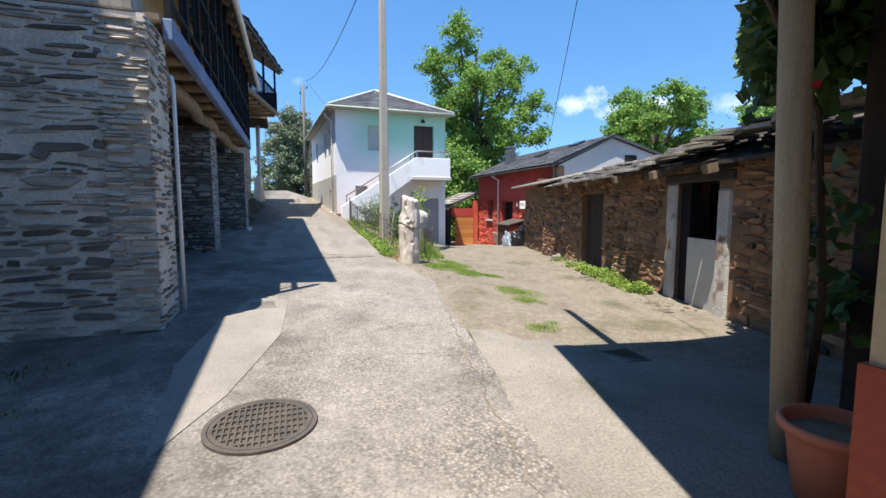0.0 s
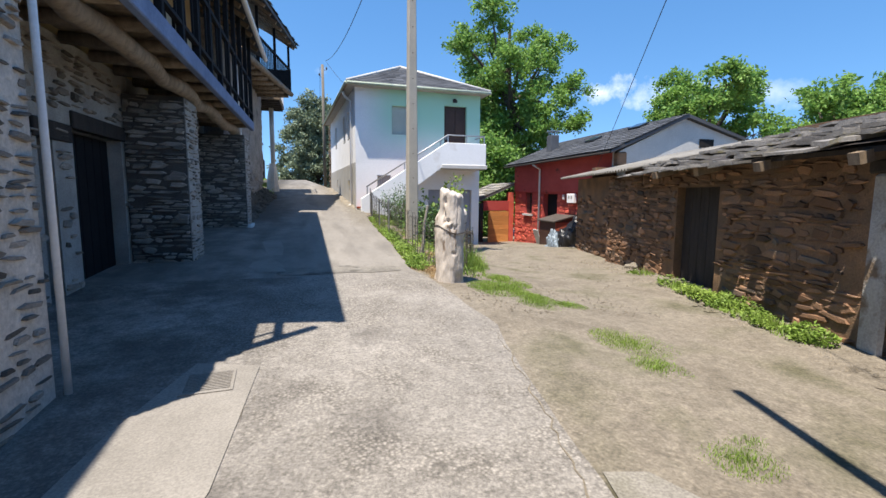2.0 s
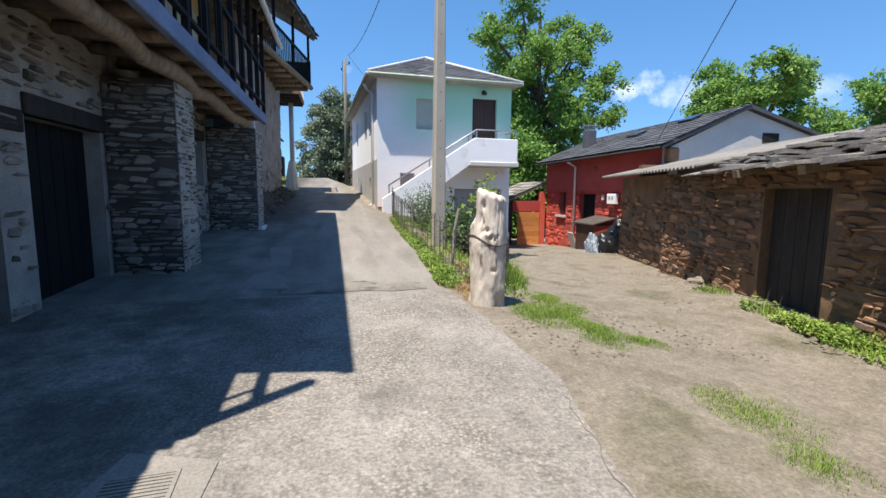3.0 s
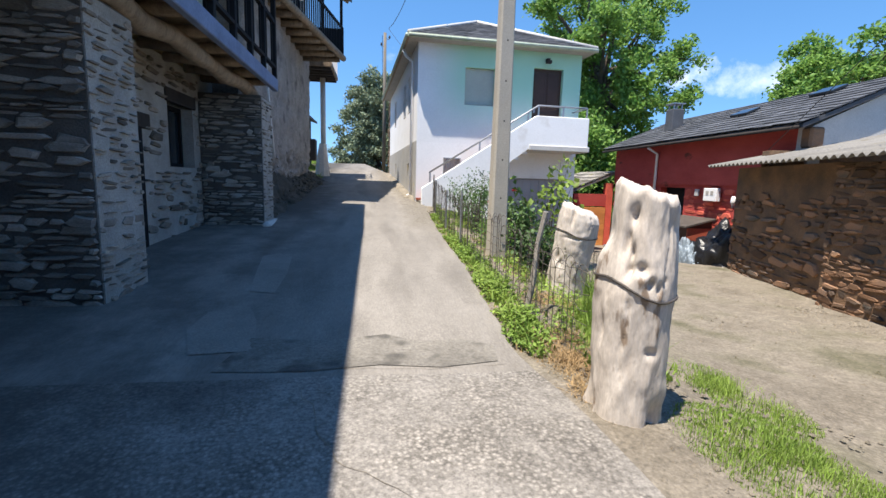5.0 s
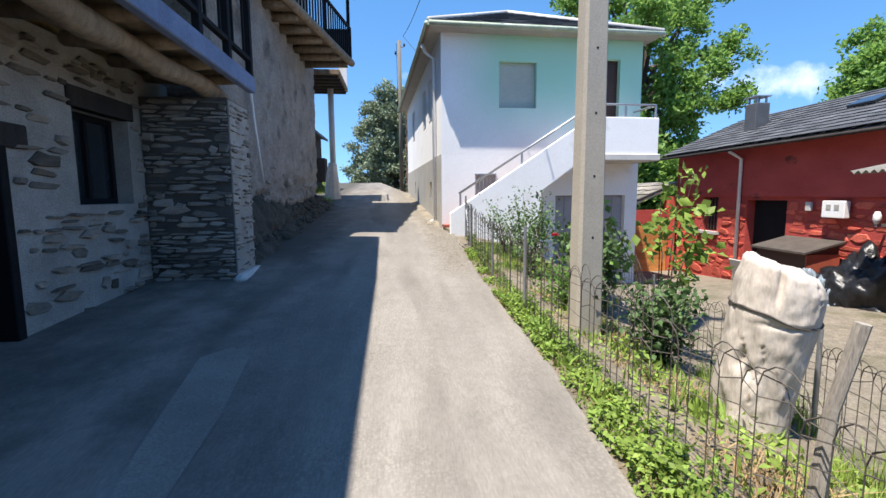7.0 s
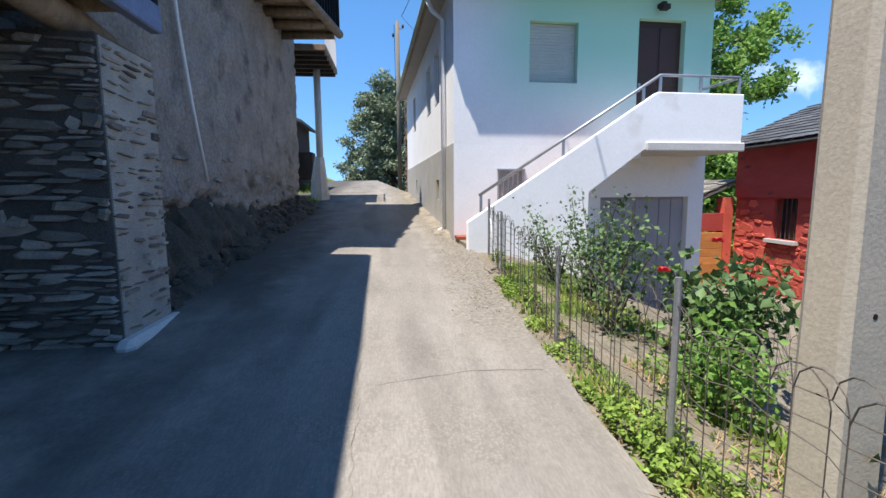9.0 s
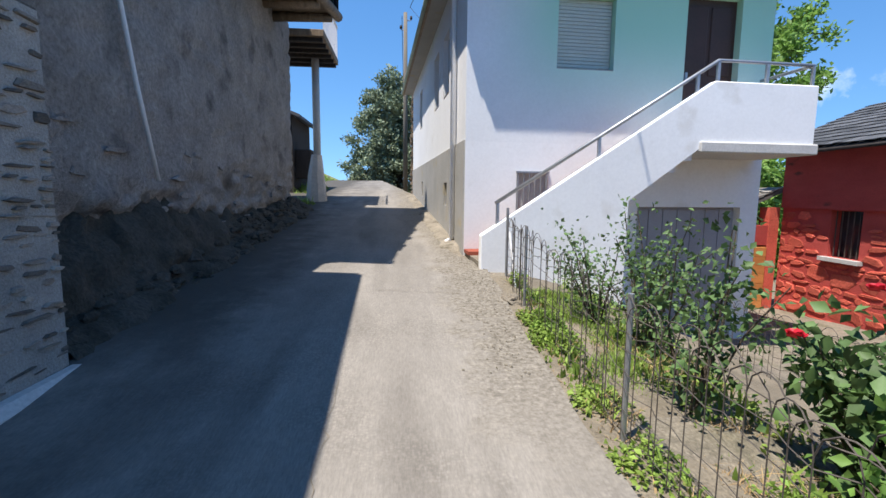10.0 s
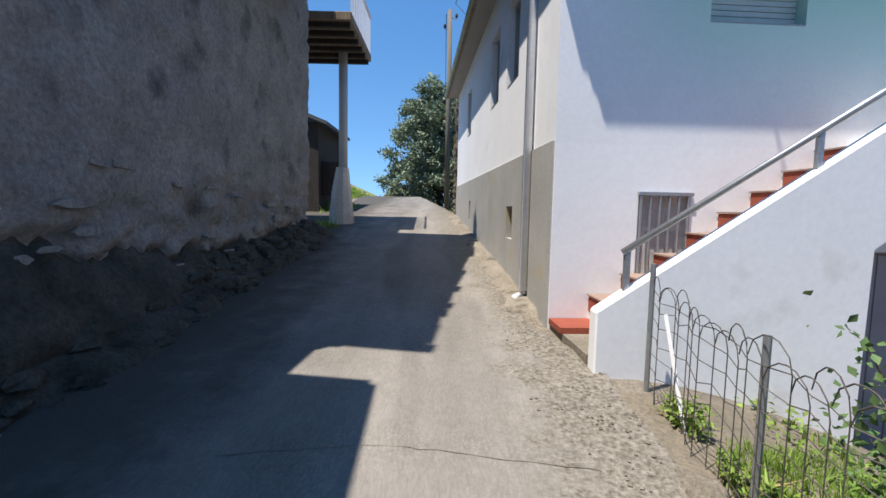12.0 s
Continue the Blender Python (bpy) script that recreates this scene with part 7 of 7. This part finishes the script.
# ---- stones of the grey walls ----
SCHIST = dict(skip=0.16, lengths=(0.10, 0.62), heights=(0.012, 0.075), gap=0.018, proud=(0.003, 0.035), tip=0.09)
SLIVERS = dict(skip=0.3, lengths=(0.1, 0.34), heights=(0.014, 0.05), gap=0.03, proud=(0.004, 0.03), tip=0.12)
DRYLAID = dict(skip=0.05, lengths=(0.12, 0.5), heights=(0.022, 0.075), gap=0.008, proud=(0.012, 0.055))
masonry(gable_wall, M_LITSTONE, pose(A_X + 0.02, A_Y0, 0.12, 0, 0, 180), 0.42, 3.12, 31, singles=90, near=(0.3, 3.0), skip=0.03, lengths=(0.2, 0.55), heights=(0.022, 0.065), gap=0.009, proud=(0.015, 0.06), tip=0.05)
masonry(gable_wall, M_STONED, pose(A_X - 0.36, A_Y0, 0.12, 0, 0, 180), 4.2, 3.12, 1, singles=280, near=(0.3, 2.6), **SCHIST)
masonry(pier_2, M_STONE, pose(-1.5, 10.45, 0.3, 0, 0, 180), 0.82, 2.7, 3, singles=130, near=(0, 3), **DRYLAID)
for y0, y1, x0, z0 in ((10.46, 11.19, -1.5, 0.22), (15.11, 15.84, -1.28, 0.42)):
    part("mortar_face", boxes((x0 + 0.002, x0 + 0.014, y0, y1, z0, 3.0)), M_LIME, stone_house, "pale mortar smeared over the pier's flank")
masonry(pier_2, M_STONED, pose(-1.486, 11.2, 0.3, 0, 0, -90), 0.75, 2.7, 4, singles=130, near=(0, 3), **SLIVERS)
masonry(pier_3, M_STONE, pose(-1.28, 15.1, 0.55, 0, 0, 180), 1.02, 2.45, 5, singles=130, near=(0, 3), **DRYLAID)
masonry(pier_3, M_STONED, pose(-1.266, 15.85, 0.55, 0, 0, -90), 0.75, 2.45, 6, singles=130, near=(0, 3), **SLIVERS)
masonry(wall_end, M_STONED, pose(A_X, 5.78, 0.12, 0, 0, -90), 0.76, 3.12, 2, singles=150, near=(0, 3.2), **SLIVERS)
masonry(back_wall_1, M_STONED, pose(RECESS_1, 10.45, 0.3, 0, 0, -90), 4.5, 2.9, 7, lengths=(0.12, 0.4), heights=(0.03, 0.10), singles=190, near=(0.2, 2.6), skip=0.4, holes=[(10.45 - b, 10.45 - a, 0, d - 0.3 + 0.22) for a, b, c, d in HOLES_A[:2]])
masonry(back_wall_2, M_STONED, pose(RECESS_X, 15.1, 0.5, 0, 0, -90), 3.9, 2.7, 8, lengths=(0.12, 0.45), heights=(0.03, 0.11), singles=190, near=(0.1, 2.4), skip=0.4, holes=[(15.1 - 13.05, 15.1 - 11.9, 0, 2.0), (15.1 - 14.85, 15.1 - 13.84, 1.2, 2.4)])
masonry(render_house, M_RENDER, pose(-1.735, 24.4, 1.0, 0, 0, -90), 8.3, 2.4, 23, lengths=(0.15, 0.5), heights=(0.03, 0.1), gap=0.05, proud=(0.0, 0.03), skip=0.84, singles=120, near=(0.2, 2.2), top=lambda u: 1.3 + 0.5 * noise.noise((u * 0.8, 1.5, 0)) + 0.05 * u)
